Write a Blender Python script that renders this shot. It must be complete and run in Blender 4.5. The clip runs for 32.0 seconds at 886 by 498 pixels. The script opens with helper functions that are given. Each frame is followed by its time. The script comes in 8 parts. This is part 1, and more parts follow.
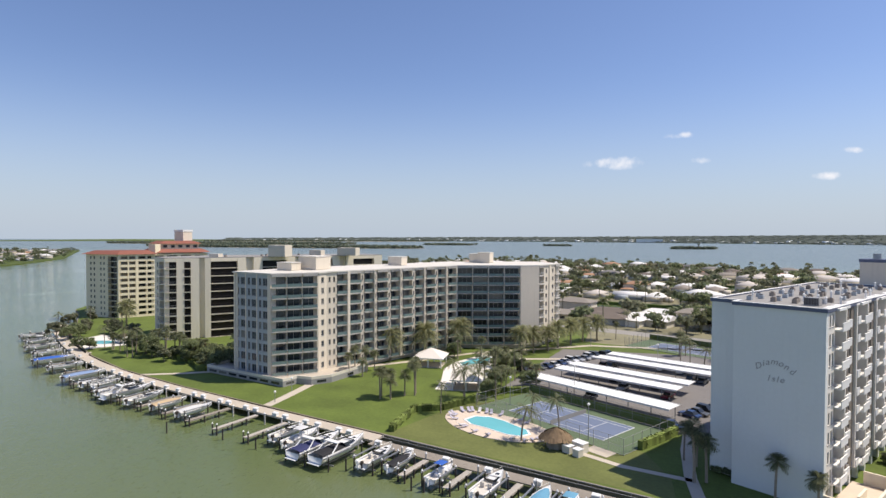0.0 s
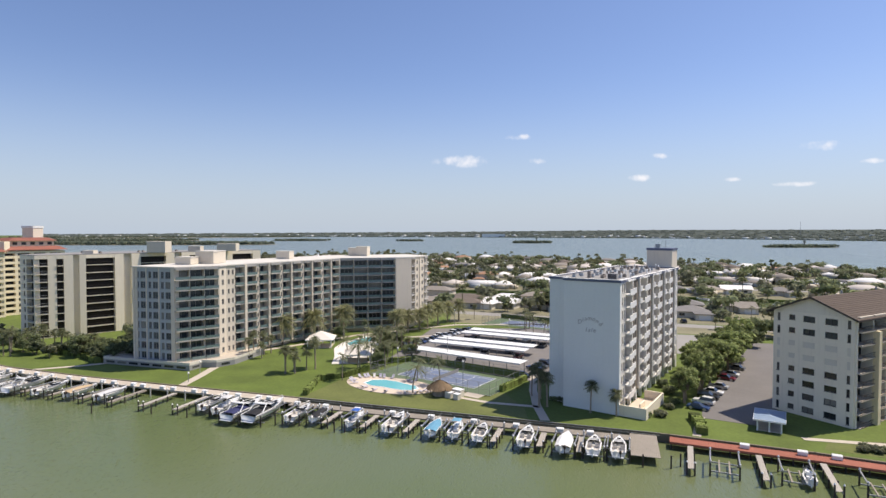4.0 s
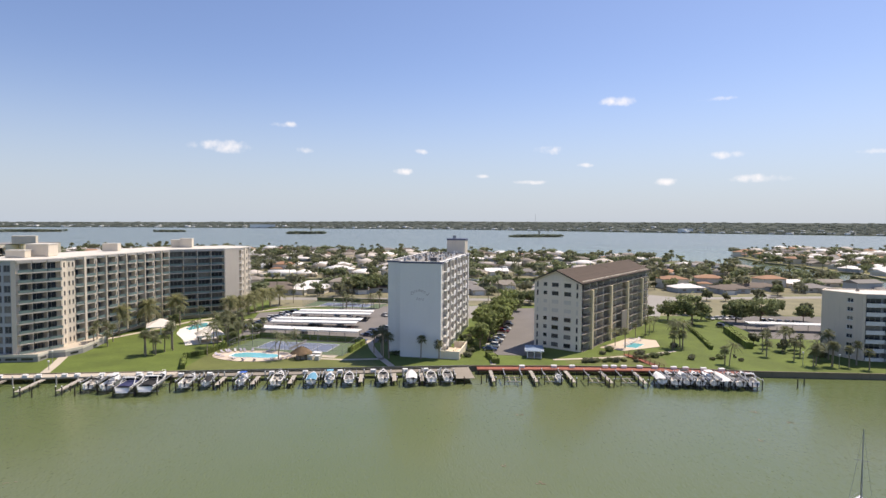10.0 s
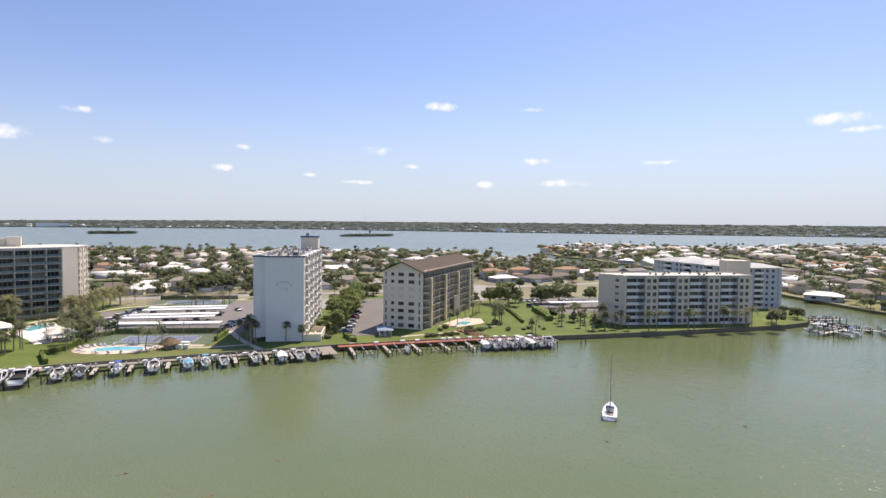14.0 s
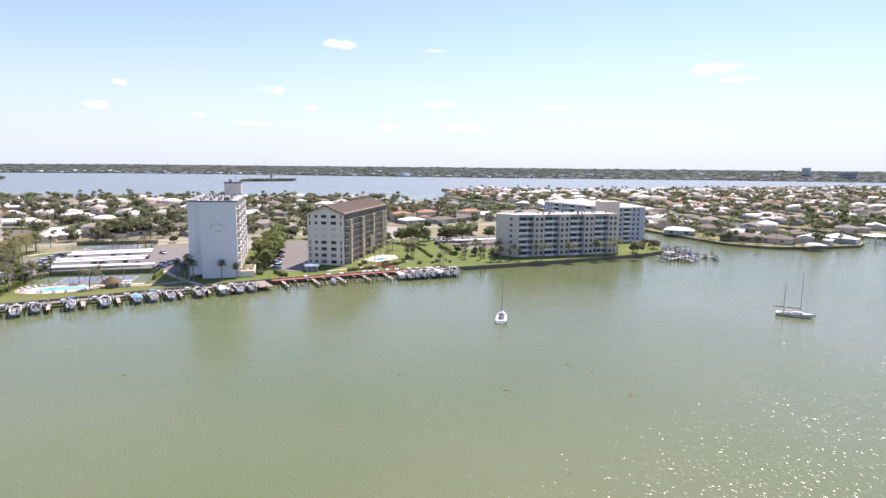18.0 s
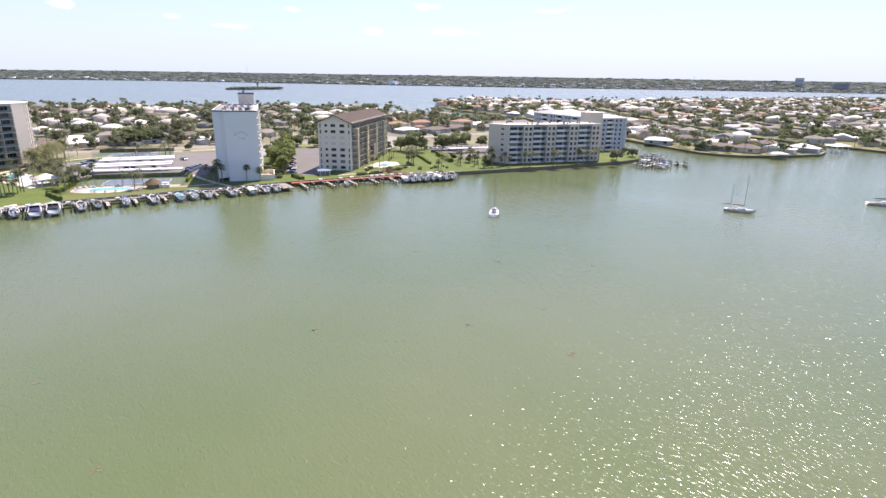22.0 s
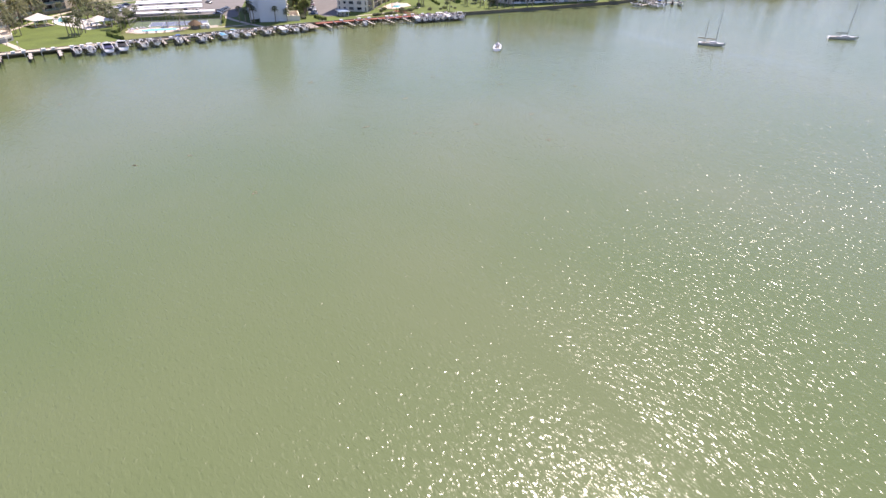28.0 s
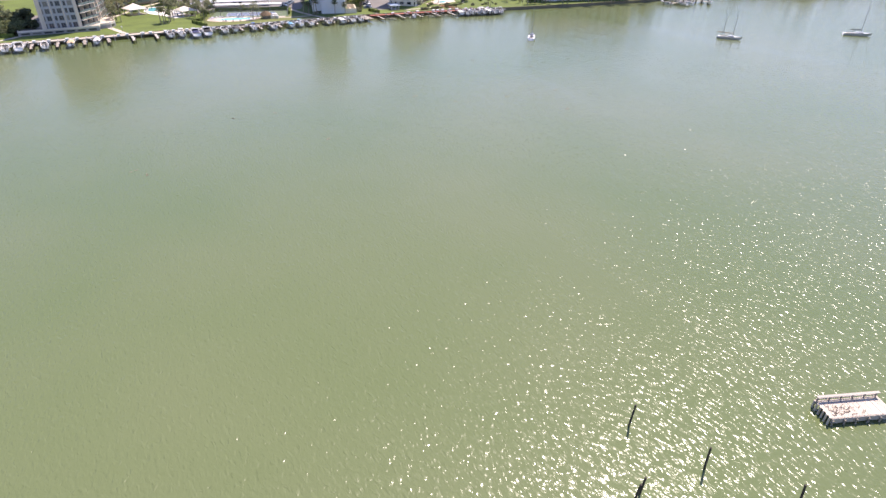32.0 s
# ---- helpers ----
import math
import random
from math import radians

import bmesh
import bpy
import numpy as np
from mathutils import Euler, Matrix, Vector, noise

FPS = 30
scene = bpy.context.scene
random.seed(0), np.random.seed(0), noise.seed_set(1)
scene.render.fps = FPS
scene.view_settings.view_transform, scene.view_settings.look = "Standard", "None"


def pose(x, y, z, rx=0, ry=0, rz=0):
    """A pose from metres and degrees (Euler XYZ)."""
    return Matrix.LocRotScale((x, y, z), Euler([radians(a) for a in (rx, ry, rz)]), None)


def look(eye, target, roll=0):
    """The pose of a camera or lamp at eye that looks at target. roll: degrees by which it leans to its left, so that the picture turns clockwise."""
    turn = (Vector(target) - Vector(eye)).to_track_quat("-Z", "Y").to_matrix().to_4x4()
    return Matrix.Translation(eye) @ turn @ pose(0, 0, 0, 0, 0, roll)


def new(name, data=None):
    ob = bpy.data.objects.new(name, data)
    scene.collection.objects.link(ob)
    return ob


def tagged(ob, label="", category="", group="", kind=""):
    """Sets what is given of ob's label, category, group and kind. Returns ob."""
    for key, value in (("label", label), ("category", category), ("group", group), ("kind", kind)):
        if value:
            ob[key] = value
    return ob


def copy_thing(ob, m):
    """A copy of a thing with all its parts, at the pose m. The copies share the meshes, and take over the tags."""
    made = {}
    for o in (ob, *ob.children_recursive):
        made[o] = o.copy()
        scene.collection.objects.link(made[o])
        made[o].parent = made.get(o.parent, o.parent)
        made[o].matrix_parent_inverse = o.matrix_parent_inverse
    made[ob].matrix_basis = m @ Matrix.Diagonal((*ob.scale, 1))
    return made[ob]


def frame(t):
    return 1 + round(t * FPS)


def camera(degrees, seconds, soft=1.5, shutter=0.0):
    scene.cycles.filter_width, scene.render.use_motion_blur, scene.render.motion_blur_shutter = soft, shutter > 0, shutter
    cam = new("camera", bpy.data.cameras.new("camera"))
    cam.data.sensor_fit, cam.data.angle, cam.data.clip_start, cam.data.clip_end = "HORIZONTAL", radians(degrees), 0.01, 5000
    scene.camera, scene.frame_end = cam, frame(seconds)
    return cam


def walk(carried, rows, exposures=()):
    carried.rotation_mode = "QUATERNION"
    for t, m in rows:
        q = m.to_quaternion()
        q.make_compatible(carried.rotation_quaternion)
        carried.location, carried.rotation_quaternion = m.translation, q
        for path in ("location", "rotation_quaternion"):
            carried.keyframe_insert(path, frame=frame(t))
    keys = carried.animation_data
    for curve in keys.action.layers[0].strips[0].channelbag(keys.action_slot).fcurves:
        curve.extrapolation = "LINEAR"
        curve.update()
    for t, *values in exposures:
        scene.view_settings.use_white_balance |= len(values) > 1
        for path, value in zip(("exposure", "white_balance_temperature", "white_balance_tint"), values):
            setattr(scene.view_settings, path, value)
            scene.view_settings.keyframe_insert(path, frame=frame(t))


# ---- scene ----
cam = camera(75.9, 32.0, soft=1.45)
PATH = [
    (0, (0.088, 44.443, 39.463), (-0.969, 46.14, 39.417), 0.2),
    (1, (2.114, 37.607, 39.818), (1.169, 39.369, 39.764), 0.1),
    (1.5, (2.791, 34.083, 39.985), (1.888, 35.866, 39.928), 0.1),
    (2, (3.245, 30.57, 39.867), (2.386, 32.375, 39.81), 0.2),
    (3, (3.664, 23.334, 39.6), (2.936, 25.196, 39.545), 0.2),
    (3.5, (3.419, 19.651, 39.538), (2.776, 21.544, 39.481), 0.1),
    (5.5, (0.384, 5.508, 40.207), (-0.083, 7.452, 40.134), 0.2),
    (6, (-0.639, 2.117, 40.304), (-1.035, 4.076, 40.227), 0.2),
    (6.5, (-1.819, -1.213, 40.373), (-2.145, 0.759, 40.295), 0.2),
    (7, (-3.222, -4.765, 40.445), (-3.478, -2.783, 40.363), 0.3),
    (8, (-6.526, -11.461, 40.531), (-6.643, -9.467, 40.448), 0.4),
    (9, (-9.97, -17.322, 40.485), (-9.941, -15.324, 40.4), 0.5),
    (10, (-12.937, -23.945, 40.797), (-12.727, -21.958, 40.706), 0.4),
    (11, (-15.563, -30.077, 40.466), (-15.216, -28.109, 40.378), 0.6),
    (12, (-18.879, -36.272, 40.285), (-18.403, -34.331, 40.198), 0.7),
    (13, (-23.209, -43.41, 40.449), (-22.569, -41.517, 40.359), 0.6),
    (14, (-27.395, -49.504, 40.383), (-26.608, -47.667, 40.296), 0.6),
    (14.5, (-29.445, -52.635, 40.491), (-28.586, -50.83, 40.403), 0.6),
    (16.5, (-37.97, -65.048, 41.08), (-36.919, -63.354, 40.914), 0.6),
    (17, (-40.072, -68.102, 41.187), (-39.013, -66.418, 40.984), 0.6),
    (17.5, (-42.065, -70.978, 41.329), (-41.001, -69.302, 41.086), 0.7),
    (18, (-44.498, -73.819, 41.494), (-43.422, -72.156, 41.216), 0.6),
    (19, (-49.431, -79.45, 41.978), (-48.346, -77.808, 41.623), 0.7),
    (20, (-54.306, -85.533, 42.356), (-53.221, -83.908, 41.927), 0.6),
    (20.5, (-56.629, -88.349, 42.481), (-55.546, -86.733, 42.015), 0.7),
    (21, (-59.106, -91.049, 42.716), (-58.024, -89.444, 42.214), 0.8),
    (22, (-64.474, -96.394, 43.355), (-63.398, -94.811, 42.777), 0.9),
    (23, (-69.94, -102.241, 44.049), (-68.875, -100.678, 43.397), 0.6),
    (24, (-74.745, -108.096, 44.759), (-73.694, -106.557, 44.033), 0.7),
    (25, (-79.531, -113.261, 45.106), (-78.492, -111.751, 44.306), 0.6),
    (27.5, (-89.131, -127.78, 46.848), (-88.159, -126.34, 45.858), 0.5),
    (28, (-91.249, -130.901, 47.017), (-90.292, -129.481, 45.984), 0.4),
    (29, (-95.93, -137.428, 47.447), (-94.978, -136.01, 46.406), 0.4),
    (30, (-100.707, -144.353, 47.885), (-99.766, -142.924, 46.848), 0.5),
    (31, (-104.094, -150.911, 48.18), (-103.197, -149.454, 47.144), 0.3),
    (32, (-107.682, -158.099, 48.398), (-106.829, -156.612, 47.368), 0.4),
]
EXPOSURES = [(0, 0.12, 6500, 12), (6, 0.18, 6650, 13), (11, 0.23, 6850, 14), (14.5, 0.37, 6800, 16), (17, 0.58, 6600, 21), (18.3, 0.76, 6550, 22), (20, 0.79, 6450, 22), (23, 0.73, 6500, 20), (27, 0.73, 6500, 22), (32, 0.78, 6500, 22)]
walk(cam, [(t, look(eye, target, roll)) for t, eye, target, roll in PATH], EXPOSURES)

# ---- light: a clear midday sky, the sun high over the far right shore ----
SUN_AZ, SUN_EL = 56.0, 59.5
world = bpy.data.worlds.new("sky")
scene.world = world
world.use_nodes = True
wn = world.node_tree
wn.nodes.clear()
sky = wn.nodes.new("ShaderNodeTexSky")
sky.sky_type = "NISHITA"
sky.sun_disc = False
sky.sun_elevation = radians(SUN_EL)
sky.sun_rotation = radians(SUN_AZ)
sky.air_density, sky.dust_density, sky.ozone_density = 1.0, 0.5, 2.6
bg = wn.nodes.new("ShaderNodeBackground")
bg.inputs["Strength"].default_value = 0.105
wout = wn.nodes.new("ShaderNodeOutputWorld")
# small fair-weather clouds low over the horizon: azimuth, elevation, half width and half height in degrees
CLOUDS = [(-15, 7, 2.8, 0.65), (-9.3, 9.3, 1.4, 0.35), (-7.6, 7, 0.9, 0.35), (2, 5.1, 1.1, 0.35), (23, 11.6, 1.9, 0.5), (16.5, 7.2, 1.6, 0.47),
          (32.3, 6.3, 1.7, 0.41), (35.1, 4.1, 2.6, 0.45), (4, 7.1, 1, 0.3), (20, 5.7, 1, 0.24), (10, 4.7, 0.9, 0.24), (14.5, 4.1, 2.4, 0.24),
          (27.4, 4, 1.2, 0.4), (31.4, 11.2, 1.8, 0.24), (43.6, 6, 2.4, 0.29), (57.6, 9.0, 2.6, 0.55), (59.4, 8, 1.8, 0.29)]


def cloud_mask(nt):
    co = nt.nodes.new("ShaderNodeTexCoord")
    fluff = nt.nodes.new("ShaderNodeTexNoise")
    fluff.inputs["Scale"].default_value, fluff.inputs["Detail"].default_value = 60, 5
    nt.links.new(co.outputs["Generated"], fluff.inputs["Vector"])
    total = None
    for az, el, w, h in CLOUDS:
        a, e = radians(az), radians(el)
        side = (math.cos(a) / radians(w), -math.sin(a) / radians(w), 0)
        up = tuple(v / radians(h) for v in (-math.sin(a) * math.sin(e), -math.cos(a) * math.sin(e), math.cos(e)))
        sq = []
        for axis in (side, up):
            dot = nt.nodes.new("ShaderNodeVectorMath")
            dot.operation = "DOT_PRODUCT"
            dot.inputs[1].default_value = axis
            nt.links.new(co.outputs["Generated"], dot.inputs[0])
            sq.append(dot.outputs["Value"])
        s0 = nt.nodes.new("ShaderNodeMath")
        s0.operation = "MULTIPLY"
        nt.links.new(sq[0], s0.inputs[0]), nt.links.new(sq[0], s0.inputs[1])
        s1 = nt.nodes.new("ShaderNodeMath")
        s1.operation = "MULTIPLY_ADD"
        nt.links.new(sq[1], s1.inputs[0]), nt.links.new(sq[1], s1.inputs[1]), nt.links.new(s0.outputs[0], s1.inputs[2])
        s2 = nt.nodes.new("ShaderNodeMath")
        s2.operation = "MULTIPLY_ADD"
        nt.links.new(s1.outputs[0], s2.inputs[0])
        s2.inputs[1].default_value, s2.inputs[2].default_value = -0.5, 0.5
        if total is None:
            total = s2.outputs[0]
        else:
            mx = nt.nodes.new("ShaderNodeMath")
            mx.operation = "MAXIMUM"
            nt.links.new(total, mx.inputs[0]), nt.links.new(s2.outputs[0], mx.inputs[1])
            total = mx.outputs[0]
    mix = nt.nodes.new("ShaderNodeMath")
    mix.operation = "MULTIPLY_ADD"
    nt.links.new(fluff.outputs["Fac"], mix.inputs[0])
    mix.inputs[1].default_value = 1.5
    nt.links.new(total, mix.inputs[2])
    ramp = nt.nodes.new("ShaderNodeMapRange")
    ramp.interpolation_type = "SMOOTHSTEP"
    ramp.inputs["From Min"].default_value, ramp.inputs["From Max"].default_value = 0.74, 1.74
    nt.links.new(mix.outputs[0], ramp.inputs["Value"])
    return ramp.outputs[0]


cloudy = wn.nodes.new("ShaderNodeMix")
cloudy.data_type = "RGBA"
wn.links.new(cloud_mask(wn), cloudy.inputs["Factor"])
# pale sea haze that thickens towards the horizon
co_w = wn.nodes.new("ShaderNodeTexCoord")
sep = wn.nodes.new("ShaderNodeSeparateXYZ")
wn.links.new(co_w.outputs["Generated"], sep.inputs[0])
thick = wn.nodes.new("ShaderNodeMapRange")
thick.interpolation_type = "SMOOTHERSTEP"
thick.inputs["From Min"].default_value, thick.inputs["From Max"].default_value = 0.30, -0.10
wn.links.new(sep.outputs[2], thick.inputs["Value"])
hazy = wn.nodes.new("ShaderNodeMix")
hazy.data_type = "RGBA"
wn.links.new(thick.outputs[0], hazy.inputs["Factor"])
clear_air = wn.nodes.new("ShaderNodeMix")
clear_air.data_type, clear_air.blend_type = "RGBA", "MULTIPLY"
clear_air.inputs["Factor"].default_value = 1.0
clear_air.inputs[7].default_value = (1.015, 1.015, 1.165, 1)
wn.links.new(sky.outputs[0], clear_air.inputs[6])
wn.links.new(clear_air.outputs[2], hazy.inputs[6])
hazy.inputs[7].default_value = (4.3, 5.1, 6.0, 1)
wn.links.new(hazy.outputs[2], cloudy.inputs[6])
cloudy.inputs[7].default_value = (8.5, 8.5, 8.7, 1)
wn.links.new(cloudy.outputs[2], bg.inputs["Color"])
wn.links.new(bg.outputs[0], wout.inputs["Surface"])
sun_data = bpy.data.lights.new("sun", "SUN")
sun_data.energy, sun_data.angle, sun_data.color = 4.75, radians(0.53), (1.0, 0.91, 0.765)
sun = new("sun", sun_data)
sun_dir = Vector((math.sin(radians(SUN_AZ)) * math.cos(radians(SUN_EL)), math.cos(radians(SUN_AZ)) * math.cos(radians(SUN_EL)), math.sin(radians(SUN_EL))))
sun.matrix_world = look(sun_dir * 500, (0, 0, 0))


# ---- materials ----
def material(name, color, rough=0.7, vary=0.12, scale=1.0, bump=0.0, bump_scale=8.0, metal=0.0, spec=0.4, island=False, stain=0.0, thin=0.0):
    """A painted or natural surface: base colour varied at two scales, with fine relief and optional streaks."""
    m = bpy.data.materials.new(name)
    m.use_nodes = True
    nt = m.node_tree
    p = nt.nodes["Principled BSDF"]
    p.inputs["Roughness"].default_value, p.inputs["Metallic"].default_value = rough, metal
    p.inputs["Specular IOR Level"].default_value = spec
    co = nt.nodes.new("ShaderNodeTexCoord")

    def noise_node(sc, detail):
        n = nt.nodes.new("ShaderNodeTexNoise")
        n.inputs["Scale"].default_value, n.inputs["Detail"].default_value = sc, detail
        nt.links.new(co.outputs["Object"], n.inputs["Vector"])
        return n

    def math_node(op, a, b):
        n = nt.nodes.new("ShaderNodeMath")
        n.operation = op
        for i, v in enumerate((a, b)):
            if isinstance(v, (int, float)):
                n.inputs[i].default_value = v
            else:
                nt.links.new(v, n.inputs[i])
        return n.outputs[0]

    big, fine = noise_node(0.12 * scale, 3), noise_node(1.7 * scale, 5)
    amount = math_node("ADD", math_node("MULTIPLY", big.outputs["Fac"], 0.6), math_node("MULTIPLY", fine.outputs["Fac"], 0.4))
    info = nt.nodes.new("ShaderNodeObjectInfo")
    amount = math_node("ADD", amount, math_node("MULTIPLY", math_node("SUBTRACT", info.outputs["Random"], 0.5), 0.25))
    if island:
        geo = nt.nodes.new("ShaderNodeNewGeometry")
        amount = math_node("ADD", amount, math_node("MULTIPLY", math_node("SUBTRACT", geo.outputs["Random Per Island"], 0.5), 0.8))
    value = math_node("ADD", math_node("MULTIPLY", math_node("SUBTRACT", amount, 0.5), 2 * vary * 1.6), 1.0)
    if stain:
        streak = nt.nodes.new("ShaderNodeTexNoise")
        streak.inputs["Scale"].default_value = 1.0
        stretch = nt.nodes.new("ShaderNodeMapping")
        stretch.inputs["Scale"].default_value = (1.6, 1.6, 0.12)
        nt.links.new(co.outputs["Object"], stretch.inputs["Vector"])
        nt.links.new(stretch.outputs[0], streak.inputs["Vector"])
        value = math_node("SUBTRACT", value, math_node("MULTIPLY", math_node("MAXIMUM", math_node("SUBTRACT", streak.outputs["Fac"], 0.55), 0.0), stain * 4))
    hsv = nt.nodes.new("ShaderNodeHueSaturation")
    hsv.inputs["Color"].default_value = (*color, 1)
    nt.links.new(value, hsv.inputs["Value"])
    nt.links.new(hsv.outputs[0], p.inputs["Base Color"])
    if thin:
        # thin leaves let part of the light through
        glow = nt.nodes.new("ShaderNodeBsdfTranslucent")
        both = nt.nodes.new("ShaderNodeMixShader")
        both.inputs[0].default_value = thin
        nt.links.new(hsv.outputs[0], glow.inputs["Color"])
        nt.links.new(p.outputs[0], both.inputs[1]), nt.links.new(glow.outputs[0], both.inputs[2])
        nt.links.new(both.outputs[0], nt.nodes["Material Output"].inputs["Surface"])
    if bump:
        rough_n = noise_node(bump_scale, 4)
        b = nt.nodes.new("ShaderNodeBump")
        b.inputs["Strength"].default_value, b.inputs["Distance"].default_value = bump, 0.05
        nt.links.new(rough_n.outputs["Fac"], b.inputs["Height"])
        nt.links.new(b.outputs[0], p.inputs["Normal"])
    return m


M_WHITE = material("white_paint", (0.75, 0.77, 0.75), 0.65, 0.05, stain=0.025)
M_CREAM = material("cream_stucco", (0.80, 0.72, 0.57), 0.8, 0.07, stain=0.10)
M_BEIGE = material("beige_stucco", (0.68, 0.61, 0.50), 0.8, 0.07, stain=0.10)
M_OFFWHITE = material("off_white_stucco", (0.66, 0.62, 0.53), 0.8, 0.07, stain=0.12)
M_GRASS = material("grass", (0.093, 0.129, 0.022), 0.9, 0.48, 0.9, 0.5, 6)
M_CONCRETE = material("concrete", (0.5, 0.44, 0.36), 0.85, 0.15, bump=0.2)
M_ASPHALT = material("asphalt", (0.175, 0.163, 0.155), 0.9, 0.2, bump=0.3)
M_BROWNROOF = material("brown_shingle", (0.082, 0.058, 0.042), 0.85, 0.18, 2.0, 0.4, 5)
M_ROOFGREY = material("gravel_roof", (0.27, 0.26, 0.245), 0.9, 0.18, 2.0, 0.4, 9)
M_METALWHITE = material("white_sheet_metal", (0.82, 0.82, 0.80), 0.45, 0.05)


# ---- mesh helpers ----
def quad_box(bm, x0, x1, y0, y1, z0, z1, m=None):
    vs = [bm.verts.new((m @ Vector(c)) if m else c) for c in ((x0, y0, z0), (x1, y0, z0), (x1, y1, z0), (x0, y1, z0), (x0, y0, z1), (x1, y0, z1), (x1, y1, z1), (x0, y1, z1))]
    for f in ((0, 3, 2, 1), (4, 5, 6, 7), (0, 1, 5, 4), (1, 2, 6, 5), (2, 3, 7, 6), (3, 0, 4, 7)):
        bm.faces.new([vs[i] for i in f])


def prism(bm, poly, z0, z1):
    """An upright body on a plan given anticlockwise."""
    low, top = [bm.verts.new((x, y, z0)) for x, y in poly], [bm.verts.new((x, y, z1)) for x, y in poly]
    n = len(poly)
    bm.faces.new(top), bm.faces.new(low[::-1])
    for i in range(n):
        bm.faces.new((low[i], low[(i + 1) % n], top[(i + 1) % n], top[i]))


def finish(name, bm, mat, smooth=False):
    me = bpy.data.meshes.new(name)
    bm.normal_update()
    bm.to_mesh(me)
    bm.free()
    for one in mat if isinstance(mat, (list, tuple)) else [mat]:
        me.materials.append(one)
    if smooth:
        me.polygons.foreach_set("use_smooth", [True] * len(me.polygons))
    return me


def part(name, bm, mat, parent, label="", smooth=False):
    """Links a bmesh, or a mesh that alike parts share, as one mesh object under a thing or part."""
    ob = new(name, bm if isinstance(bm, bpy.types.Mesh) else finish(name, bm, mat, smooth))
    ob.parent = parent
    return tagged(ob, label)


def thing(name, x, y, z, rz, label, category, group="", kind=""):
    ob = new(name)
    ob.matrix_world = pose(x, y, z, 0, 0, rz)
    return tagged(ob, label, category, group, kind)


def solid(name, bm, mat, label="", category="", group="", kind="", smooth=False):
    return tagged(new(name, finish(name, bm, mat, smooth)), label, category, group, kind)


# ---- water and land ----
def water_material():
    m = bpy.data.materials.new("bay_water")
    m.use_nodes = True
    nt = m.node_tree
    p = nt.nodes["Principled BSDF"]
    p.inputs["Roughness"].default_value = 0.12
    p.inputs["IOR"].default_value = 1.40
    p.inputs["Specular IOR Level"].default_value = 0.5
    co = nt.nodes.new("ShaderNodeNewGeometry")

    def noise_node(sc, detail, squash=(1, 1, 1), turn=0.0, dist=0.0):
        mp = nt.nodes.new("ShaderNodeMapping")
        mp.inputs["Scale"].default_value, mp.inputs["Rotation"].default_value = squash, (0, 0, turn)
        n = nt.nodes.new("ShaderNodeTexNoise")
        n.inputs["Scale"].default_value, n.inputs["Detail"].default_value, n.inputs["Distortion"].default_value = sc, detail, dist
        nt.links.new(co.outputs["Position"], mp.inputs["Vector"])
        nt.links.new(mp.outputs[0], n.inputs["Vector"])
        return n

    shoal = noise_node(0.012, 4)
    ramp = nt.nodes.new("ShaderNodeValToRGB")
    ramp.color_ramp.elements[0].position, ramp.color_ramp.elements[0].color = 0.35, (0.111, 0.144, 0.056, 1)
    ramp.color_ramp.elements[1].position, ramp.color_ramp.elements[1].color = 0.65, (0.139, 0.161, 0.076, 1)
    nt.links.new(shoal.outputs["Fac"], ramp.inputs[0])
    nt.links.new(ramp.outputs[0], p.inputs["Base Color"])
    # open water beyond the island is ruffled by the wind and deeper
    sep = nt.nodes.new("ShaderNodeSeparateXYZ")
    nt.links.new(co.outputs["Position"], sep.inputs[0])
    out = nt.nodes.new("ShaderNodeMapRange")
    out.inputs["From Min"].default_value, out.inputs["From Max"].default_value = 350, 1100
    out.inputs["To Min"].default_value, out.inputs["To Max"].default_value = 0.03, 0.42
    nt.links.new(sep.outputs[1], out.inputs["Value"])
    nt.links.new(out.outputs[0], p.inputs["Roughness"])
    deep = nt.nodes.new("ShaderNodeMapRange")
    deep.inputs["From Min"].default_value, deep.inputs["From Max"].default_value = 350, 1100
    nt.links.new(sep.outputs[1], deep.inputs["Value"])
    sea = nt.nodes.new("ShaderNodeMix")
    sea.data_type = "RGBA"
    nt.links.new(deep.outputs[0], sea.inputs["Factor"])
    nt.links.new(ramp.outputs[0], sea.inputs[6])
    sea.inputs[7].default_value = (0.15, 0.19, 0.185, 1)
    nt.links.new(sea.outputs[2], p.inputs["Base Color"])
    waves = [noise_node(2.6, 2, (1, 0.5, 1), 0.6, 0.4), noise_node(0.5, 2, (1, 0.35, 1), 0.5)]
    add = nt.nodes.new("ShaderNodeMath")
    add.operation = "MULTIPLY_ADD"
    nt.links.new(waves[1].outputs["Fac"], add.inputs[0])
    add.inputs[1].default_value = 1.2
    nt.links.new(waves[0].outputs["Fac"], add.inputs[2])
    b = nt.nodes.new("ShaderNodeBump")
    b.inputs["Strength"].default_value, b.inputs["Distance"].default_value = 1.0, 0.055
    nt.links.new(add.outputs[0], b.inputs["Height"])
    nt.links.new(b.outputs[0], p.inputs["Normal"])
    # small steep wavelets between the smooth patches, which catch the sun
    q = nt.nodes.new("ShaderNodeBsdfPrincipled")
    q.inputs["Roughness"].default_value, q.inputs["IOR"].default_value = 0.2, 1.38
    nt.links.new(sea.outputs[2], q.inputs["Base Color"])
    chop = noise_node(2.3, 1, (0.97, 0.46, 1), 0.9, 0.5)
    steep = nt.nodes.new("ShaderNodeBump")
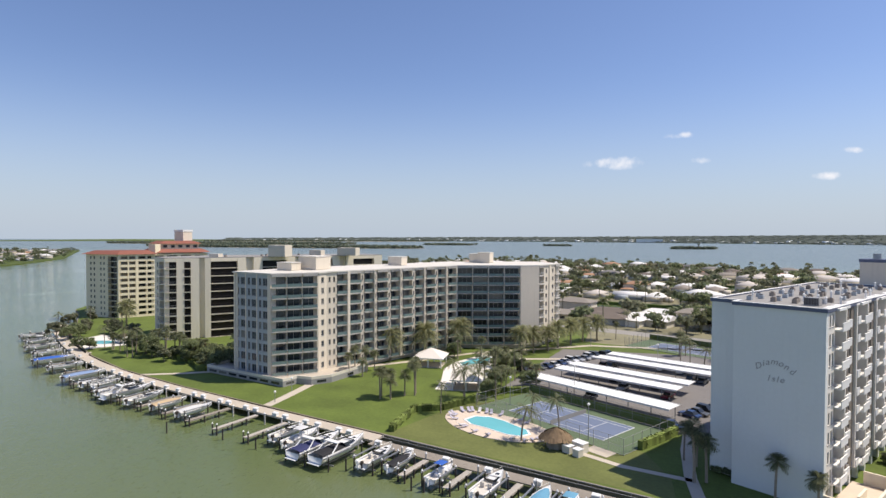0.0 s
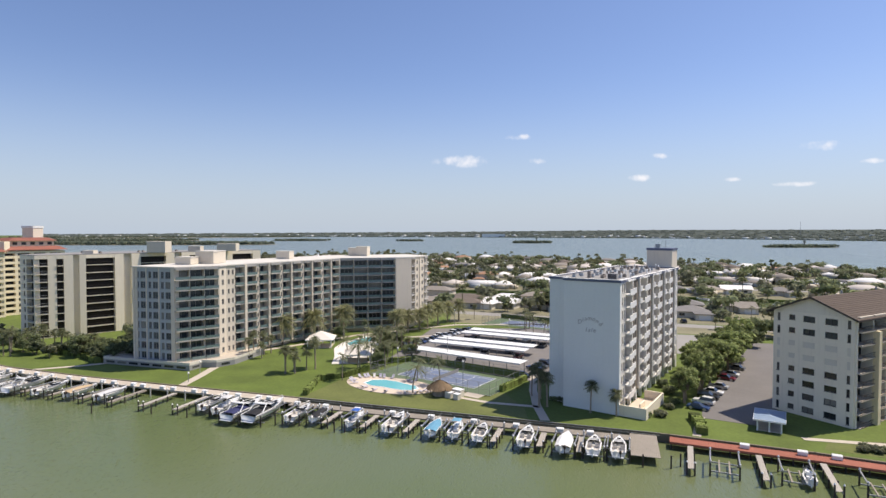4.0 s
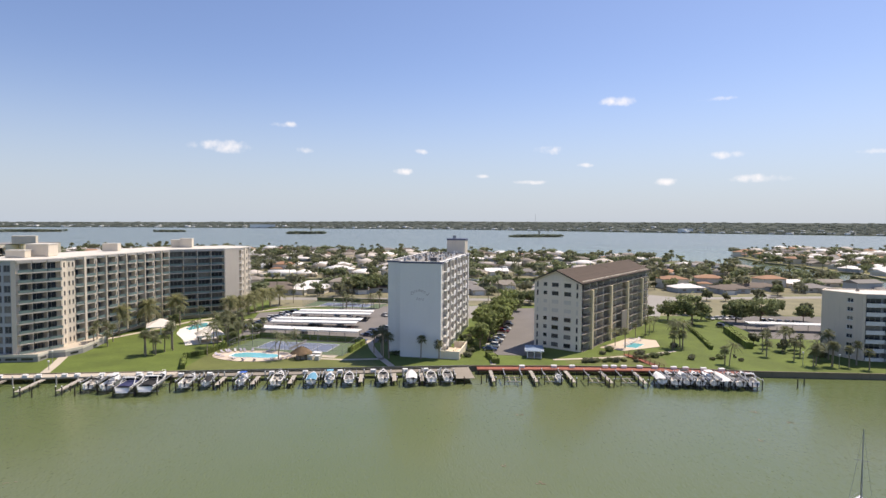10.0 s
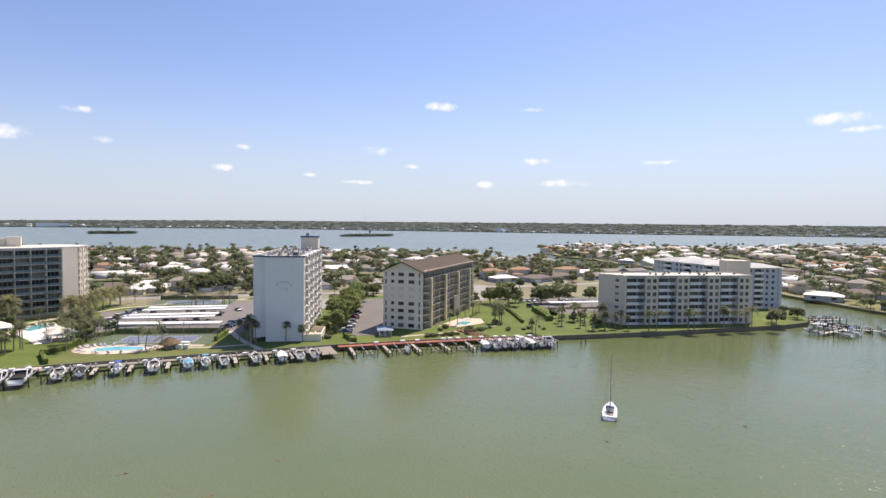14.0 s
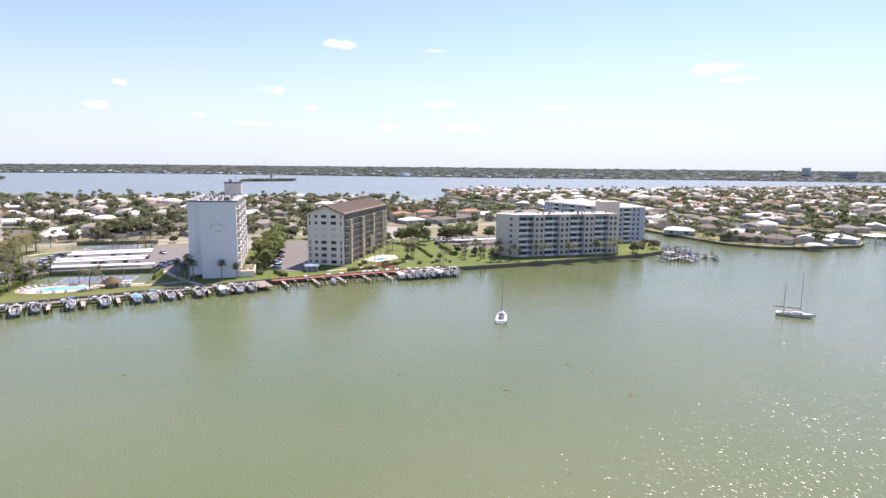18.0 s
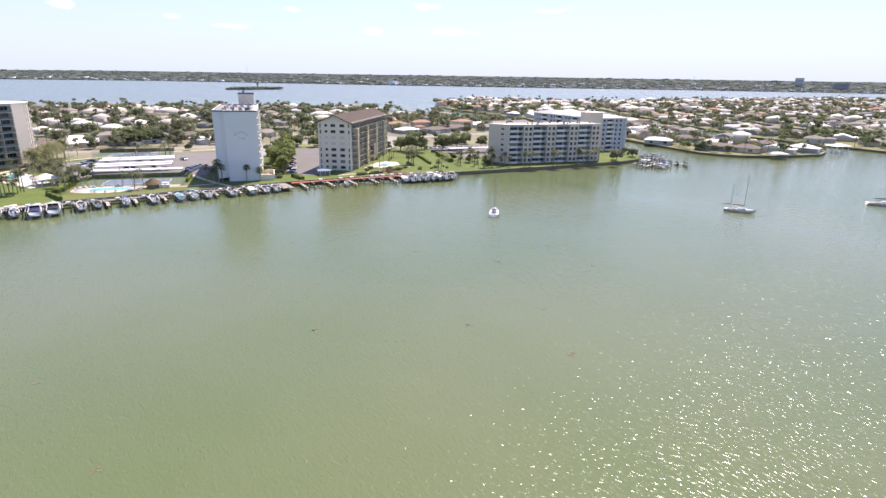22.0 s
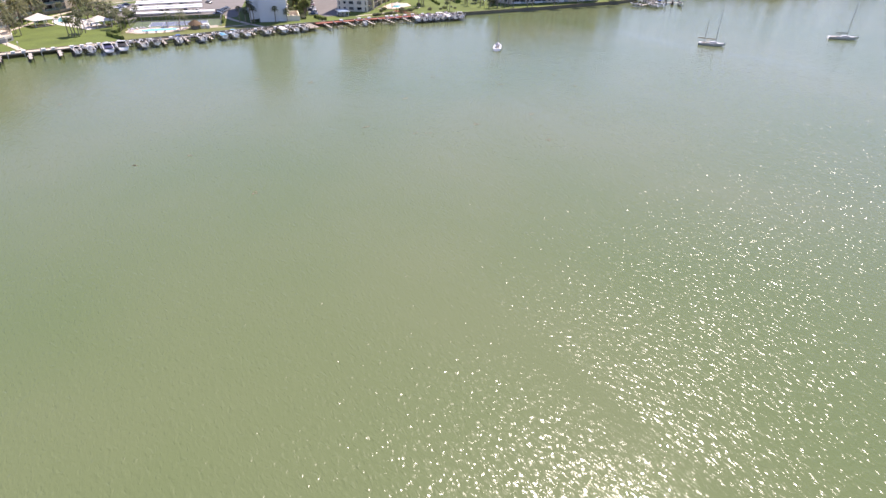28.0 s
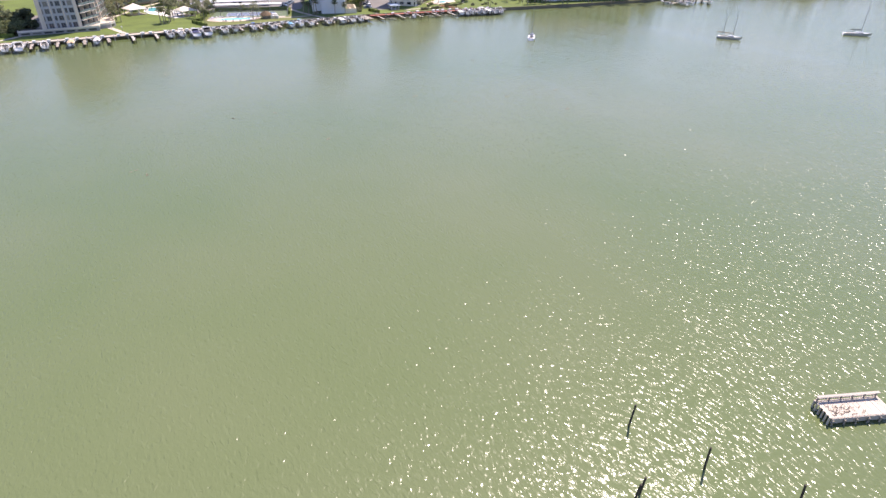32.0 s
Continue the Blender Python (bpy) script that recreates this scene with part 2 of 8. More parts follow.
    steep.inputs["Strength"].default_value, steep.inputs["Distance"].default_value = 1.0, 0.158
    nt.links.new(chop.outputs["Fac"], steep.inputs["Height"])
    nt.links.new(steep.outputs[0], q.inputs["Normal"])
    patch = noise_node(1.9, 2, (1, 0.5, 1), 0.7, 0.3)
    some = nt.nodes.new("ShaderNodeMapRange")
    some.interpolation_type = "SMOOTHSTEP"
    some.inputs["From Min"].default_value, some.inputs["From Max"].default_value = 0.44, 0.58
    some.inputs["To Max"].default_value = 0.8
    nt.links.new(patch.outputs["Fac"], some.inputs["Value"])
    # long smooth slicks lie across the ruffled water
    slick = noise_node(0.035, 3, (1, 0.22, 1), 0.95, 0.6)
    calm = nt.nodes.new("ShaderNodeMapRange")
    calm.interpolation_type = "SMOOTHSTEP"
    calm.inputs["From Min"].default_value, calm.inputs["From Max"].default_value = 0.27, 0.41
    nt.links.new(slick.outputs["Fac"], calm.inputs["Value"])
    ruffled = nt.nodes.new("ShaderNodeMath")
    ruffled.operation = "MULTIPLY"
    nt.links.new(some.outputs[0], ruffled.inputs[0]), nt.links.new(calm.outputs[0], ruffled.inputs[1])
    both = nt.nodes.new("ShaderNodeMixShader")
    nt.links.new(ruffled.outputs[0], both.inputs[0])
    nt.links.new(p.outputs[0], both.inputs[1]), nt.links.new(q.outputs[0], both.inputs[2])
    nt.links.new(both.outputs[0], nt.nodes["Material Output"].inputs["Surface"])
    return m


M_WATER = water_material()
bm = bmesh.new()
bmesh.ops.create_circle(bm, cap_ends=True, segments=96, radius=9000)
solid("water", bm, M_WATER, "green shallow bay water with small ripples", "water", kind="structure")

LAND = 1.6
shore = [(-310, 190), (-290, 182), (-262, 168), (-244, 156.5), (-215, 145), (-186, 136.6), (-160, 131.9), (-130, 130.2), (12.6, 129.5), (36, 127.5), (61, 124), (87, 117.5), (113, 113.2), (130, 110.6), (159, 107.2), (186, 104), (203, 105.4), (212, 111), (226, 130), (262, 200), (298, 290), (305, 338), (-425, 338), (-380, 260)]
bm = bmesh.new()
for poly in (shore, [(95, 338), (305, 338), (306, 374), (95, 374)], [(-425, 374), (306, 374), (308, 500), (-425, 500)], [(180, 500), (308, 500), (307, 535), (180, 535)], [(-425, 535), (307, 535), (306, 560), (200, 640), (77, 690), (-60, 740), (-270, 795), (-420, 800)]):
    prism(bm, poly, -1.5, LAND)
solid("ground", bm, M_GRASS, "flat green waterfront lawn and ground of the island", "ground", kind="structure")

# ---- more materials ----
def glass_material(name, color, rough=0.08):
    """Dark window glass: room darkness behind it, with drawn blinds in some panes."""
    m = bpy.data.materials.new(name)
    m.use_nodes = True
    nt = m.node_tree
    p = nt.nodes["Principled BSDF"]
    p.inputs["Roughness"].default_value = rough
    p.inputs["Specular IOR Level"].default_value = 0.6
    info = nt.nodes.new("ShaderNodeObjectInfo")
    ramp = nt.nodes.new("ShaderNodeValToRGB")
    e = ramp.color_ramp.elements
    e[0].position, e[0].color = 0.0, (*color, 1)
    e[1].position, e[1].color = 1.0, (0.30, 0.28, 0.24, 1)
    mid = e.new(0.62)
    mid.color = (color[0] * 2.0, color[1] * 2.0, color[2] * 2.0, 1)
    nt.links.new(info.outputs["Random"], ramp.inputs[0])
    nt.links.new(ramp.outputs[0], p.inputs["Base Color"])
    return m


M_GLASS = glass_material("window_glass", (0.025, 0.032, 0.04))
M_SMOKE = material("dark_screened_glass", (0.022, 0.02, 0.018), 0.5, 0.2, spec=0.2)
M_GLASSDARK = glass_material("shaded_glass", (0.018, 0.020, 0.022), 0.15)
M_TEAL = material("teal_balcony_glass", (0.15, 0.215, 0.21), 0.12, 0.15, spec=0.6)
M_NAVY = material("navy_band", (0.11, 0.13, 0.2), 0.6, 0.08)
M_YELLOW = material("yellow_stucco", (0.83, 0.73, 0.53), 0.8, 0.07, stain=0.10)
M_BLUEWALL = material("pale_blue_stucco", (0.5, 0.525, 0.57), 0.8, 0.06, stain=0.08)
M_REDROOF = material("red_barrel_tile", (0.25, 0.095, 0.065), 0.8, 0.2, 2.0, 0.6, 4)
M_BROWN = material("brown_rail", (0.050, 0.040, 0.033), 0.6, 0.1)
M_TRIM = material("white_trim", (0.8, 0.79, 0.76), 0.6, 0.06)
M_GREYTRIM = material("grey_trim", (0.3, 0.295, 0.285), 0.6, 0.1)
M_PALEROOF = material("pale_membrane_roof", (0.62, 0.59, 0.53), 0.85, 0.14, 1.5, 0.2, 6, stain=0.0)
M_METALROOF = material("weathered_metal_roof", (0.36, 0.37, 0.38), 0.6, 0.12, 1.5, 0.2, 6, stain=0.1)
M_LETTER = material("faded_grey_letter", (0.40, 0.39, 0.385), 0.7, 0.1)
M_WEED = material("drifting_weed", (0.15, 0.13, 0.08), 0.9, 0.3)
M_WOOD = material("weathered_wood", (0.3, 0.265, 0.22), 0.85, 0.2, 2.0, 0.3, 9)
M_WOODPALE = material("pale_planks", (0.42, 0.385, 0.335), 0.85, 0.16, 2.0, 0.3, 9)
M_PILE = material("dark_pile", (0.055, 0.045, 0.037), 0.85, 0.25, 2.0)
M_REDDECK = material("red_deck", (0.33, 0.115, 0.075), 0.8, 0.16, 2.0, 0.2)
M_POOLDECK = material("pool_deck", (0.60, 0.50, 0.40), 0.8, 0.10)
M_WHITEDECK = material("white_pool_deck", (0.72, 0.68, 0.62), 0.8, 0.08)
M_COURTGREEN = material("court_green", (0.11, 0.155, 0.085), 0.85, 0.12)
M_COURTBLUE = material("court_blue", (0.14, 0.175, 0.26), 0.85, 0.10)
M_LINE = material("line_paint", (0.72, 0.72, 0.70), 0.7, 0.05)
M_THATCH = material("palm_thatch", (0.25, 0.175, 0.105), 0.95, 0.3, 3.0, 0.8, 6)
M_BARK = material("bark", (0.25, 0.2, 0.15), 0.95, 0.25, 2.0, 0.6, 9)
M_LEAF = material("broad_leaf", (0.235, 0.27, 0.135), 0.75, 0.34, 1.0, island=True, spec=0.25, thin=0.6)
M_LEAFDARK = material("dark_leaf", (0.20, 0.228, 0.13), 0.75, 0.34, 1.0, island=True, spec=0.25, thin=0.6)
M_OLIVE = material("olive_leaf", (0.225, 0.235, 0.15), 0.75, 0.34, 1.0, island=True, spec=0.25, thin=0.6)
M_FROND = material("palm_frond", (0.20, 0.215, 0.12), 0.7, 0.35, 1.0, island=True, spec=0.3, thin=0.5)
M_FRONDGOLD = material("date_palm_frond", (0.28, 0.285, 0.15), 0.7, 0.35, 1.0, island=True, spec=0.3, thin=0.5)
M_LIME = material("young_oak_leaf", (0.30, 0.35, 0.145), 0.75, 0.32, 1.0, island=True, spec=0.25, thin=0.6)
M_HEDGE = material("clipped_hedge", (0.13, 0.165, 0.042), 0.85, 0.4, 1.0, 0.6, 5, island=True, spec=0.2)
# leaf colour of the bay islands, with some bluish haze painted in
M_HAZEMANGROVE = material("mangrove", (0.165, 0.195, 0.14), 0.9, 0.35, 0.2, island=True, spec=0.2, thin=0.5)
# distance haze is mixed into this green as grey and blue
M_HAZEWOOD = material("hazed_far_woodland", (0.2, 0.232, 0.205), 0.9, 0.18, 0.05, island=True, spec=0.2, thin=0.5)
M_YARD = material("dry_yard", (0.21, 0.195, 0.12), 0.95, 0.45, 0.7, 0.3, 3)
M_DRYLAWN = material("dry_lawn", (0.165, 0.158, 0.062), 0.9, 0.35, 1.0, 0.4, 5)
M_OLIVELAWN = material("olive_lawn", (0.122, 0.138, 0.038), 0.9, 0.4, 1.0, 0.4, 5)
# dark slate standing in for shade inside the V-shaped condominium's balconies
M_SLATESHADE = material("slate_recess_shade", (0.15, 0.165, 0.185), 0.6, 0.1)
M_PALMBARK = material("palm_bark", (0.30, 0.25, 0.19), 0.95, 0.25, 2.0, 0.6, 9)
M_SEAWALL = material("weathered_seawall", (0.19, 0.165, 0.115), 0.9, 0.25, 2.0, 0.3, 8, stain=0.2)
M_PIERDECK = material("bleached_planks", (0.50, 0.44, 0.37), 0.85, 0.18, 2.0, 0.3, 9)
M_RUBBER = material("tyre_rubber", (0.02, 0.02, 0.02), 0.85, 0.1)
M_RIM = material("wheel_rim", (0.45, 0.45, 0.46), 0.35, 0.05, metal=0.8)
M_CARGLASS = material("car_glass", (0.02, 0.024, 0.028), 0.08, 0.05, spec=0.7)
M_GEL = material("white_gelcoat", (0.80, 0.80, 0.78), 0.25, 0.04, spec=0.5)
M_STEEL = material("galvanised_steel", (0.36, 0.37, 0.38), 0.45, 0.12, metal=0.6)
M_SAND = material("sand_soil", (0.34, 0.29, 0.21), 0.95, 0.25)
M_ROAD = material("sunlit_road", (0.30, 0.285, 0.26), 0.9, 0.12, bump=0.2)


def pool_material():
    m = material("pool_water", (0.16, 0.50, 0.56), 0.05, 0.08, 2.0, 0.15, 2.0, spec=0.5)
    return m


M_POOL = pool_material()


# ---- ground cover, paths, courts, pools ----
def slab(name, poly, z0, z1, mat, label, category, kind="structure"):
    bm = bmesh.new()
    prism(bm, poly, z0, z1)
    return solid(name, bm, mat, label, category, kind=kind)


def rect(x, y, rz, x0, x1, y0, y1):
    m = pose(x, y, 0, 0, 0, rz)
    return [tuple((m @ Vector((a, b, 0)))[:2]) for a, b in ((x0, y0), (x1, y0), (x1, y1), (x0, y1))]


def ribbon(points, width):
    """The outline, anticlockwise, of a strip along a line of points."""
    pts = [Vector((*p, 0)) for p in points]
    left, right = [], []
    for i, p in enumerate(pts):
        d = (pts[min(i + 1, len(pts) - 1)] - pts[max(i - 1, 0)]).normalized()
        n = Vector((-d.y, d.x, 0)) * width / 2
        left.append((p + n)[:2]), right.append((p - n)[:2])
    return [tuple(p) for p in right + left[::-1]]


def blob(x, y, rx, ry, rz=0, n=28, wob=0.0, seed=0):
    r = random.Random(seed)
    ph = [r.uniform(0, 6.28) for _ in range(3)]
    m = pose(x, y, 0, 0, 0, rz)
    out = []
    for i in range(n):
        a = 2 * math.pi * i / n
        k = 1 + wob * (math.sin(2 * a + ph[0]) + 0.6 * math.sin(3 * a + ph[1]))
        out.append(tuple((m @ Vector((rx * k * math.cos(a), ry * k * math.sin(a), 0)))[:2]))
    return out


# seawall cap and face along the open shore
wall_line = shore[0:21]
bm = bmesh.new()
for (xa, ya), (xb, yb) in zip(wall_line, wall_line[1:]):
    a, b = Vector((xa, ya, 0)), Vector((xb, yb, 0))
    d = (b - a).normalized()
    m = Matrix.Translation(a) @ pose(0, 0, 0, 0, 0, math.degrees(math.atan2(d.y, d.x)))
    quad_box(bm, -0.1, (b - a).length + 0.1, -0.25, 0.15, LAND - 0.1, LAND + 0.06, m)
    quad_box(bm, 0, (b - a).length, -0.12, -0.003, -1.4, LAND - 0.1, m)
solid("seawall", bm, M_SEAWALL, "grey concrete seawall cap along the shore", "seawall", kind="structure")

slab("parking_lot", [(-62, 173.5), (-21, 158.8), (-12, 163), (8, 215), (12, 240), (-15, 243), (-66, 227)], LAND - 0.1, LAND + 0.04, M_ASPHALT, "dark asphalt parking lot beside the white tower", "parking lot")
slab("drive", [(20, 141.5), (33, 139), (37.5, 158), (66, 190), (92, 218), (86, 236), (48, 232), (22, 158)], LAND - 0.1, LAND + 0.04, M_ASPHALT, "worn asphalt drive beside the tan block", "parking lot")
slab("apron", [(92, 216), (104, 205), (128, 246), (150, 262), (120, 292), (86, 240)], LAND - 0.1, LAND + 0.05, M_ROAD, "sunlit concrete turnaround behind the tan block", "parking lot")
slab("rear_drive", [(15, 204), (34, 210), (47, 233), (45, 243), (12.5, 241)], LAND - 0.1, LAND + 0.03, M_ROAD, "sunlit concrete drive behind the white tower", "parking lot")
slab("rear_lot", [(118, 158), (178, 148), (190, 200), (128, 206)], LAND - 0.1, LAND + 0.04, M_ASPHALT, "asphalt lot with covered parking", "parking lot")
slab("side_lot", [(-150, 158), (-129.5, 150), (-129.5, 200), (-146, 205)], LAND - 0.1, LAND + 0.04, M_ASPHALT, "shaded asphalt lot between the condominium blocks", "parking lot")

WALKS = [
    ([(-99.3, 130.2), (-101.5, 139), (-104.3, 148.5)], 2.2), ([(-105, 172), (-97, 186), (-88, 205), (-70, 206), (-58, 214)], 2.0),
    ([(-10.5, 130.4), (-13.5, 140), (-16, 152), (-17.5, 165)], 1.9), ([(-33, 141), (-24, 138.8), (-12.6, 139)], 1.3),
    ([(17.5, 129.8), (18.6, 136), (19.8, 142)], 1.5), ([(36, 134.2), (52, 135.2), (66, 138), (77, 142)], 1.5),
    ([(-88, 205), (-60, 238), (-20, 252), (20, 250)], 2.4), ([(-150, 131), (-142, 138), (-134, 147)], 1.6), ([(-186, 133), (-193, 139)], 1.6),
]
for line, w in WALKS:
    slab("footpath", ribbon(line, w), LAND - 0.1, LAND + 0.06, M_CONCRETE, "pale concrete footpath across the lawn", "path")

slab("dry_lawn", [(-66, 130.6), (-14, 130.6), (-16, 138), (-22, 147), (-58, 160), (-62, 157), (-64.5, 147)], LAND - 0.1, LAND + 0.015, M_OLIVELAWN, "drier olive lawn round the kidney pool", "lawn")
slab("dry_lawn", [(38, 129.5), (66, 125), (69, 133), (66, 138), (60, 140), (40, 134)], LAND - 0.1, LAND + 0.012, M_OLIVELAWN, "drier olive lawn along the red dock", "lawn")
slab("yard", [(96, 208), (118, 206.5), (190, 203), (228, 214), (264, 238), (288, 268), (96, 268)], LAND - 0.1, LAND + 0.015, M_YARD, "dry patchy ground and drives behind the shore lawns", "ground")
slab("yard", [(-64, 244), (84, 244), (88, 268), (-70, 268)], LAND - 0.1, LAND + 0.012, M_YARD, "dry patchy ground behind the white tower", "ground")
# tennis courts with their fences
def tennis(x, y, rz, fence):
    t = thing("tennis_court", x, y, LAND, rz, "blue hard tennis court in a green surround with white lines", "tennis court")
    bm = bmesh.new()
    quad_box(bm, -18.3, 18.3, -9.0, 9.0, -0.1, 0.05)
    part("surround", bm, M_COURTGREEN, t, "green painted surround")
    bm = bmesh.new()
    quad_box(bm, -11.9, 11.9, -5.5, 5.5, 0.02, 0.06)
    part("playing_surface", bm, M_COURTBLUE, t, "blue painted playing surface")
    bm = bmesh.new()
    for x0, x1, y0, y1 in ((-11.9, 11.9, -5.5, -5.38), (-11.9, 11.9, 5.38, 5.5), (-11.9, 11.9, -4.15, -4.05), (-11.9, 11.9, 4.05, 4.15), (-11.9, -11.75, -5.37, 5.37), (11.75, 11.9, -5.37, 5.37), (-6.45, -6.35, -4.0, 4.0), (6.35, 6.45, -4.0, 4.0), (-6.3, 6.3, -0.06, 0.06)):
        quad_box(bm, x0, x1, y0, y1, 0.055, 0.075)
    part("line_marking", bm, M_LINE, t, "white painted lines")
    bm = bmesh.new()
    quad_box(bm, -0.02, 0.02, -6.0, 6.0, 0.1, 0.98)
    part("net", bm, M_GREYTRIM, t, "dark net with a white band")
    if fence:
        post = bmesh.new()
        bmesh.ops.create_cone(post, cap_ends=True, segments=6, radius1=0.05, radius2=0.05, depth=3.0)
        bmesh.ops.translate(post, verts=post.verts, vec=(0, 0, 1.5))
        post = finish("post", post, M_GREYTRIM)
        for i in range(13):
            for yy in (-9.0, 9.0):
                part("fence_post", post, None, t).location = (-18.3 + 3.05 * i, yy, 0)
        for i in range(1, 6):
            for xx in (-18.3, 18.3):
                part("fence_post", post, None, t).location = (xx, -9 + 3.0 * i, 0)
        bm = bmesh.new()
        for z in (0.06, 1.5, 2.95):
            for yy in (-9.0, 9.0):
                quad_box(bm, -18.3, 18.3, yy - 0.03, yy + 0.03, z, z + 0.05)
            for xx in (-18.3, 18.3):
                quad_box(bm, xx - 0.03, xx + 0.03, -9, 9, z, z + 0.05)
        for i in range(120):
            quad_box(bm, -18.3 + 36.6 * i / 120 - 0.012, -18.3 + 36.6 * i / 120 + 0.012, -9.01, -8.99, 0.1, 2.95)
            quad_box(bm, -18.3 + 36.6 * i / 120 - 0.012, -18.3 + 36.6 * i / 120 + 0.012, 8.99, 9.01, 0.1, 2.95)
        part("fence_mesh", bm, M_GREYTRIM, t, "dark rails and wires of the court fence")
        bm = bmesh.new()
        quad_box(bm, -18.3, 18.3, 9.05, 9.08, 0.15, 2.0)
        part("windscreen", bm, M_HEDGE, t, "dark green mesh windscreen")
    return t


tennis(-39.5, 157.6, -17.5, True)
tennis(-30, 248, -15, True)


def pool(name, outline, deck, deck_mat, label):
    p = tagged(new(name), label, "swimming pool")
    cx, cy = sum(q[0] for q in outline) / len(outline), sum(q[1] for q in outline) / len(outline)
    p.matrix_world = pose(cx, cy, LAND)
    loc = lambda poly, k=1.0: [((a - cx) * k, (b - cy) * k) for a, b in poly]
    bm = bmesh.new()
    prism(bm, loc(deck), -0.1, 0.10)
    part("pool_deck", bm, deck_mat, p, "pale paved deck")
    bm = bmesh.new()
    prism(bm, loc(outline, 1.09), 0.0, 0.17)
    part("coping", bm, M_TRIM, p, "white coping")
    bm = bmesh.new()
    prism(bm, loc(outline), 0.0, 0.20)
    part("pool_water", bm, M_POOL, p, "clear turquoise water")
    return p


kidney = [(-58, 145.2), (-55.5, 143.4), (-51.5, 143.0), (-48.5, 142.2), (-45.5, 141.6), (-42.8, 142.2), (-41.8, 144.2), (-43.2, 146.4), (-46.5, 147.6), (-50, 149.2), (-54, 150), (-57.3, 148.6)]
kidney = [(-50 + (a + 50) * 0.87, 145.6 + (b - 145.6) * 0.87) for a, b in kidney]
pool("swimming_pool", kidney, blob(-50.5, 145.6, 12.5, 6.6, -14, wob=0.05, seed=2), M_POOLDECK, "kidney-shaped turquoise swimming pool with a tan deck")
pool("swimming_pool", [(-84.3, 190), (-82.0, 187), (-77.8, 194.5), (-80.0, 201.5), (-82.8, 201)], [(-75, 161.5), (-67.5, 164.5), (-70, 182), (-75, 196), (-78.4, 204.6), (-84.5, 203), (-86.4, 190), (-84.5, 181), (-78.5, 170)], M_WHITEDECK, "turquoise swimming pool with a broad white deck")
pool("swimming_pool", rect(67.8, 150.6, -44, -2.0, 2.0, -3.6, 3.6), [(55.5, 148.6), (61.5, 143.6), (75.5, 148.4), (79, 158), (72, 163)], M_POOLDECK, "rectangular blue pool on a pale deck beside the tan block")
pool("swimming_pool", blob(-206.5, 149.5, 6, 3, 20), [(-219, 147.5), (-199, 140.5), (-195, 152), (-205, 158), (-222, 158)], M_WHITEDECK, "turquoise pool on a white deck near the far block")


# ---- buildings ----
# brown recess walls, darkened so the colour itself holds the balcony shade
M_BROWNSHADE = material("brown_stucco_shade", (0.075, 0.056, 0.044), 0.85, 0.1)
M_TANSLAB = material("tan_slab_edge", (0.50, 0.44, 0.35), 0.8, 0.1, stain=0.1)
M_PIERCREAM = material("yellow_cream_stucco", (0.80, 0.69, 0.45), 0.8, 0.07, stain=0.12)
M_SLABGREY = material("grey_slab_edge", (0.44, 0.42, 0.39), 0.8, 0.1, stain=0.1)
# brown stucco, made darker to carry the shade of balcony recesses in its colour
M_UMBERSHADE = material("umber_stucco_shade", (0.21, 0.18, 0.145), 0.85, 0.08)
M_BONE = material("bone_stucco", (0.80, 0.74, 0.61), 0.8, 0.07, stain=0.12)
M_AQUA = material("aqua_panel_glass", (0.4, 0.43, 0.42), 0.2, 0.25, spec=0.5)
# the tower's white again, with the sun's warmth put into the colour
M_WARMWHITE = material("sun_tinted_white_paint", (0.78, 0.74, 0.67), 0.7, 0.06, stain=0.08)
M_GREYWALL = material("blue_grey_panel", (0.40, 0.43, 0.45), 0.7, 0.08, stain=0.05)
M_SHELL = material("shell_stucco", (0.76, 0.655, 0.53), 0.8, 0.06, stain=0.10)
M_TAUPE = material("taupe_stucco", (0.36, 0.32, 0.27), 0.85, 0.08)
M_UNIT = material("weathered_unit_paint", (0.27, 0.235, 0.20), 0.6, 0.4, 2.0)
MESHES = {}


def shared(key, make):
    if key not in MESHES:
        MESHES[key] = make()
    return MESHES[key]


def box_mesh(name, mat, *boxes):
    def make():
        bm = bmesh.new()
        for b in boxes:
            quad_box(bm, *b)
        return finish(name, bm, mat)
    return shared((name, mat.name, boxes), make)


def inset(poly, d):
    """The plan drawn in by d from each side."""
    out, n = [], len(poly)
    for i in range(n):
        a, b, c = (Vector((*poly[(i + k) % n], 0)) for k in (-1, 0, 1))
        u, v = (b - a).normalized(), (c - b).normalized()
        na, nb = Vector((-u.y, u.x, 0)), Vector((-v.y, v.x, 0))
        k = 1 + na.dot(nb)
        out.append(tuple((b + (na + nb) * (d / max(k, 0.3)))[:2]))
    return out


def hang(mesh, name, parent, m, label=""):
    ob = part(name, mesh, None, parent, label)
    ob.matrix_local = m
    return ob


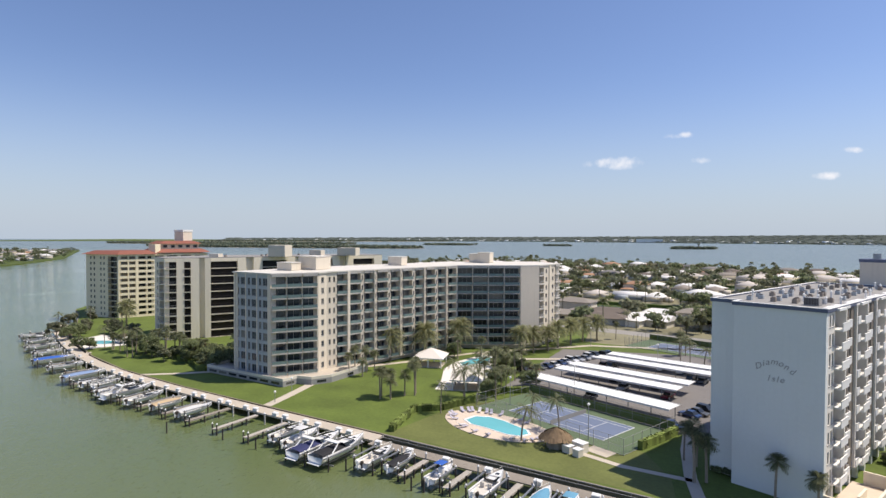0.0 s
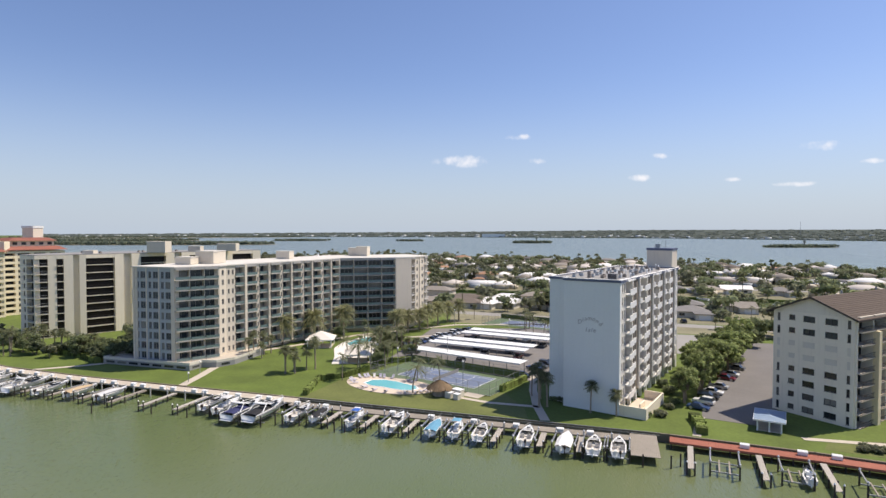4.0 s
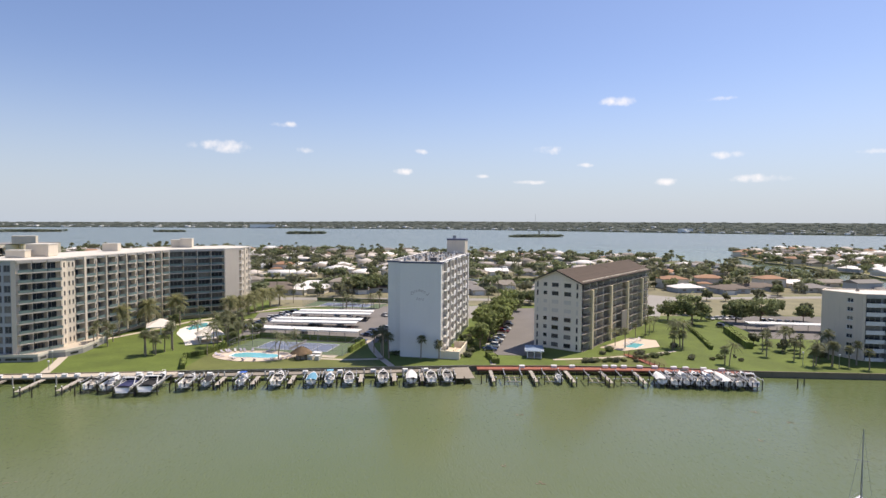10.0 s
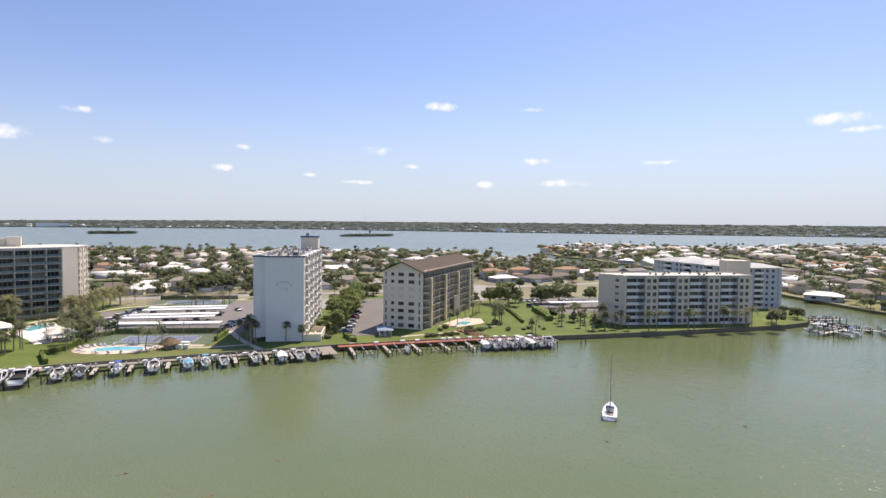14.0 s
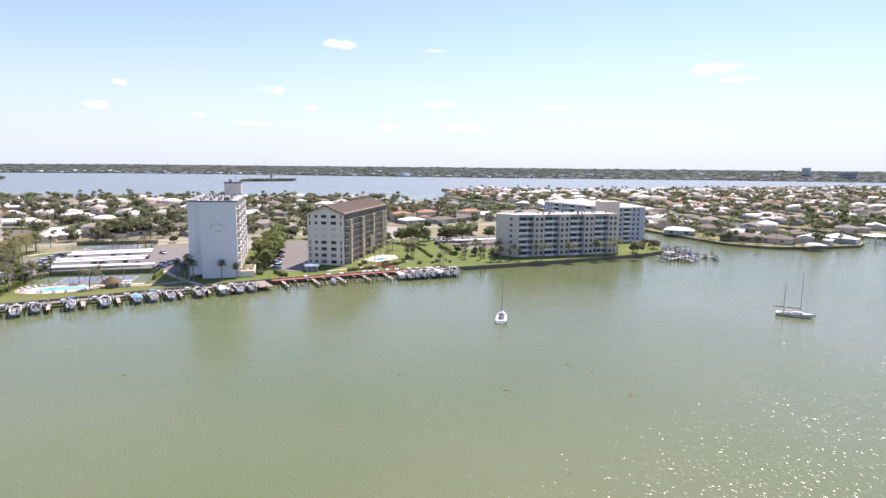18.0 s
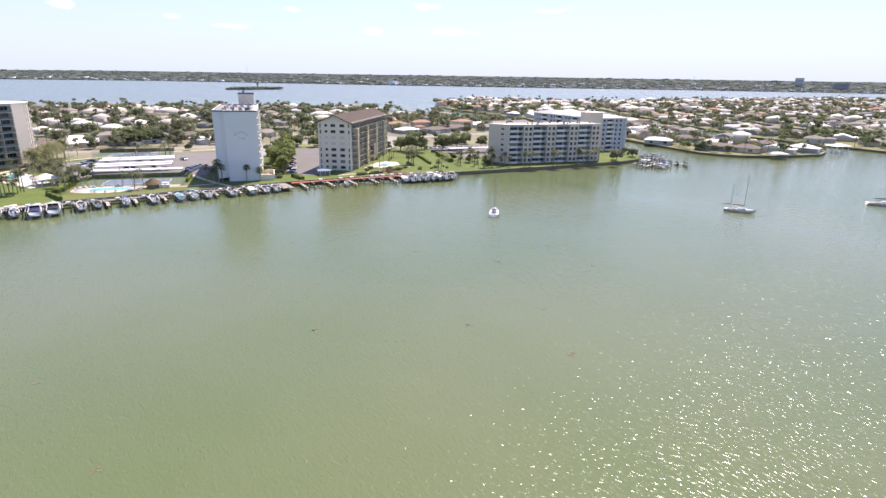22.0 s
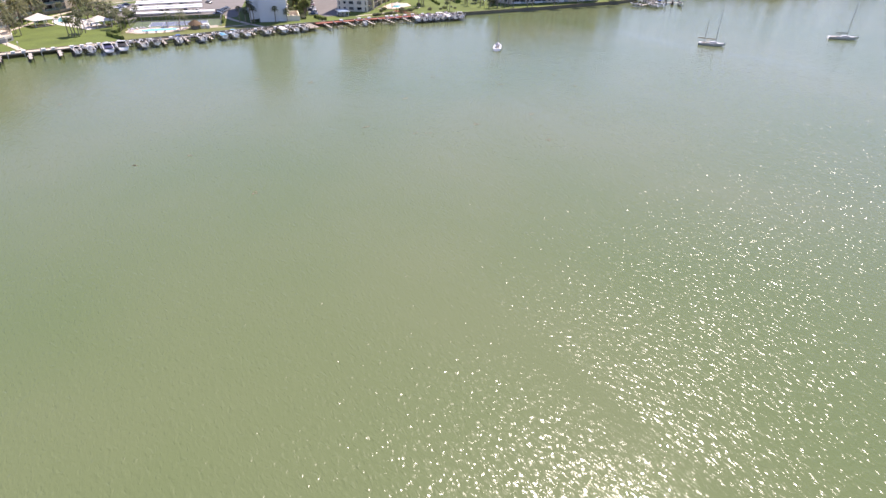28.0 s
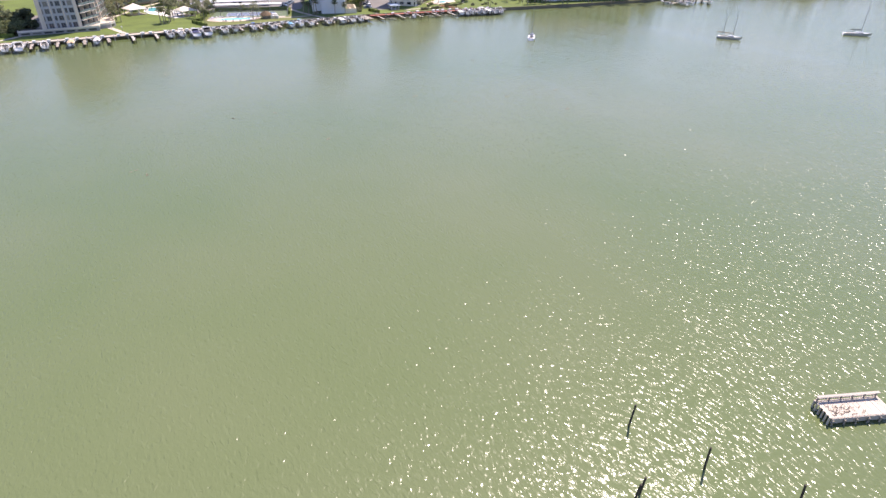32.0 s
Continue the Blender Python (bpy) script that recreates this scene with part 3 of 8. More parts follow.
def railing_mesh(style, w, proj):
    y = -proj
    if style in ("solid", "ochre"):
        return box_mesh("railing", M_YELLOW if style == "ochre" else M_TRIM, (0.02, w - 0.02, y - 0.06, y + 0.06, -0.12, 1.0), (0.02, w - 0.02, y - 0.09, y + 0.09, 1.0, 1.06))
    if style in ("teal", "aqua"):
        return box_mesh("railing", M_AQUA if style == "aqua" else M_TEAL, (0.04, w - 0.04, y, y + 0.03, 0.2, 0.92), (0.02, w - 0.02, y - 0.02, y + 0.05, 0.95, 1.02))
    mat = {"brown": M_BROWN, "white": M_TRIM, "grey": M_GREYTRIM}[style]
    n = max(2, int(w / 0.45))
    bars = [(0.02, w - 0.02, y, y + 0.05, 1.0, 1.07), (0.02, w - 0.02, y, y + 0.05, 0.08, 0.14)]
    bars += [(w * i / n - 0.02, w * i / n + 0.02, y + 0.01, y + 0.04, 0.14, 1.0) for i in range(1, n)]
    return box_mesh("railing", mat, *bars)


def door_mesh(w, depth, fh, glass):
    def make():
        bm = bmesh.new()
        quad_box(bm, 0.35, w - 0.35, depth - 0.1, depth - 0.03, 0.12, fh - 0.45)
        n = max(2, int(w / 1.6))
        for i in range(n + 1):
            u = 0.35 + (w - 0.7) * i / n
            quad_box(bm, u - 0.04, u + 0.04, depth - 0.14, depth - 0.04, 0.12, fh - 0.45)
        me = finish("sliding_door", bm, [glass, M_GREYTRIM])
        for q in me.polygons[6:]:
            q.material_index = 1
        return me
    return shared(("door", round(w, 3), depth, fh, glass.name), make)


def pierced(w, z0, z1, depth, holes):
    """One connected wall face with window openings and their reveals, closed at the sides."""
    xs = sorted({0.0, w, *(round(v, 4) for h in holes for v in h[:2])})
    zs = sorted({z0, z1, *(round(v, 4) for h in holes for v in h[2:])})
    bm = bmesh.new()
    grid = {}

    def vert(i, j, back):
        key = (i, j, back)
        if key not in grid:
            grid[key] = bm.verts.new((xs[i], depth if back == 2 else 0.25 * back, zs[j]))
        return grid[key]

    def is_open(i, j):
        if not (0 <= i < len(xs) - 1 and 0 <= j < len(zs) - 1):
            return False
        cx, cz = (xs[i] + xs[i + 1]) / 2, (zs[j] + zs[j + 1]) / 2
        return any(h[0] < cx < h[1] and h[2] < cz < h[3] for h in holes)

    for i in range(len(xs) - 1):
        for j in range(len(zs) - 1):
            if is_open(i, j):
                for a, b, nb in (((i, j), (i + 1, j), (i, j - 1)), ((i + 1, j), (i + 1, j + 1), (i + 1, j)), ((i + 1, j + 1), (i, j + 1), (i, j + 1)), ((i, j + 1), (i, j), (i - 1, j))):
                    if not is_open(*nb):
                        bm.faces.new((vert(*a, 0), vert(*b, 0), vert(*b, 1), vert(*a, 1)))
            else:
                bm.faces.new((vert(i, j, 0), vert(i + 1, j, 0), vert(i + 1, j + 1, 0), vert(i, j + 1, 0)))
    n, m = len(xs) - 1, len(zs) - 1
    c = [vert(0, 0, 2), vert(n, 0, 2), vert(n, m, 2), vert(0, m, 2)]
    bm.faces.new([vert(0, j, 0) for j in range(m + 1)] + [c[3], c[0]])
    bm.faces.new([vert(n, j, 0) for j in range(m, -1, -1)] + [c[1], c[2]])
    bm.faces.new([vert(i, m, 0) for i in range(n, -1, -1)][::-1] + [c[2], c[3]])
    return bm


def facade(parent, p0, p1, z0, floors, fh, bays, wall, depth=1.6, glass=None, top=0.0, slab_mat=None, fine=True, trim=None, recess=None, panel=None):
    """Lays bays along a side of a building, floor by floor. Outside lies to the right of p0 -> p1."""
    glass = glass or M_GLASS
    a, b = Vector((*p0, 0)), Vector((*p1, 0))
    length = (b - a).length
    base = Matrix.Translation((a.x, a.y, z0)) @ pose(0, 0, 0, 0, 0, math.degrees(math.atan2(b.y - a.y, b.x - a.x)))
    k = (length - 0.04) / sum(bay[1] for bay in bays)
    x, high = 0.02, floors * fh + top
    for bay in bays:
        kind, w = bay[0], bay[1] * k
        opt = bay[2] if len(bay) > 2 else None
        at = base @ Matrix.Translation((x, 0, 0))
        if kind == "s" or kind == "p":
            proud = opt or 0.0
            bm = bmesh.new()
            quad_box(bm, 0, w, -proud, depth, -0.1, high)
            hang(finish("wall_panel", bm, wall), "pier" if kind == "p" else "wall_panel", parent, at)
        elif kind == "w":
            wins, blind = opt, (bay[3] if len(bay) > 3 else ())
            holes = [(cx * k - ww * k / 2, cx * k + ww * k / 2, f * fh + sill, f * fh + sill + wh) for f in range(floors) for cx, ww, wh, sill in wins]
            hang(finish("wall_panel", pierced(w, -0.1, high, depth, holes), (bay[4] if len(bay) > 4 else panel) or wall), "wall_panel", parent, at)
            if not fine:
                bm = bmesh.new()
                for x0, x1, z_0, z_1 in holes:
                    quad_box(bm, x0, x1, 0.2, 0.24, z_0, z_1)
                tagged(hang(finish("windows", bm, glass), "window_column", parent, at), kind="stuff")
                x += w
                continue
            for f in range(floors):
                for cx, ww, wh, sill in wins:
                    cx, ww = cx * k, ww * k
                    z = f * fh + sill
                    here = at @ Matrix.Translation((cx, 0, z))
                    e = ww / 2
                    if f in blind:
                        hang(box_mesh("shutter", M_OFFWHITE, (-e, e, 0.05, 0.3, 0, wh)), "shutter", parent, here, "closed pale shutter")
                        continue
                    win = hang(box_mesh("window_frame", trim or M_TRIM, (-e, -e + 0.07, 0.10, 0.2, 0, wh), (e - 0.07, e, 0.10, 0.2, 0, wh), (-e + 0.07, e - 0.07, 0.10, 0.2, 0, 0.07), (-e + 0.07, e - 0.07, 0.10, 0.2, wh - 0.07, wh), (-0.03, 0.03, 0.11, 0.19, 0.07, wh - 0.07), (-e - 0.05, e + 0.05, -0.08, 0.1, -0.08, -0.004)), "window", parent, here)
                    hang(box_mesh("pane", glass, (-e, e, 0.2, 0.24, 0, wh)), "pane", win, Matrix.Identity(4))
        elif kind == "b":
            style, proj = opt
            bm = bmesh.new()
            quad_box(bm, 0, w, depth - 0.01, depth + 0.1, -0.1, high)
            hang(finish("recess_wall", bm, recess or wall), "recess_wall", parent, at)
            sm = slab_mat or M_TRIM
            if not fine:
                for nm, mat, boxes in (("balcony_column", sm, [(0.01, w - 0.01, -proj, depth - 0.02, f * fh - 0.18, f * fh + 0.06) for f in range(floors)] + [(0.01, w - 0.01, -proj * 0.6, depth - 0.02, high - 0.4 - top, high)]), ("door_column", glass, [(0.35, w - 0.35, depth - 0.1, depth - 0.03, f * fh + 0.12, f * fh + fh - 0.45) for f in range(floors)])):
                    bm = bmesh.new()
                    for q in boxes:
                        quad_box(bm, *q)
                    tagged(hang(finish(nm, bm, mat), nm, parent, at), kind="stuff")
                for f in range(floors):
                    hang(railing_mesh(style, w, proj), "railing", parent, at @ Matrix.Translation((0, 0, f * fh)))
                x += w
                continue
            for f in range(floors + 1):
                here = at @ Matrix.Translation((0, 0, f * fh))
                if f == floors:
                    hang(box_mesh("soffit", sm, (0.01, w - 0.01, -proj * 0.6, depth - 0.02, -0.05, 0.2 + top * 0.98)), "soffit", parent, here)
                    break
                bal = hang(box_mesh("balcony", sm, (0.01, w - 0.01, -proj, depth - 0.02, -0.18, 0.06)), "balcony", parent, here)
                hang(railing_mesh(style, w, proj), "railing", bal, Matrix.Identity(4))
                hang(door_mesh(w, depth, fh, glass), "sliding_door", bal, Matrix.Identity(4))
        x += w


def body(parent, name, poly, z0, z1, mat, label=""):
    bm = bmesh.new()
    prism(bm, poly, z0, z1)
    return part(name, bm, mat, parent, label)


def local(poly, x, y):
    return [(a - x, b - y) for a, b in poly]


def air_unit(mat, words):
    t = thing("air_conditioner", 0, 0, -50, 0, words + " metal rooftop air conditioner with a round fan grille", "air conditioner", "rooftop air conditioners")
    s = 0.37
    bm = bmesh.new()
    quad_box(bm, -s, s, -s, s, 0.0, 0.66)
    bmesh.ops.bevel(bm, geom=bm.edges[:], offset=0.04, segments=1, affect="EDGES")
    part("housing", bm, mat, t)
    bm = bmesh.new()
    bmesh.ops.create_cone(bm, cap_ends=True, segments=14, radius1=0.31, radius2=0.28, depth=0.1)
    bmesh.ops.translate(bm, verts=bm.verts, vec=(0, 0, 0.71))
    part("fan_grille", bm, M_BROWN, t, "dark round fan grille")
    return t


AC, AC_PALE = air_unit(M_UNIT, "weathered brown-grey"), air_unit(M_GREYWALL, "pale grey")


def tower_white():
    t = thing("apartment_tower", 3.7, 138.0, LAND, -17.3, "white ten-storey tower with a blank end wall and navy roof band", "apartment building")
    fh, n = 2.75, 10
    H = n * fh + 0.1
    body(t, "core", [(-15.0, 2.6), (-1.65, 0.7), (-1.65, 51.5), (-15.0, 51.5)], 0, H - 0.3, M_WHITE)
    body(t, "end_wall", [(-12.2, 0), (0, 0), (0, 0.9), (-12.2, 0.9)], 0, H, M_WHITE, "blank white painted end wall")
    body(t, "end_wall", [(-16.6, 2.5), (-12.22, 2.5), (-12.22, 3.4), (-16.6, 3.4)], 0, H, M_WHITE, "blank white set-back wall")
    body(t, "end_wall", [(-12.2, 0.92), (-11.4, 0.92), (-11.4, 3.4), (-12.2, 3.4)], 0, H, M_WHITE, "blank white return wall")
    two = [(0.9, 0.75, 1.75, 0.6), (2.2, 0.75, 1.75, 0.6)]
    one = [(1.1, 1.0, 1.5, 0.8)]
    east = [("w", 3.1, two)] + [q for _ in range(4) for q in (("b", 3.6, ("solid", 0.95)), ("p", 0.5, 0.5), ("b", 2.6, ("solid", 0.5)), ("w", 3.4, one, (), M_UMBERSHADE), ("p", 0.5, 0.35), ("b", 1.6, ("solid", 0.4)))] + [("w", 3.0, one)]
    # the recess walls have their shade painted in with the dark umber
    facade(t, (0, 0.9), (0, 53), fh, n - 1, fh, east, M_WARMWHITE, top=0.1, recess=M_UMBERSHADE, trim=M_GREYTRIM, glass=M_GLASSDARK)
    facade(t, (-16.6, 53), (-16.6, 3.4), fh, n - 1, fh, [("w", 3, one), ("b", 9, ("solid", 0.8)), ("p", 2, 0.8), ("b", 9, ("solid", 0.8)), ("p", 2, 0.8), ("b", 9, ("solid", 0.8)), ("w", 4, two), ("w", 3, one)], M_WHITE, top=0.1, fine=False)
    body(t, "rear_wall", [(-16.6, 51.4), (0, 51.4), (0, 53), (-16.6, 53)], 0, H - 0.05, M_WHITE)
    # open ground floor on columns
    col = box_mesh("column", M_WHITE, (-0.35, 0.35, -0.35, 0.35, 0, fh - 0.02))
    for i in range(12):
        for xx in (-0.4, -16.2):
            hang(col, "column", t, Matrix.Translation((xx, 4.2 + i * 4.3, 0)))
    bm = bmesh.new()
    quad_box(bm, -1.6, -1.56, 2, 51, 0.3, fh - 0.5)
    part("lobby_glazing", bm, M_GLASSDARK, t, "dark ground-floor glazing")
    body(t, "roof", [(-16.6, 2.55), (-12.2, 2.55), (-12.2, 0.05), (0.0, 0.05), (0.0, 53), (-16.6, 53)], H - 0.28, H + 0.15, M_ROOFGREY, "grey gravel roof")
    for name, poly, hh in (("roof_band", [(-16.8, 2.3), (-12.4, 2.3), (-12.4, -0.2), (0.2, -0.2), (0.2, 0.15), (-12.05, 0.15), (-12.05, 2.65), (-16.8, 2.65)], 0.42), ("roof_band", [(-0.15, 0.152), (0.2, 0.152), (0.2, 53.2), (-0.15, 53.2)], 0.38), ("roof_band", [(-16.8, 2.652), (-16.45, 2.652), (-16.45, 53.2), (-16.8, 53.2)], 0.38), ("roof_band", [(-16.44, 52.85), (-0.16, 52.85), (-0.16, 53.2), (-16.44, 53.2)], 0.38)):
        body(t, name, poly, H - 0.1, H + hh, M_NAVY, "navy-blue parapet band")
        body(t, "parapet_cap", inset(poly, -0.05), H + hh, H + hh + 0.08, M_TRIM)
    # stair and lift tower behind the roof
    body(t, "lift_tower", [(-8.6, 53.3), (-1.6, 53.3), (-1.6, 59.6), (-8.6, 59.6)], 0, 32.7, M_BEIGE, "grey-beige lift tower")
    body(t, "tower_band", [(-8.75, 53.22), (-1.45, 53.22), (-1.45, 59.7), (-8.75, 59.7)], 32.7, 33.35, M_NAVY, "navy-blue tower band")
    body(t, "tank", blob(-6.2, 56, 0.7, 0.7), 33.35, 34.5, M_STEEL, "dark rooftop tank")
    bm = bmesh.new()
    quad_box(bm, -4.05, -3.95, 56, 56.1, 33.35, 35.6)
    quad_box(bm, -4.6, -3.4, 56.02, 56.08, 35.0, 35.06)
    part("antenna", bm, M_STEEL, t)
    # terrace at the water end
    for nm, poly, h in (("terrace", [(0.02, 0.4), (5.2, 0.4), (5.2, 14), (0.02, 14)], 0.35), ("terrace_wall", [(0.02, 0), (5.5, 0), (5.5, 0.35), (0.02, 0.35)], 2.3), ("terrace_wall", [(5.15, 0.36), (5.5, 0.36), (5.5, 14), (5.15, 14)], 2.3), ("terrace_wall", [(1.4, 14.05), (5.5, 14.05), (5.5, 14.35), (1.4, 14.35)], 2.3), ("terrace_wall", [(2.7, 5), (3.0, 5), (3.0, 9), (2.7, 9)], 1.6)):
        body(t, nm, poly, 0, h, M_CREAM if nm == "terrace_wall" else M_POOLDECK, "cream terrace wall" if nm == "terrace_wall" else "tan terrace paving")
    # the name on the end wall
    for ch, u, v, turn in arc_letters("Diamond", -6.4, 18.3, 2.9, 0.72) + [("I", -7.2, 16.8, 0), ("s", -6.55, 16.8, 0), ("l", -6.0, 16.8, 0), ("e", -5.4, 16.8, 0)]:
        cu = bpy.data.curves.new("letter", "FONT")
        cu.body, cu.size, cu.extrude, cu.align_x, cu.shear = ch, 1.3, 0.03, "CENTER", 0.25
        cu.materials.append(M_LETTER)
        ob = new("letter", cu)
        ob.parent = t
        ob.matrix_local = Matrix.Translation((u, -0.035, v)) @ pose(0, 0, 0, 90) @ pose(0, 0, 0, 0, 0, turn)
        tagged(ob, "faded grey raised letter")
    r = random.Random(5)
    m = t.matrix_world
    spots = [(-12.6 + 3.1 * (i % 4) + r.uniform(-0.7, 0.7), 6 + 3.7 * (i // 4) + r.uniform(-1.2, 1.2)) for i in range(48)]
    for px, py in spots:
        copy_thing(AC if r.random() < 0.55 else AC_PALE, m @ Matrix.Translation((px, py, H + 0.15)) @ pose(0, 0, 0, 0, 0, r.choice((0, 90))))
    u = thing("roof_unit", 0, 0, 0, 0, "large dark rooftop cooling unit on the white tower", "air conditioner")
    u.matrix_world = m @ Matrix.Translation((-3.4, 6.0, H + 0.15))
    bm = bmesh.new()
    quad_box(bm, -1.0, 1.0, -0.7, 0.7, 0.0, 1.2)
    part("housing", bm, M_GREYTRIM, u)
    bm = bmesh.new()
    for i in range(9):
        quad_box(bm, -0.9 + i * 0.2, -0.78 + i * 0.2, -0.73, -0.7, 0.2, 1.1)
    part("louvres", bm, M_BROWN, u)
    for i in range(16):
        v = thing("roof_vent", 0, 0, 0, 0, "short white vent pipe on the flat roof", "vent pipe", "vent pipes on the tower roof")
        v.matrix_world = m @ Matrix.Translation((r.uniform(-15.6, -1), r.uniform(4, 50), H + 0.15))
        bm = bmesh.new()
        bmesh.ops.create_cone(bm, cap_ends=True, segments=8, radius1=0.14, radius2=0.14, depth=1.0)
        bmesh.ops.translate(bm, verts=bm.verts, vec=(0, 0, 0.5))
        part("pipe", bm, M_TRIM, v)
        bm = bmesh.new()
        bmesh.ops.create_cone(bm, cap_ends=True, segments=8, radius1=0.26, radius2=0.05, depth=0.25)
        bmesh.ops.translate(bm, verts=bm.verts, vec=(0, 0, 1.1))
        part("cowl", bm, M_TRIM, v)


def arc_letters(text, cx, cz, r, step):
    """Letters along a shallow arch."""
    n = len(text)
    out = []
    widths = {"D": 1.1, "i": 0.55, "m": 1.25}
    total = sum(widths.get(c, 0.9) for c in text)
    at = -total / 2
    for ch in text:
        w = widths.get(ch, 0.9)
        k = (at + w / 2) * n / total
        out.append((ch, cx + (at + w / 2) * step * n / total, cz + 1.0 - 0.11 * k * k, -k * 7))
        at += w
    return out


def condo_v():
    ox, oy = -114.2, 144.6
    t = thing("condominium", ox, oy, LAND, 0, "pale beige V-shaped nine-storey condominium with teal balcony glass", "apartment building")
    P = local([(-129, 144.8), (-114.2, 144.6), (-107.6, 154.8), (-108.2, 158.6), (-96.2, 208), (-78.3, 219.4), (-74, 225), (-72.6, 240.5), (-85, 249), (-112, 229), (-128, 168)], ox, oy)
    z0, n, fh = 1.55, 9, 2.85
    H = z0 + n * fh
    body(t, "core", inset(P, 1.62), 0, H + 0.5, M_BEIGE)
    win = lambda w, ww, wh=1.9, sill=0.35: ("w", w, [(w / 2, ww, wh, sill)])
    # beige outside, recesses coloured dark as if in shade
    f = lambda i, bays, **kw: facade(t, P[i], P[(i + 1) % len(P)], z0, n, fh, bays, M_BEIGE, top=0.55, trim=M_GREYTRIM, recess=M_SLATESHADE, **{"slab_mat": M_SLABGREY, **kw})
    trio = ("w", 4.0, [(1.0, 0.95, 1.9, 0.45), (2.9, 1.7, 1.9, 0.45)])
    f(0, [("p", 0.6, 0.15), trio, ("p", 0.3, 0.15), trio, ("p", 0.3, 0.15), trio, ("p", 1.2, 0.2)], panel=M_GREYWALL)
    f(1, [("b", 4.1, ("teal", 0.9)), ("p", 0.2, 0.2), ("b", 4.1, ("teal", 0.9)), ("p", 0.2, 0.2), ("b", 4.1, ("teal", 0.9)), ("p", 0.4, 0.1)])
    f(2, [win(4.1, 1.3, 1.5, 0.8)])
    small = lambda w: ("w", w, [(w / 2, 0.8, 1.4, 0.8)])
    duo = ("w", 4.4, [(1.2, 0.9, 1.4, 0.8), (3.2, 0.9, 1.4, 0.8)])
    f(3, [duo, ("b", 4.4, ("teal", 0.3)), ("p", 1.2, 0.5)] + [q for _ in range(4) for q in (("b", 5.4, ("teal", 0.5)), small(1.6), ("b", 4.4, ("teal", 0.3)), ("p", 0.4, 0.7), small(1.5))] + [("b", 5.0, ("teal", 0.4)), ("p", 0.8, 0.3)])
    f(4, [q for _ in range(4) for q in (("b", 5.6, ("teal", 0.6)), ("p", 0.25, 0.3))], glass=M_GLASSDARK)
    f(5, [("s", 5.7, 0.3)])
    f(6, [("b", 2.6, ("white", 0.3)), small(2.6), ("p", 1.0, 0.3), small(2.4), ("b", 2.4, ("white", 0.6))])
    for i in (7, 8, 9, 10):
        f(i, [("s", 5), win(4, 1.4), ("s", 5), win(4, 1.4), ("s", 5)], fine=False)
    body(t, "roof", inset(P, -0.35), H + 0.56, H + 0.92, M_PALEROOF, "pale membrane roof with a shallow overhang")
    for name, x, y, w, d, h in (("lift_house", -118, 164, 6, 7, 3.6), ("lift_house", -120.5, 156.5, 5, 4, 2.0), ("lift_house", -96, 228, 4.6, 4.2, 3.6), ("lift_house", -100.6, 229, 3.6, 4, 3.0), ("lift_house", -112, 196, 5, 4, 2.6)):
        body(t, name, rect(x - ox, y - oy, 8, -w / 2, w / 2, -d / 2, d / 2), H + 1.0, H + 1.0 + h, M_BEIGE, "beige stucco lift housing on the roof")
        body(t, "lift_house_cap", rect(x - ox, y - oy, 8, -w / 2 - 0.15, w / 2 + 0.15, -d / 2 - 0.15, d / 2 + 0.15), H + 1.0 + h, H + 1.2 + h, M_PALEROOF)
    # podium terrace towards the water
    pod = local([(-138, 142.8), (-108.0, 142.8), (-107.6, 147.2), (-103.6, 148.2), (-101.2, 153), (-101.6, 168), (-106, 172), (-138, 168)], ox, oy)
    body(t, "podium", pod, 0, 1.4, M_GREYTRIM, "grey parking podium")
    body(t, "podium_deck", inset(pod, 0.3), 1.4, 1.5, M_CONCRETE, "pale terrace paving")
    ring = inset(pod, 0.25)
    for i in range(len(pod)):
        a, b, c, d = pod[i], pod[(i + 1) % len(pod)], ring[(i + 1) % len(pod)], ring[i]
        bm = bmesh.new()
        prism(bm, [a, b, c, d], 1.41, 2.1)
        part("parapet", bm, M_OFFWHITE, t, "off-white podium parapet")
    vent = box_mesh("vent_opening", M_GLASSDARK, (-1.5, 1.5, -0.03, 0.2, 0.45, 1.05))
    for i in range(7):
        hang(vent, "vent_opening", t, Matrix.Translation((pod[0][0] + 2.6 + i * 4.1, pod[0][1] - 0.01, 0)))
    for k in (1, 3, 4):
        a, b = Vector((*pod[k], 0)), Vector((*pod[k + 1], 0))
        hang(box_mesh("vent_opening_b", M_GLASSDARK, (-1.2, 1.2, -0.03, 0.2, 0.45, 1.05)), "vent_opening", t, Matrix.Translation((a + b) / 2) @ pose(0, 0, 0, 0, 0, math.degrees(math.atan2(b.y - a.y, b.x - a.x))))


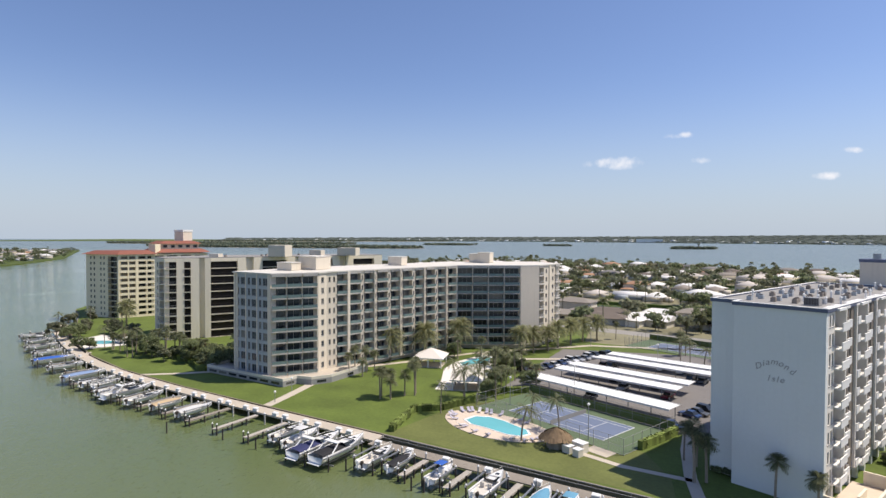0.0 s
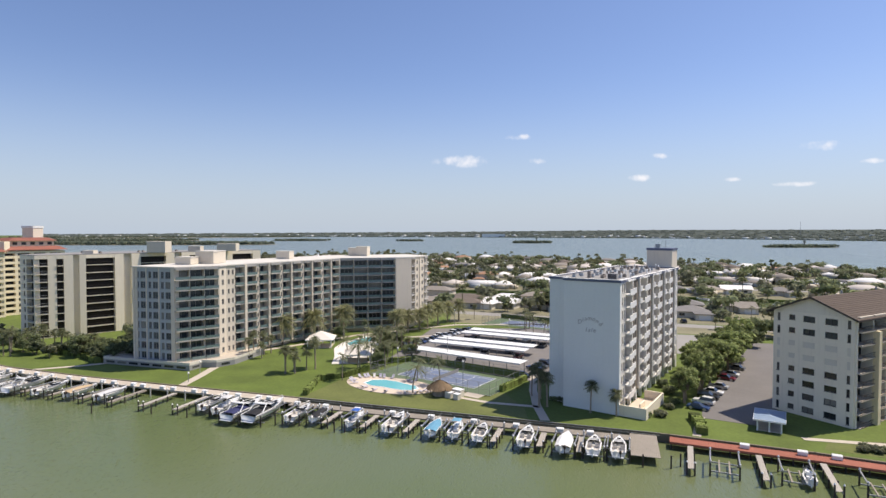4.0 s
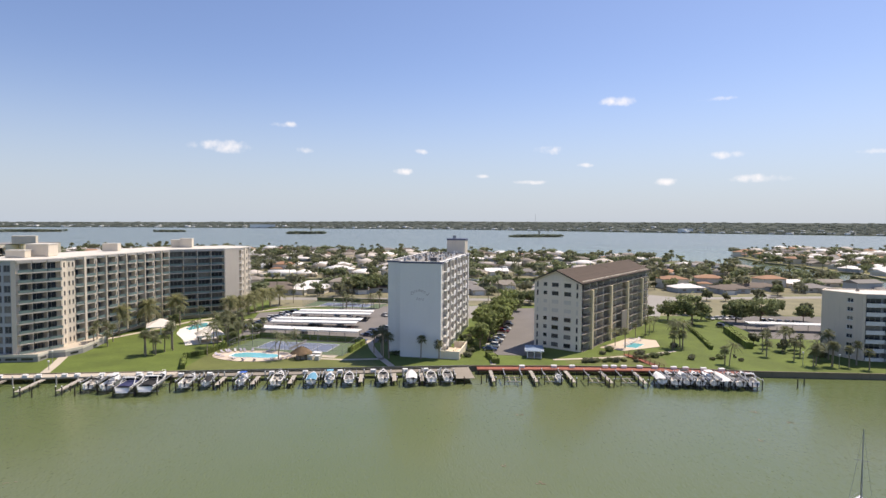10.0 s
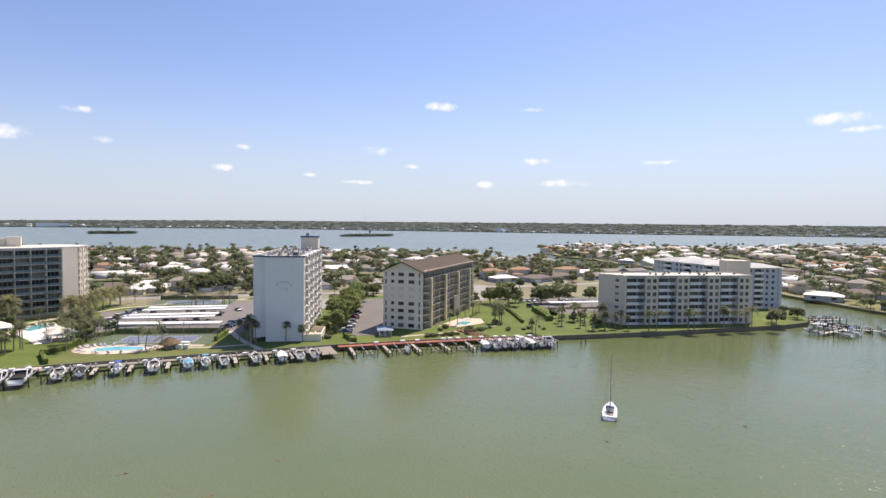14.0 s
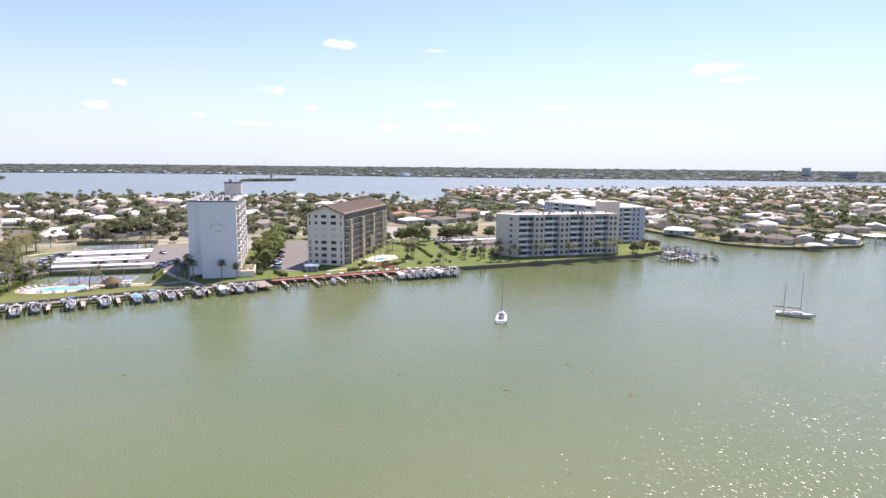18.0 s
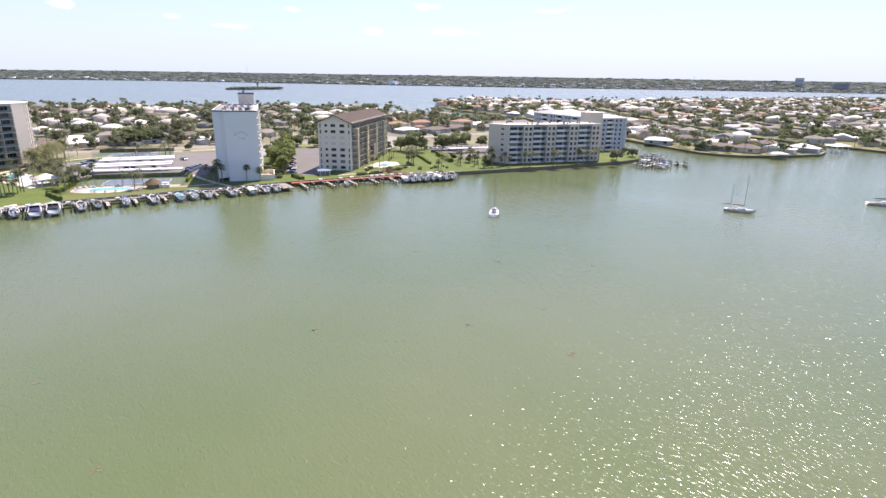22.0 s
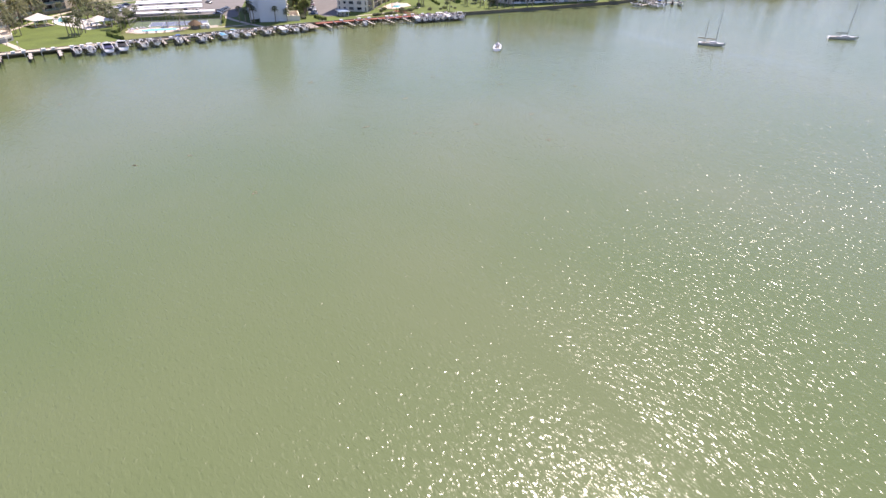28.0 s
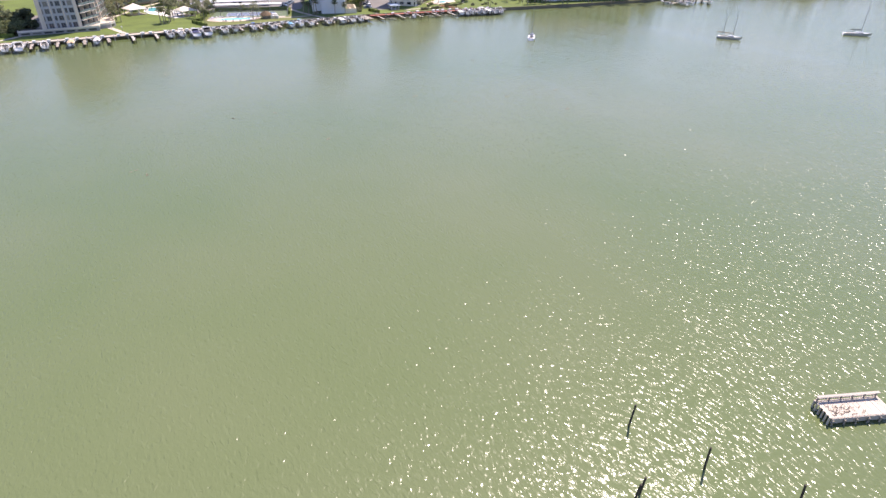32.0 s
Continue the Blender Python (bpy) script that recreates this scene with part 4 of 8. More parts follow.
def condo_fins():
    ox, oy = -195, 164
    t = thing("condominium", ox, oy, LAND, 0, "cream ten-storey condominium with tall fins and dark balconies", "apartment building")
    P = local([(-203.5, 167.5), (-192.5, 164.5), (-183.5, 177), (-153, 240), (-168, 246), (-203.5, 192)], ox, oy)
    n, fh = 10, 2.85
    H = n * fh
    body(t, "core", inset(P, 1.62), 0, H + 0.5, M_CREAM)
    # balcony recesses get shade by colour, a near-black brown
    f = lambda i, bays: facade(t, P[i], P[(i + 1) % len(P)], 0, n, fh, bays, M_CREAM, top=0.9, glass=M_SMOKE, slab_mat=M_CREAM, recess=M_BROWNSHADE, fine=False)
    small = ("w", 2.6, [(1.3, 0.9, 1.7, 0.5)])
    f(0, [("s", 1.0), small, ("b", 3.6, ("grey", 0.3)), ("s", 0.6)])
    f(1, [("b", 4.6, ("grey", 0.5)), ("p", 3.0, 0.2), ("b", 2.6, ("brown", 0.5)), ("p", 3.4, 0.2), ("s", 2.2, -1.2), ("p", 2.4, 0.2)])
    f(2, [("b", 7.5, ("brown", 0.2)), ("p", 2.4, 0.2), ("s", 2.2, -1.2), ("p", 2.6, 0.2), ("b", 7.5, ("brown", 0.2)), ("p", 2.6, 0.2), ("s", 2.2, -1.2), ("p", 2.6, 0.2), ("b", 7.5, ("brown", 0.2)), ("p", 2.4, 0.2), ("s", 2.2, -1.2), ("p", 2.6, 0.2), ("b", 7.5, ("brown", 0.2)), ("p", 3.0, 0.2)])
    for i in (3, 4, 5):
        f(i, [("s", 6), small, ("s", 6), small, ("s", 6)])
    body(t, "roof", inset(P, -0.1), H + 0.9, H + 1.15, M_ROOFGREY, "flat gravel roof")
    for x, y, w, d, h in ((-171, 199, 7, 6, 4.4), (-158, 224, 8, 5, 3.2), (-168, 216, 5, 4, 2.2), (-186, 181, 4, 3, 1.2)):
        body(t, "lift_house", rect(x - ox, y - oy, 20, -w / 2, w / 2, -d / 2, d / 2), H + 1.15, H + 1.15 + h, M_BEIGE, "beige lift housing on the roof")
    r = random.Random(8)
    for i in range(8):
        k = r.random()
        px, py = -198 + k * 36, 174 + k * 56
        copy_thing(AC, Matrix.Translation((px + r.uniform(-3, 5), py + r.uniform(-3, 5), LAND + H + 1.15)))


def hip_ring(bm, poly, z0, z1, d):
    """A sloping roof skirt from a plan up to the plan drawn in by d."""
    low, top = [bm.verts.new((*p, z0)) for p in poly], [bm.verts.new((*p, z1)) for p in inset(poly, d)]
    n = len(poly)
    for i in range(n):
        bm.faces.new((low[i], low[(i + 1) % n], top[(i + 1) % n], top[i]))
    bm.faces.new(top), bm.faces.new(low[::-1])


def condo_red():
    ox, oy = -261, 185
    t = thing("condominium", ox, oy, LAND, 0, "yellow-cream condominium block with red barrel-tile roofs", "apartment building")
    P = local([(-281, 181), (-261, 185), (-255.7, 199.3), (-259.5, 201.5), (-251, 224), (-276, 236), (-294, 205)], ox, oy)
    A = local([(-281, 181), (-261, 185), (-255.7, 199.3), (-276, 204)], ox, oy)
    B = local([(-278, 206), (-259.5, 202), (-251, 224), (-276, 236)], ox, oy)
    n, fh = 11, 2.58
    H = n * fh
    body(t, "core", inset(P, 1.62), 0, H + 0.3, M_YELLOW)
    # umber behind the balconies paints in the shade of the recesses
    f = lambda i, bays: facade(t, P[i], P[(i + 1) % len(P)], 0, n, fh, bays, M_YELLOW, top=0.5, glass=M_GLASSDARK, slab_mat=M_YELLOW, recess=M_UMBERSHADE, fine=False)
    sq = lambda w: ("w", w, [(w * 0.3, 0.9, 1.2, 0.9), (w * 0.7, 0.9, 1.2, 0.9)])
    f(0, [("s", 1.2), sq(5), ("s", 0.8), sq(4.6), ("s", 0.8), ("b", 5, ("brown", 0.4)), ("s", 0.6)])
    f(1, [("p", 0.6, 0.3), ("b", 3.2, ("ochre", 0.3)), ("p", 0.5, 0.3), ("b", 2.6, ("ochre", 0.3)), ("p", 1.1, 0.4), ("b", 3.2, ("ochre", 0.3)), ("p", 0.5, 0.3), ("b", 2.6, ("ochre", 0.3)), ("p", 0.6, 0.3)])
    f(2, [("s", 4)])
    f(3, [("b", 4, ("ochre", 0.3)), ("p", 1.2, 0.3), ("b", 5, ("ochre", 0.3)), ("p", 1.2, 0.3), ("b", 5, ("ochre", 0.3)), ("p", 1.2, 0.3), ("b", 5, ("ochre", 0.3)), ("p", 1.2, 0.3)])
    for i in (4, 5, 6):
        f(i, [("s", 4), sq(5), ("s", 4), sq(5), ("s", 4)])
    for plan, lift in ((A, 0.5), (B, 1.0)):
        bm = bmesh.new()
        hip_ring(bm, inset(plan, -1.2), H + lift, H + lift + 1.7, 3.2)
        part("roof", bm, M_REDROOF, t, "red barrel-tile roof skirt")
    Q = inset(B, 3.6)
    body(t, "penthouse", Q, H + 1.0, H + 5.2, M_YELLOW, "yellow penthouse storey")
    bm = bmesh.new()
    hip_ring(bm, inset(Q, -1.2), H + 5.2, H + 6.6, 3.0)
    part("penthouse_roof", bm, M_REDROOF, t, "red barrel-tile penthouse roof")
    body(t, "stair_tower", rect(-260.5 - ox, 202 - oy, 20, -1.8, 1.8, -1.8, 1.8), H, H + 5.0, M_YELLOW)
    body(t, "lift_tower", rect(-274 - ox, 226 - oy, 10, -3.0, 3.0, -3.0, 3.0), H + 5.0, 40.2, M_BEIGE, "beige lift tower with a dark louvre")
    body(t, "tower_cap", rect(-274 - ox, 226 - oy, 10, -3.2, 3.2, -3.2, 3.2), 39.6, 40.6, M_WHITE)
    pv = box_mesh("penthouse_window", M_GLASSDARK, (-0.9, 0.9, -0.06, 0.1, 0.6, 1.9))
    for i in range(len(Q)):
        a, b = Vector((*Q[i], 0)), Vector((*Q[(i + 1) % len(Q)], 0))
        m = int((b - a).length / 3.4)
        for j in range(m):
            hang(pv, "window", t, Matrix.Translation(a + (b - a) * ((j + 0.5) / m) + Vector((0, 0, H + 2.7))) @ pose(0, 0, 0, 0, 0, math.degrees(math.atan2(b.y - a.y, b.x - a.x))))


def block_tan():
    t = thing("apartment_block", 46.8, 142.9, LAND, -42.2, "off-white eight-storey block with brown gable roof and cream piers", "apartment building")
    n, fh, L, W = 8, 2.68, 67.6, 15.4
    H = n * fh
    body(t, "core", [(-W + 0.5, 1.62), (-1.62, 1.62), (-1.62, L - 1.6), (-W + 0.5, L - 1.6)], 0, H, M_BONE)
    wide, mid, slit = (2.5, 1.2, 0.85), (1.35, 1.05, 0.95), (0.65, 1.6, 0.55)
    bays = [("w", 17.0, [(1.2, *slit), (4.2, *mid), (7.9, *wide), (12.5, *wide), (16.0, *slit)], (4, 5))]
    facade(t, (-W, 0), (0, 0), 0, n, fh, bays, M_BONE, glass=M_GLASSDARK, trim=M_BROWN)
    east = []
    for i in range(5):
        east += [("b", 5.6, ("brown", 0.9)), ("p", 0.42, 0.4), ("b", 5.6, ("brown", 0.9)), ("p", 0.42, 0.4)]
    # the deep shade of the openings is coloured into the recess walls
    facade(t, (0, 0.4), (0, L), 0, n, fh, [("p", 0.5, 0.2)] + east + [("b", 6, ("brown", 0.9)), ("p", 0.6, 0.4)], M_BONE, glass=M_SMOKE, slab_mat=M_TANSLAB, trim=M_BROWN, recess=M_BROWNSHADE)
    facade(t, (-W, L), (-W, 0.4), 0, n, fh, [("s", 3)] + [b for _ in range(7) for b in (("w", 5, [(2.5, *wide)]), ("s", 4))], M_BONE, fine=False)
    facade(t, (0, L), (-W, L), 0, n, fh, [("s", 17)], M_BONE)
    for i in range(4):
        y = 6.6 + i * 16.9
        body(t, "cream_pier", [(0.42, y), (1.5, y), (1.5, y + 1.15), (0.42, y + 1.15)], 0, H - 2.9, M_PIERCREAM, "tall cream stucco pier")
    body(t, "stair_screen", [(0.95, 34.6), (1.45, 34.6), (1.45, 39.6), (0.95, 39.6)], 0, 8.6, M_TAUPE, "taupe stair screen wall")
    # gable wall and roof
    bm = bmesh.new()
    rise = 3.3
    for y in (0.02, L - 0.3):
        vs = [bm.verts.new(p) for p in ((-W, y, H), (0, y, H), (-W / 2, y, H + rise), (-W, y + 0.28, H), (0, y + 0.28, H), (-W / 2, y + 0.28, H + rise))]
        bm.faces.new((vs[0], vs[1], vs[2])), bm.faces.new((vs[5], vs[4], vs[3]))
        bm.faces.new((vs[0], vs[3], vs[4], vs[1])), bm.faces.new((vs[1], vs[4], vs[5], vs[2])), bm.faces.new((vs[2], vs[5], vs[3], vs[0]))
    part("gable", bm, M_BONE, t, "off-white gable wall")
    for side in (-1, 1):
        xe = -W / 2 + side * (W / 2 + 1.0)
        s = rise / (W / 2)
        ze = H - s * 1.0 + 0.15
        pts = [(-W / 2, -0.9, H + rise + 0.15), (xe, -0.9, ze), (xe, L + 0.9, ze), (-W / 2, L + 0.9, H + rise + 0.15)]
        rows = 15
        for k in range(rows):
            bm = bmesh.new()
            u0, u1 = k / rows, (k + 1) / rows
            lift = 0.05
            A = [Vector(pts[0]).lerp(Vector(pts[1]), u) for u in (u0, u1)]
            B = [Vector(pts[3]).lerp(Vector(pts[2]), u) for u in (u0, u1)]
            c = [A[0], A[1] + Vector((0, 0, lift)), B[1] + Vector((0, 0, lift)), B[0]]
            top = [bm.verts.new(p) for p in c]
            bot = [bm.verts.new(p - Vector((0, 0, 0.22))) for p in c]
            bm.faces.new(top if side < 0 else top[::-1]), bm.faces.new(bot[::-1] if side < 0 else bot)
            for i in range(4):
                q = (top[i], bot[i], bot[(i + 1) % 4], top[(i + 1) % 4])
                bm.faces.new(q if side < 0 else q[::-1])
            bmesh.ops.recalc_face_normals(bm, faces=bm.faces)
            part("shingle_course", bm, M_BROWNROOF, t, "course of brown roof shingles")
        bm = bmesh.new()
        quad_box(bm, xe - 0.06, xe + 0.06, -0.95, L + 0.95, ze - 0.32, ze + 0.02)
        part("gutter", bm, M_BROWN, t, "dark brown gutter")
    for y in (-1.0, L + 0.88):
        for side in (-1, 1):
            bm = bmesh.new()
            xe = -W / 2 + side * (W / 2 + 1.05)
            ze = H - rise / (W / 2) + 0.12
            vs = [bm.verts.new((xx, yy, zz)) for yy in (y, y + 0.12) for xx, zz in ((xe, ze - 0.3), (xe, ze + 0.1), (-W / 2, H + rise + 0.26), (-W / 2, H + rise - 0.14))]
            for f in ((0, 1, 2, 3), (7, 6, 5, 4), (0, 4, 5, 1), (1, 5, 6, 2), (3, 2, 6, 7), (0, 3, 7, 4)):
                bm.faces.new([vs[i] for i in f])
            bmesh.ops.recalc_face_normals(bm, faces=bm.faces)
            part("bargeboard", bm, M_BROWN, t, "dark brown bargeboard")
    for y in (14, 30, 47):
        bm = bmesh.new()
        quad_box(bm, -W / 2 - 1.2, -W / 2 - 0.9, y, y + 0.3, H + rise - 0.6, H + rise + 0.7)
        part("roof_vent", bm, M_STEEL, t)


def block_white():
    t = thing("apartment_block", 125.5, 126.2, LAND, -15.9, "pale seven-storey apartment block with blue-grey balconies on the shore", "apartment building")
    n, fh, L, D = 7, 2.64, 54.2, 15.0
    H = n * fh
    # the west end wall is splayed back from the front
    P = [(0, 0), (L, 0), (L, D), (-3.2, D), (-6.7, 9.4)]
    body(t, "core", inset(P, 1.62), 0, H + 0.3, M_SHELL)
    pair = ("w", 5.4, [(1.5, 1.5, 1.5, 0.75), (3.9, 1.5, 1.5, 0.75)])
    lone = ("w", 3.2, [(1.6, 1.3, 1.35, 0.85)])
    front = [("s", 0.8)] + [q for _ in range(4) for q in (("b", 4.9, ("solid", 0.35)), ("b", 2.6, ("aqua", 0.6)), pair)] + [("s", 0.6)]
    facade(t, P[0], P[1], 0, n, fh, front, M_SHELL, top=0.7, trim=M_GREYTRIM, recess=M_AQUA, slab_mat=M_SLABGREY)
    facade(t, P[1], P[2], 0, n, fh, [("s", 3), lone, ("s", 3), lone, ("s", 2)], M_SHELL, top=0.7)
    facade(t, P[2], P[3], 0, n, fh, [("s", 5), pair, ("s", 5), pair, ("s", 5), pair], M_SHELL, top=0.7, fine=False)
    facade(t, P[3], P[4], 0, n, fh, [("s", 6.6)], M_SHELL, top=0.7)
    facade(t, P[4], P[0], 0, n, fh, [("s", 6.4), ("w", 3.4, [(1.7, 1.7, 1.2, 0.9)]), ("s", 1.7)], M_SHELL, top=0.7)
    body(t, "roof", inset(P, 0.3), H + 0.3, H + 0.74, M_PALEROOF, "pale flat roof")
    outer, inner = inset(P, -0.1), inset(P, 0.25)
    for i in range(5):
        j = (i + 1) % 5
        body(t, "parapet", [outer[i], outer[j], inner[j], inner[i]], H + 0.71, H + 1.05, M_SHELL)
    r = random.Random(3)
    for i in range(18):
        copy_thing(AC, t.matrix_world @ Matrix.Translation((r.uniform(3, L - 3), r.uniform(3, D - 3), H + 0.74)))


def block_blue():
    ox, oy = 232, 137
    t = thing("apartment_block", ox, oy, LAND, 0, "pale blue apartment block with grey hipped metal roofs", "apartment building")
    n, fh = 7, 2.75
    H = n * fh
    P = local([(208, 144), (230, 137), (238, 200), (216, 206)], ox, oy)
    body(t, "core", inset(P, 1.62), 0, H + 0.3, M_BLUEWALL)
    pair = ("w", 6.0, [(1.7, 1.2, 1.35, 0.85), (4.3, 1.2, 1.35, 0.85)])
    for i, bays in enumerate(([("s", 2), pair, ("b", 4, ("solid", 0.3)), pair, ("s", 2)], [("b", 4, ("solid", 0.4)), pair, ("s", 2)] * 5, [("s", 4), pair, ("s", 4)], [("s", 2), pair, ("b", 5, ("solid", 0.3))] * 4)):
        facade(t, P[i], P[(i + 1) % 4], 0, n, fh, bays, M_BLUEWALL, top=0.3, fine=False)
    for k0, k1 in ((0.0, 0.28), (0.36, 0.62), (0.66, 1.0)):
        lerp = lambda a, b, k: (a[0] + (b[0] - a[0]) * k, a[1] + (b[1] - a[1]) * k)
        Q = [lerp(P[0], P[3], k0), lerp(P[1], P[2], k0), lerp(P[1], P[2], k1), lerp(P[0], P[3], k1)]
        bm = bmesh.new()
        hip_ring(bm, inset(Q, -0.8), H + 0.3, H + 2.0, 6.0)
        part("roof", bm, M_METALROOF, t, "grey hipped metal roof")
    body(t, "stair_tower", rect(191 - ox, 131 - oy, -25, -5.2, 5.2, -3.5, 3.5), 0, 24.2, M_SHELL, "cream stair tower")


tower_white()
condo_v()
condo_fins()
condo_red()
block_tan()
block_white()
block_blue()


# ---- carports ----
def carport(x, y, rz, w, d, label):
    t = thing("carport", x, y, LAND, rz, label, "carport", "carports")
    n = int(w / 1.6)
    sheet = box_mesh("roof_sheet", M_METALWHITE, (0.012, w / n - 0.012, 0.06, d - 0.06, 2.72, 2.84), (0.012, 0.07, 0.06, d - 0.06, 2.84, 2.9))
    for i in range(n):
        hang(sheet, "roof_sheet", t, Matrix.Translation((w * i / n, 0, 0)))
    for y0 in (-0.05, d - 0.05):
        hang(box_mesh("fascia", M_TRIM, (-0.05, round(w + 0.05, 2), 0, 0.1, 2.55, 2.95)), "fascia", t, Matrix.Translation((0, y0, 0)))
    post = box_mesh("post", M_STEEL, (-0.08, 0.08, -0.08, 0.08, 0, 2.7))
    beam = box_mesh("beam", M_STEEL, (-0.08, 0.08, 0.1, d - 0.1, 2.5, 2.7))
    for i in range(int(w / 5.4) + 1):
        xx = min(0.4 + i * 5.4, w - 0.4)
        hang(post, "post", t, Matrix.Translation((xx, d * 0.72, 0)))
        hang(beam, "beam", t, Matrix.Translation((xx, 0, 0)))


for px, py, w, d, rz in ((-58.4, 176.2, 38.5, 5.0, -16), (-54.2, 187.6, 32.0, 4.6, -10.5), (-52.6, 194.2, 32.0, 4.6, -10.5), (-49.2, 206.6, 31.5, 4.6, -9.5), (-47.6, 213.2, 31, 4.6, -9.5)):
    carport(px, py, rz, w, d, "long white metal carport roof over parked cars")
carport(122, 172, -14, 29, 5, "pale metal carport beside a clipped hedge")


# ---- plants ----
def leaf_cards(bm, r, centre, radius, count, size, flat=0.8, mi=0):
    """Small leafy clumps: crossed, bent pairs of triangles filling a rounded volume unevenly."""
    for _ in range(count):
        d = Vector((r.gauss(0, 1), r.gauss(0, 1), r.gauss(0, 1) * flat)).normalized() * radius * (r.random() ** 0.35)
        p = centre + Vector((d.x, d.y, d.z * flat))
        n = (d.normalized() + Vector((r.uniform(-0.5, 0.5), r.uniform(-0.5, 0.5), r.uniform(0.0, 0.9)))).normalized()
        t = n.orthogonal().normalized()
        t.rotate(Matrix.Rotation(r.uniform(0, 6.28), 3, n))
        b = n.cross(t)
        s = size * r.uniform(0.6, 1.3)
        v = [bm.verts.new(p + q) for q in (t * s, b * s * 0.8 + n * s * 0.35, -t * s, -b * s * 0.8 - n * s * 0.15)]
        for face in ((v[0], v[1], v[2]), (v[0], v[2], v[3])):
            f = bm.faces.new(face)
            f.material_index = mi


def limb(bm, a, b, ra, rb, seg=6):
    d = b - a
    q = d.to_track_quat("Z", "Y").to_matrix()
    rings = [[bm.verts.new(c + q @ Vector((rr * math.cos(2 * math.pi * i / seg), rr * math.sin(2 * math.pi * i / seg), 0))) for i in range(seg)] for c, rr in ((a, ra), (b, rb))]
    for i in range(seg):
        bm.faces.new((rings[0][i], rings[0][(i + 1) % seg], rings[1][(i + 1) % seg], rings[1][i]))


def tree_proto(seed, height, spread, mat, label, group, clumps=9, cards=60, size=0.5):
    r = random.Random(seed)
    t = thing("tree", 0, 0, -60, 0, label, "tree", group)
    bm = bmesh.new()
    base = height * 0.28
    top = Vector((r.uniform(-0.3, 0.3), r.uniform(-0.3, 0.3), base))
    limb(bm, Vector((0, 0, -0.2)), top, 0.035 * height, 0.024 * height, 8)
    crowns = []
    for i in range(clumps):
        a = 2 * math.pi * i / clumps + r.uniform(-0.4, 0.4)
        rad = spread * math.sqrt(r.uniform(0.02, 0.62))
        c = Vector((rad * math.cos(a), rad * math.sin(a), height * r.uniform(0.42, 0.9) - 0.16 * rad))
        limb(bm, top, c, 0.016 * height, 0.005 * height, 5)
        crowns.append((c, spread * r.uniform(0.16, 0.3)))
    crowns.append((Vector((0, 0, height * 0.84)), spread * 0.42))
    part("trunk", bm, M_BARK, t)
    bm = bmesh.new()
    for c, rad in crowns:
        leaf_cards(bm, r, c, rad, cards, size, 0.75)
    part("crown", bm, mat, t)
    return t


def shrub_proto(seed, height, spread, mat, label):
    """A low bush with leaves down to the ground on a few short stems."""
    r = random.Random(seed)
    t = thing("shrub", 0, 0, -60, 0, label, "shrub", "garden shrubs")
    stems, leaves = bmesh.new(), bmesh.new()
    for i in range(7):
        a = 0.9 * i + r.uniform(-0.3, 0.3)
        c = Vector((spread * 0.55 * math.cos(a) * (i > 0), spread * 0.55 * math.sin(a) * (i > 0), height * r.uniform(0.38, 0.6)))
        limb(stems, Vector((0, 0, -0.1)), c, 0.05, 0.03, 4)
        leaf_cards(leaves, r, c, spread * r.uniform(0.42, 0.6), 75, 0.22, min(1.0, height / spread * 0.75))
    part("stem", stems, M_BARK, t)
    part("foliage", leaves, mat, t)
    return t


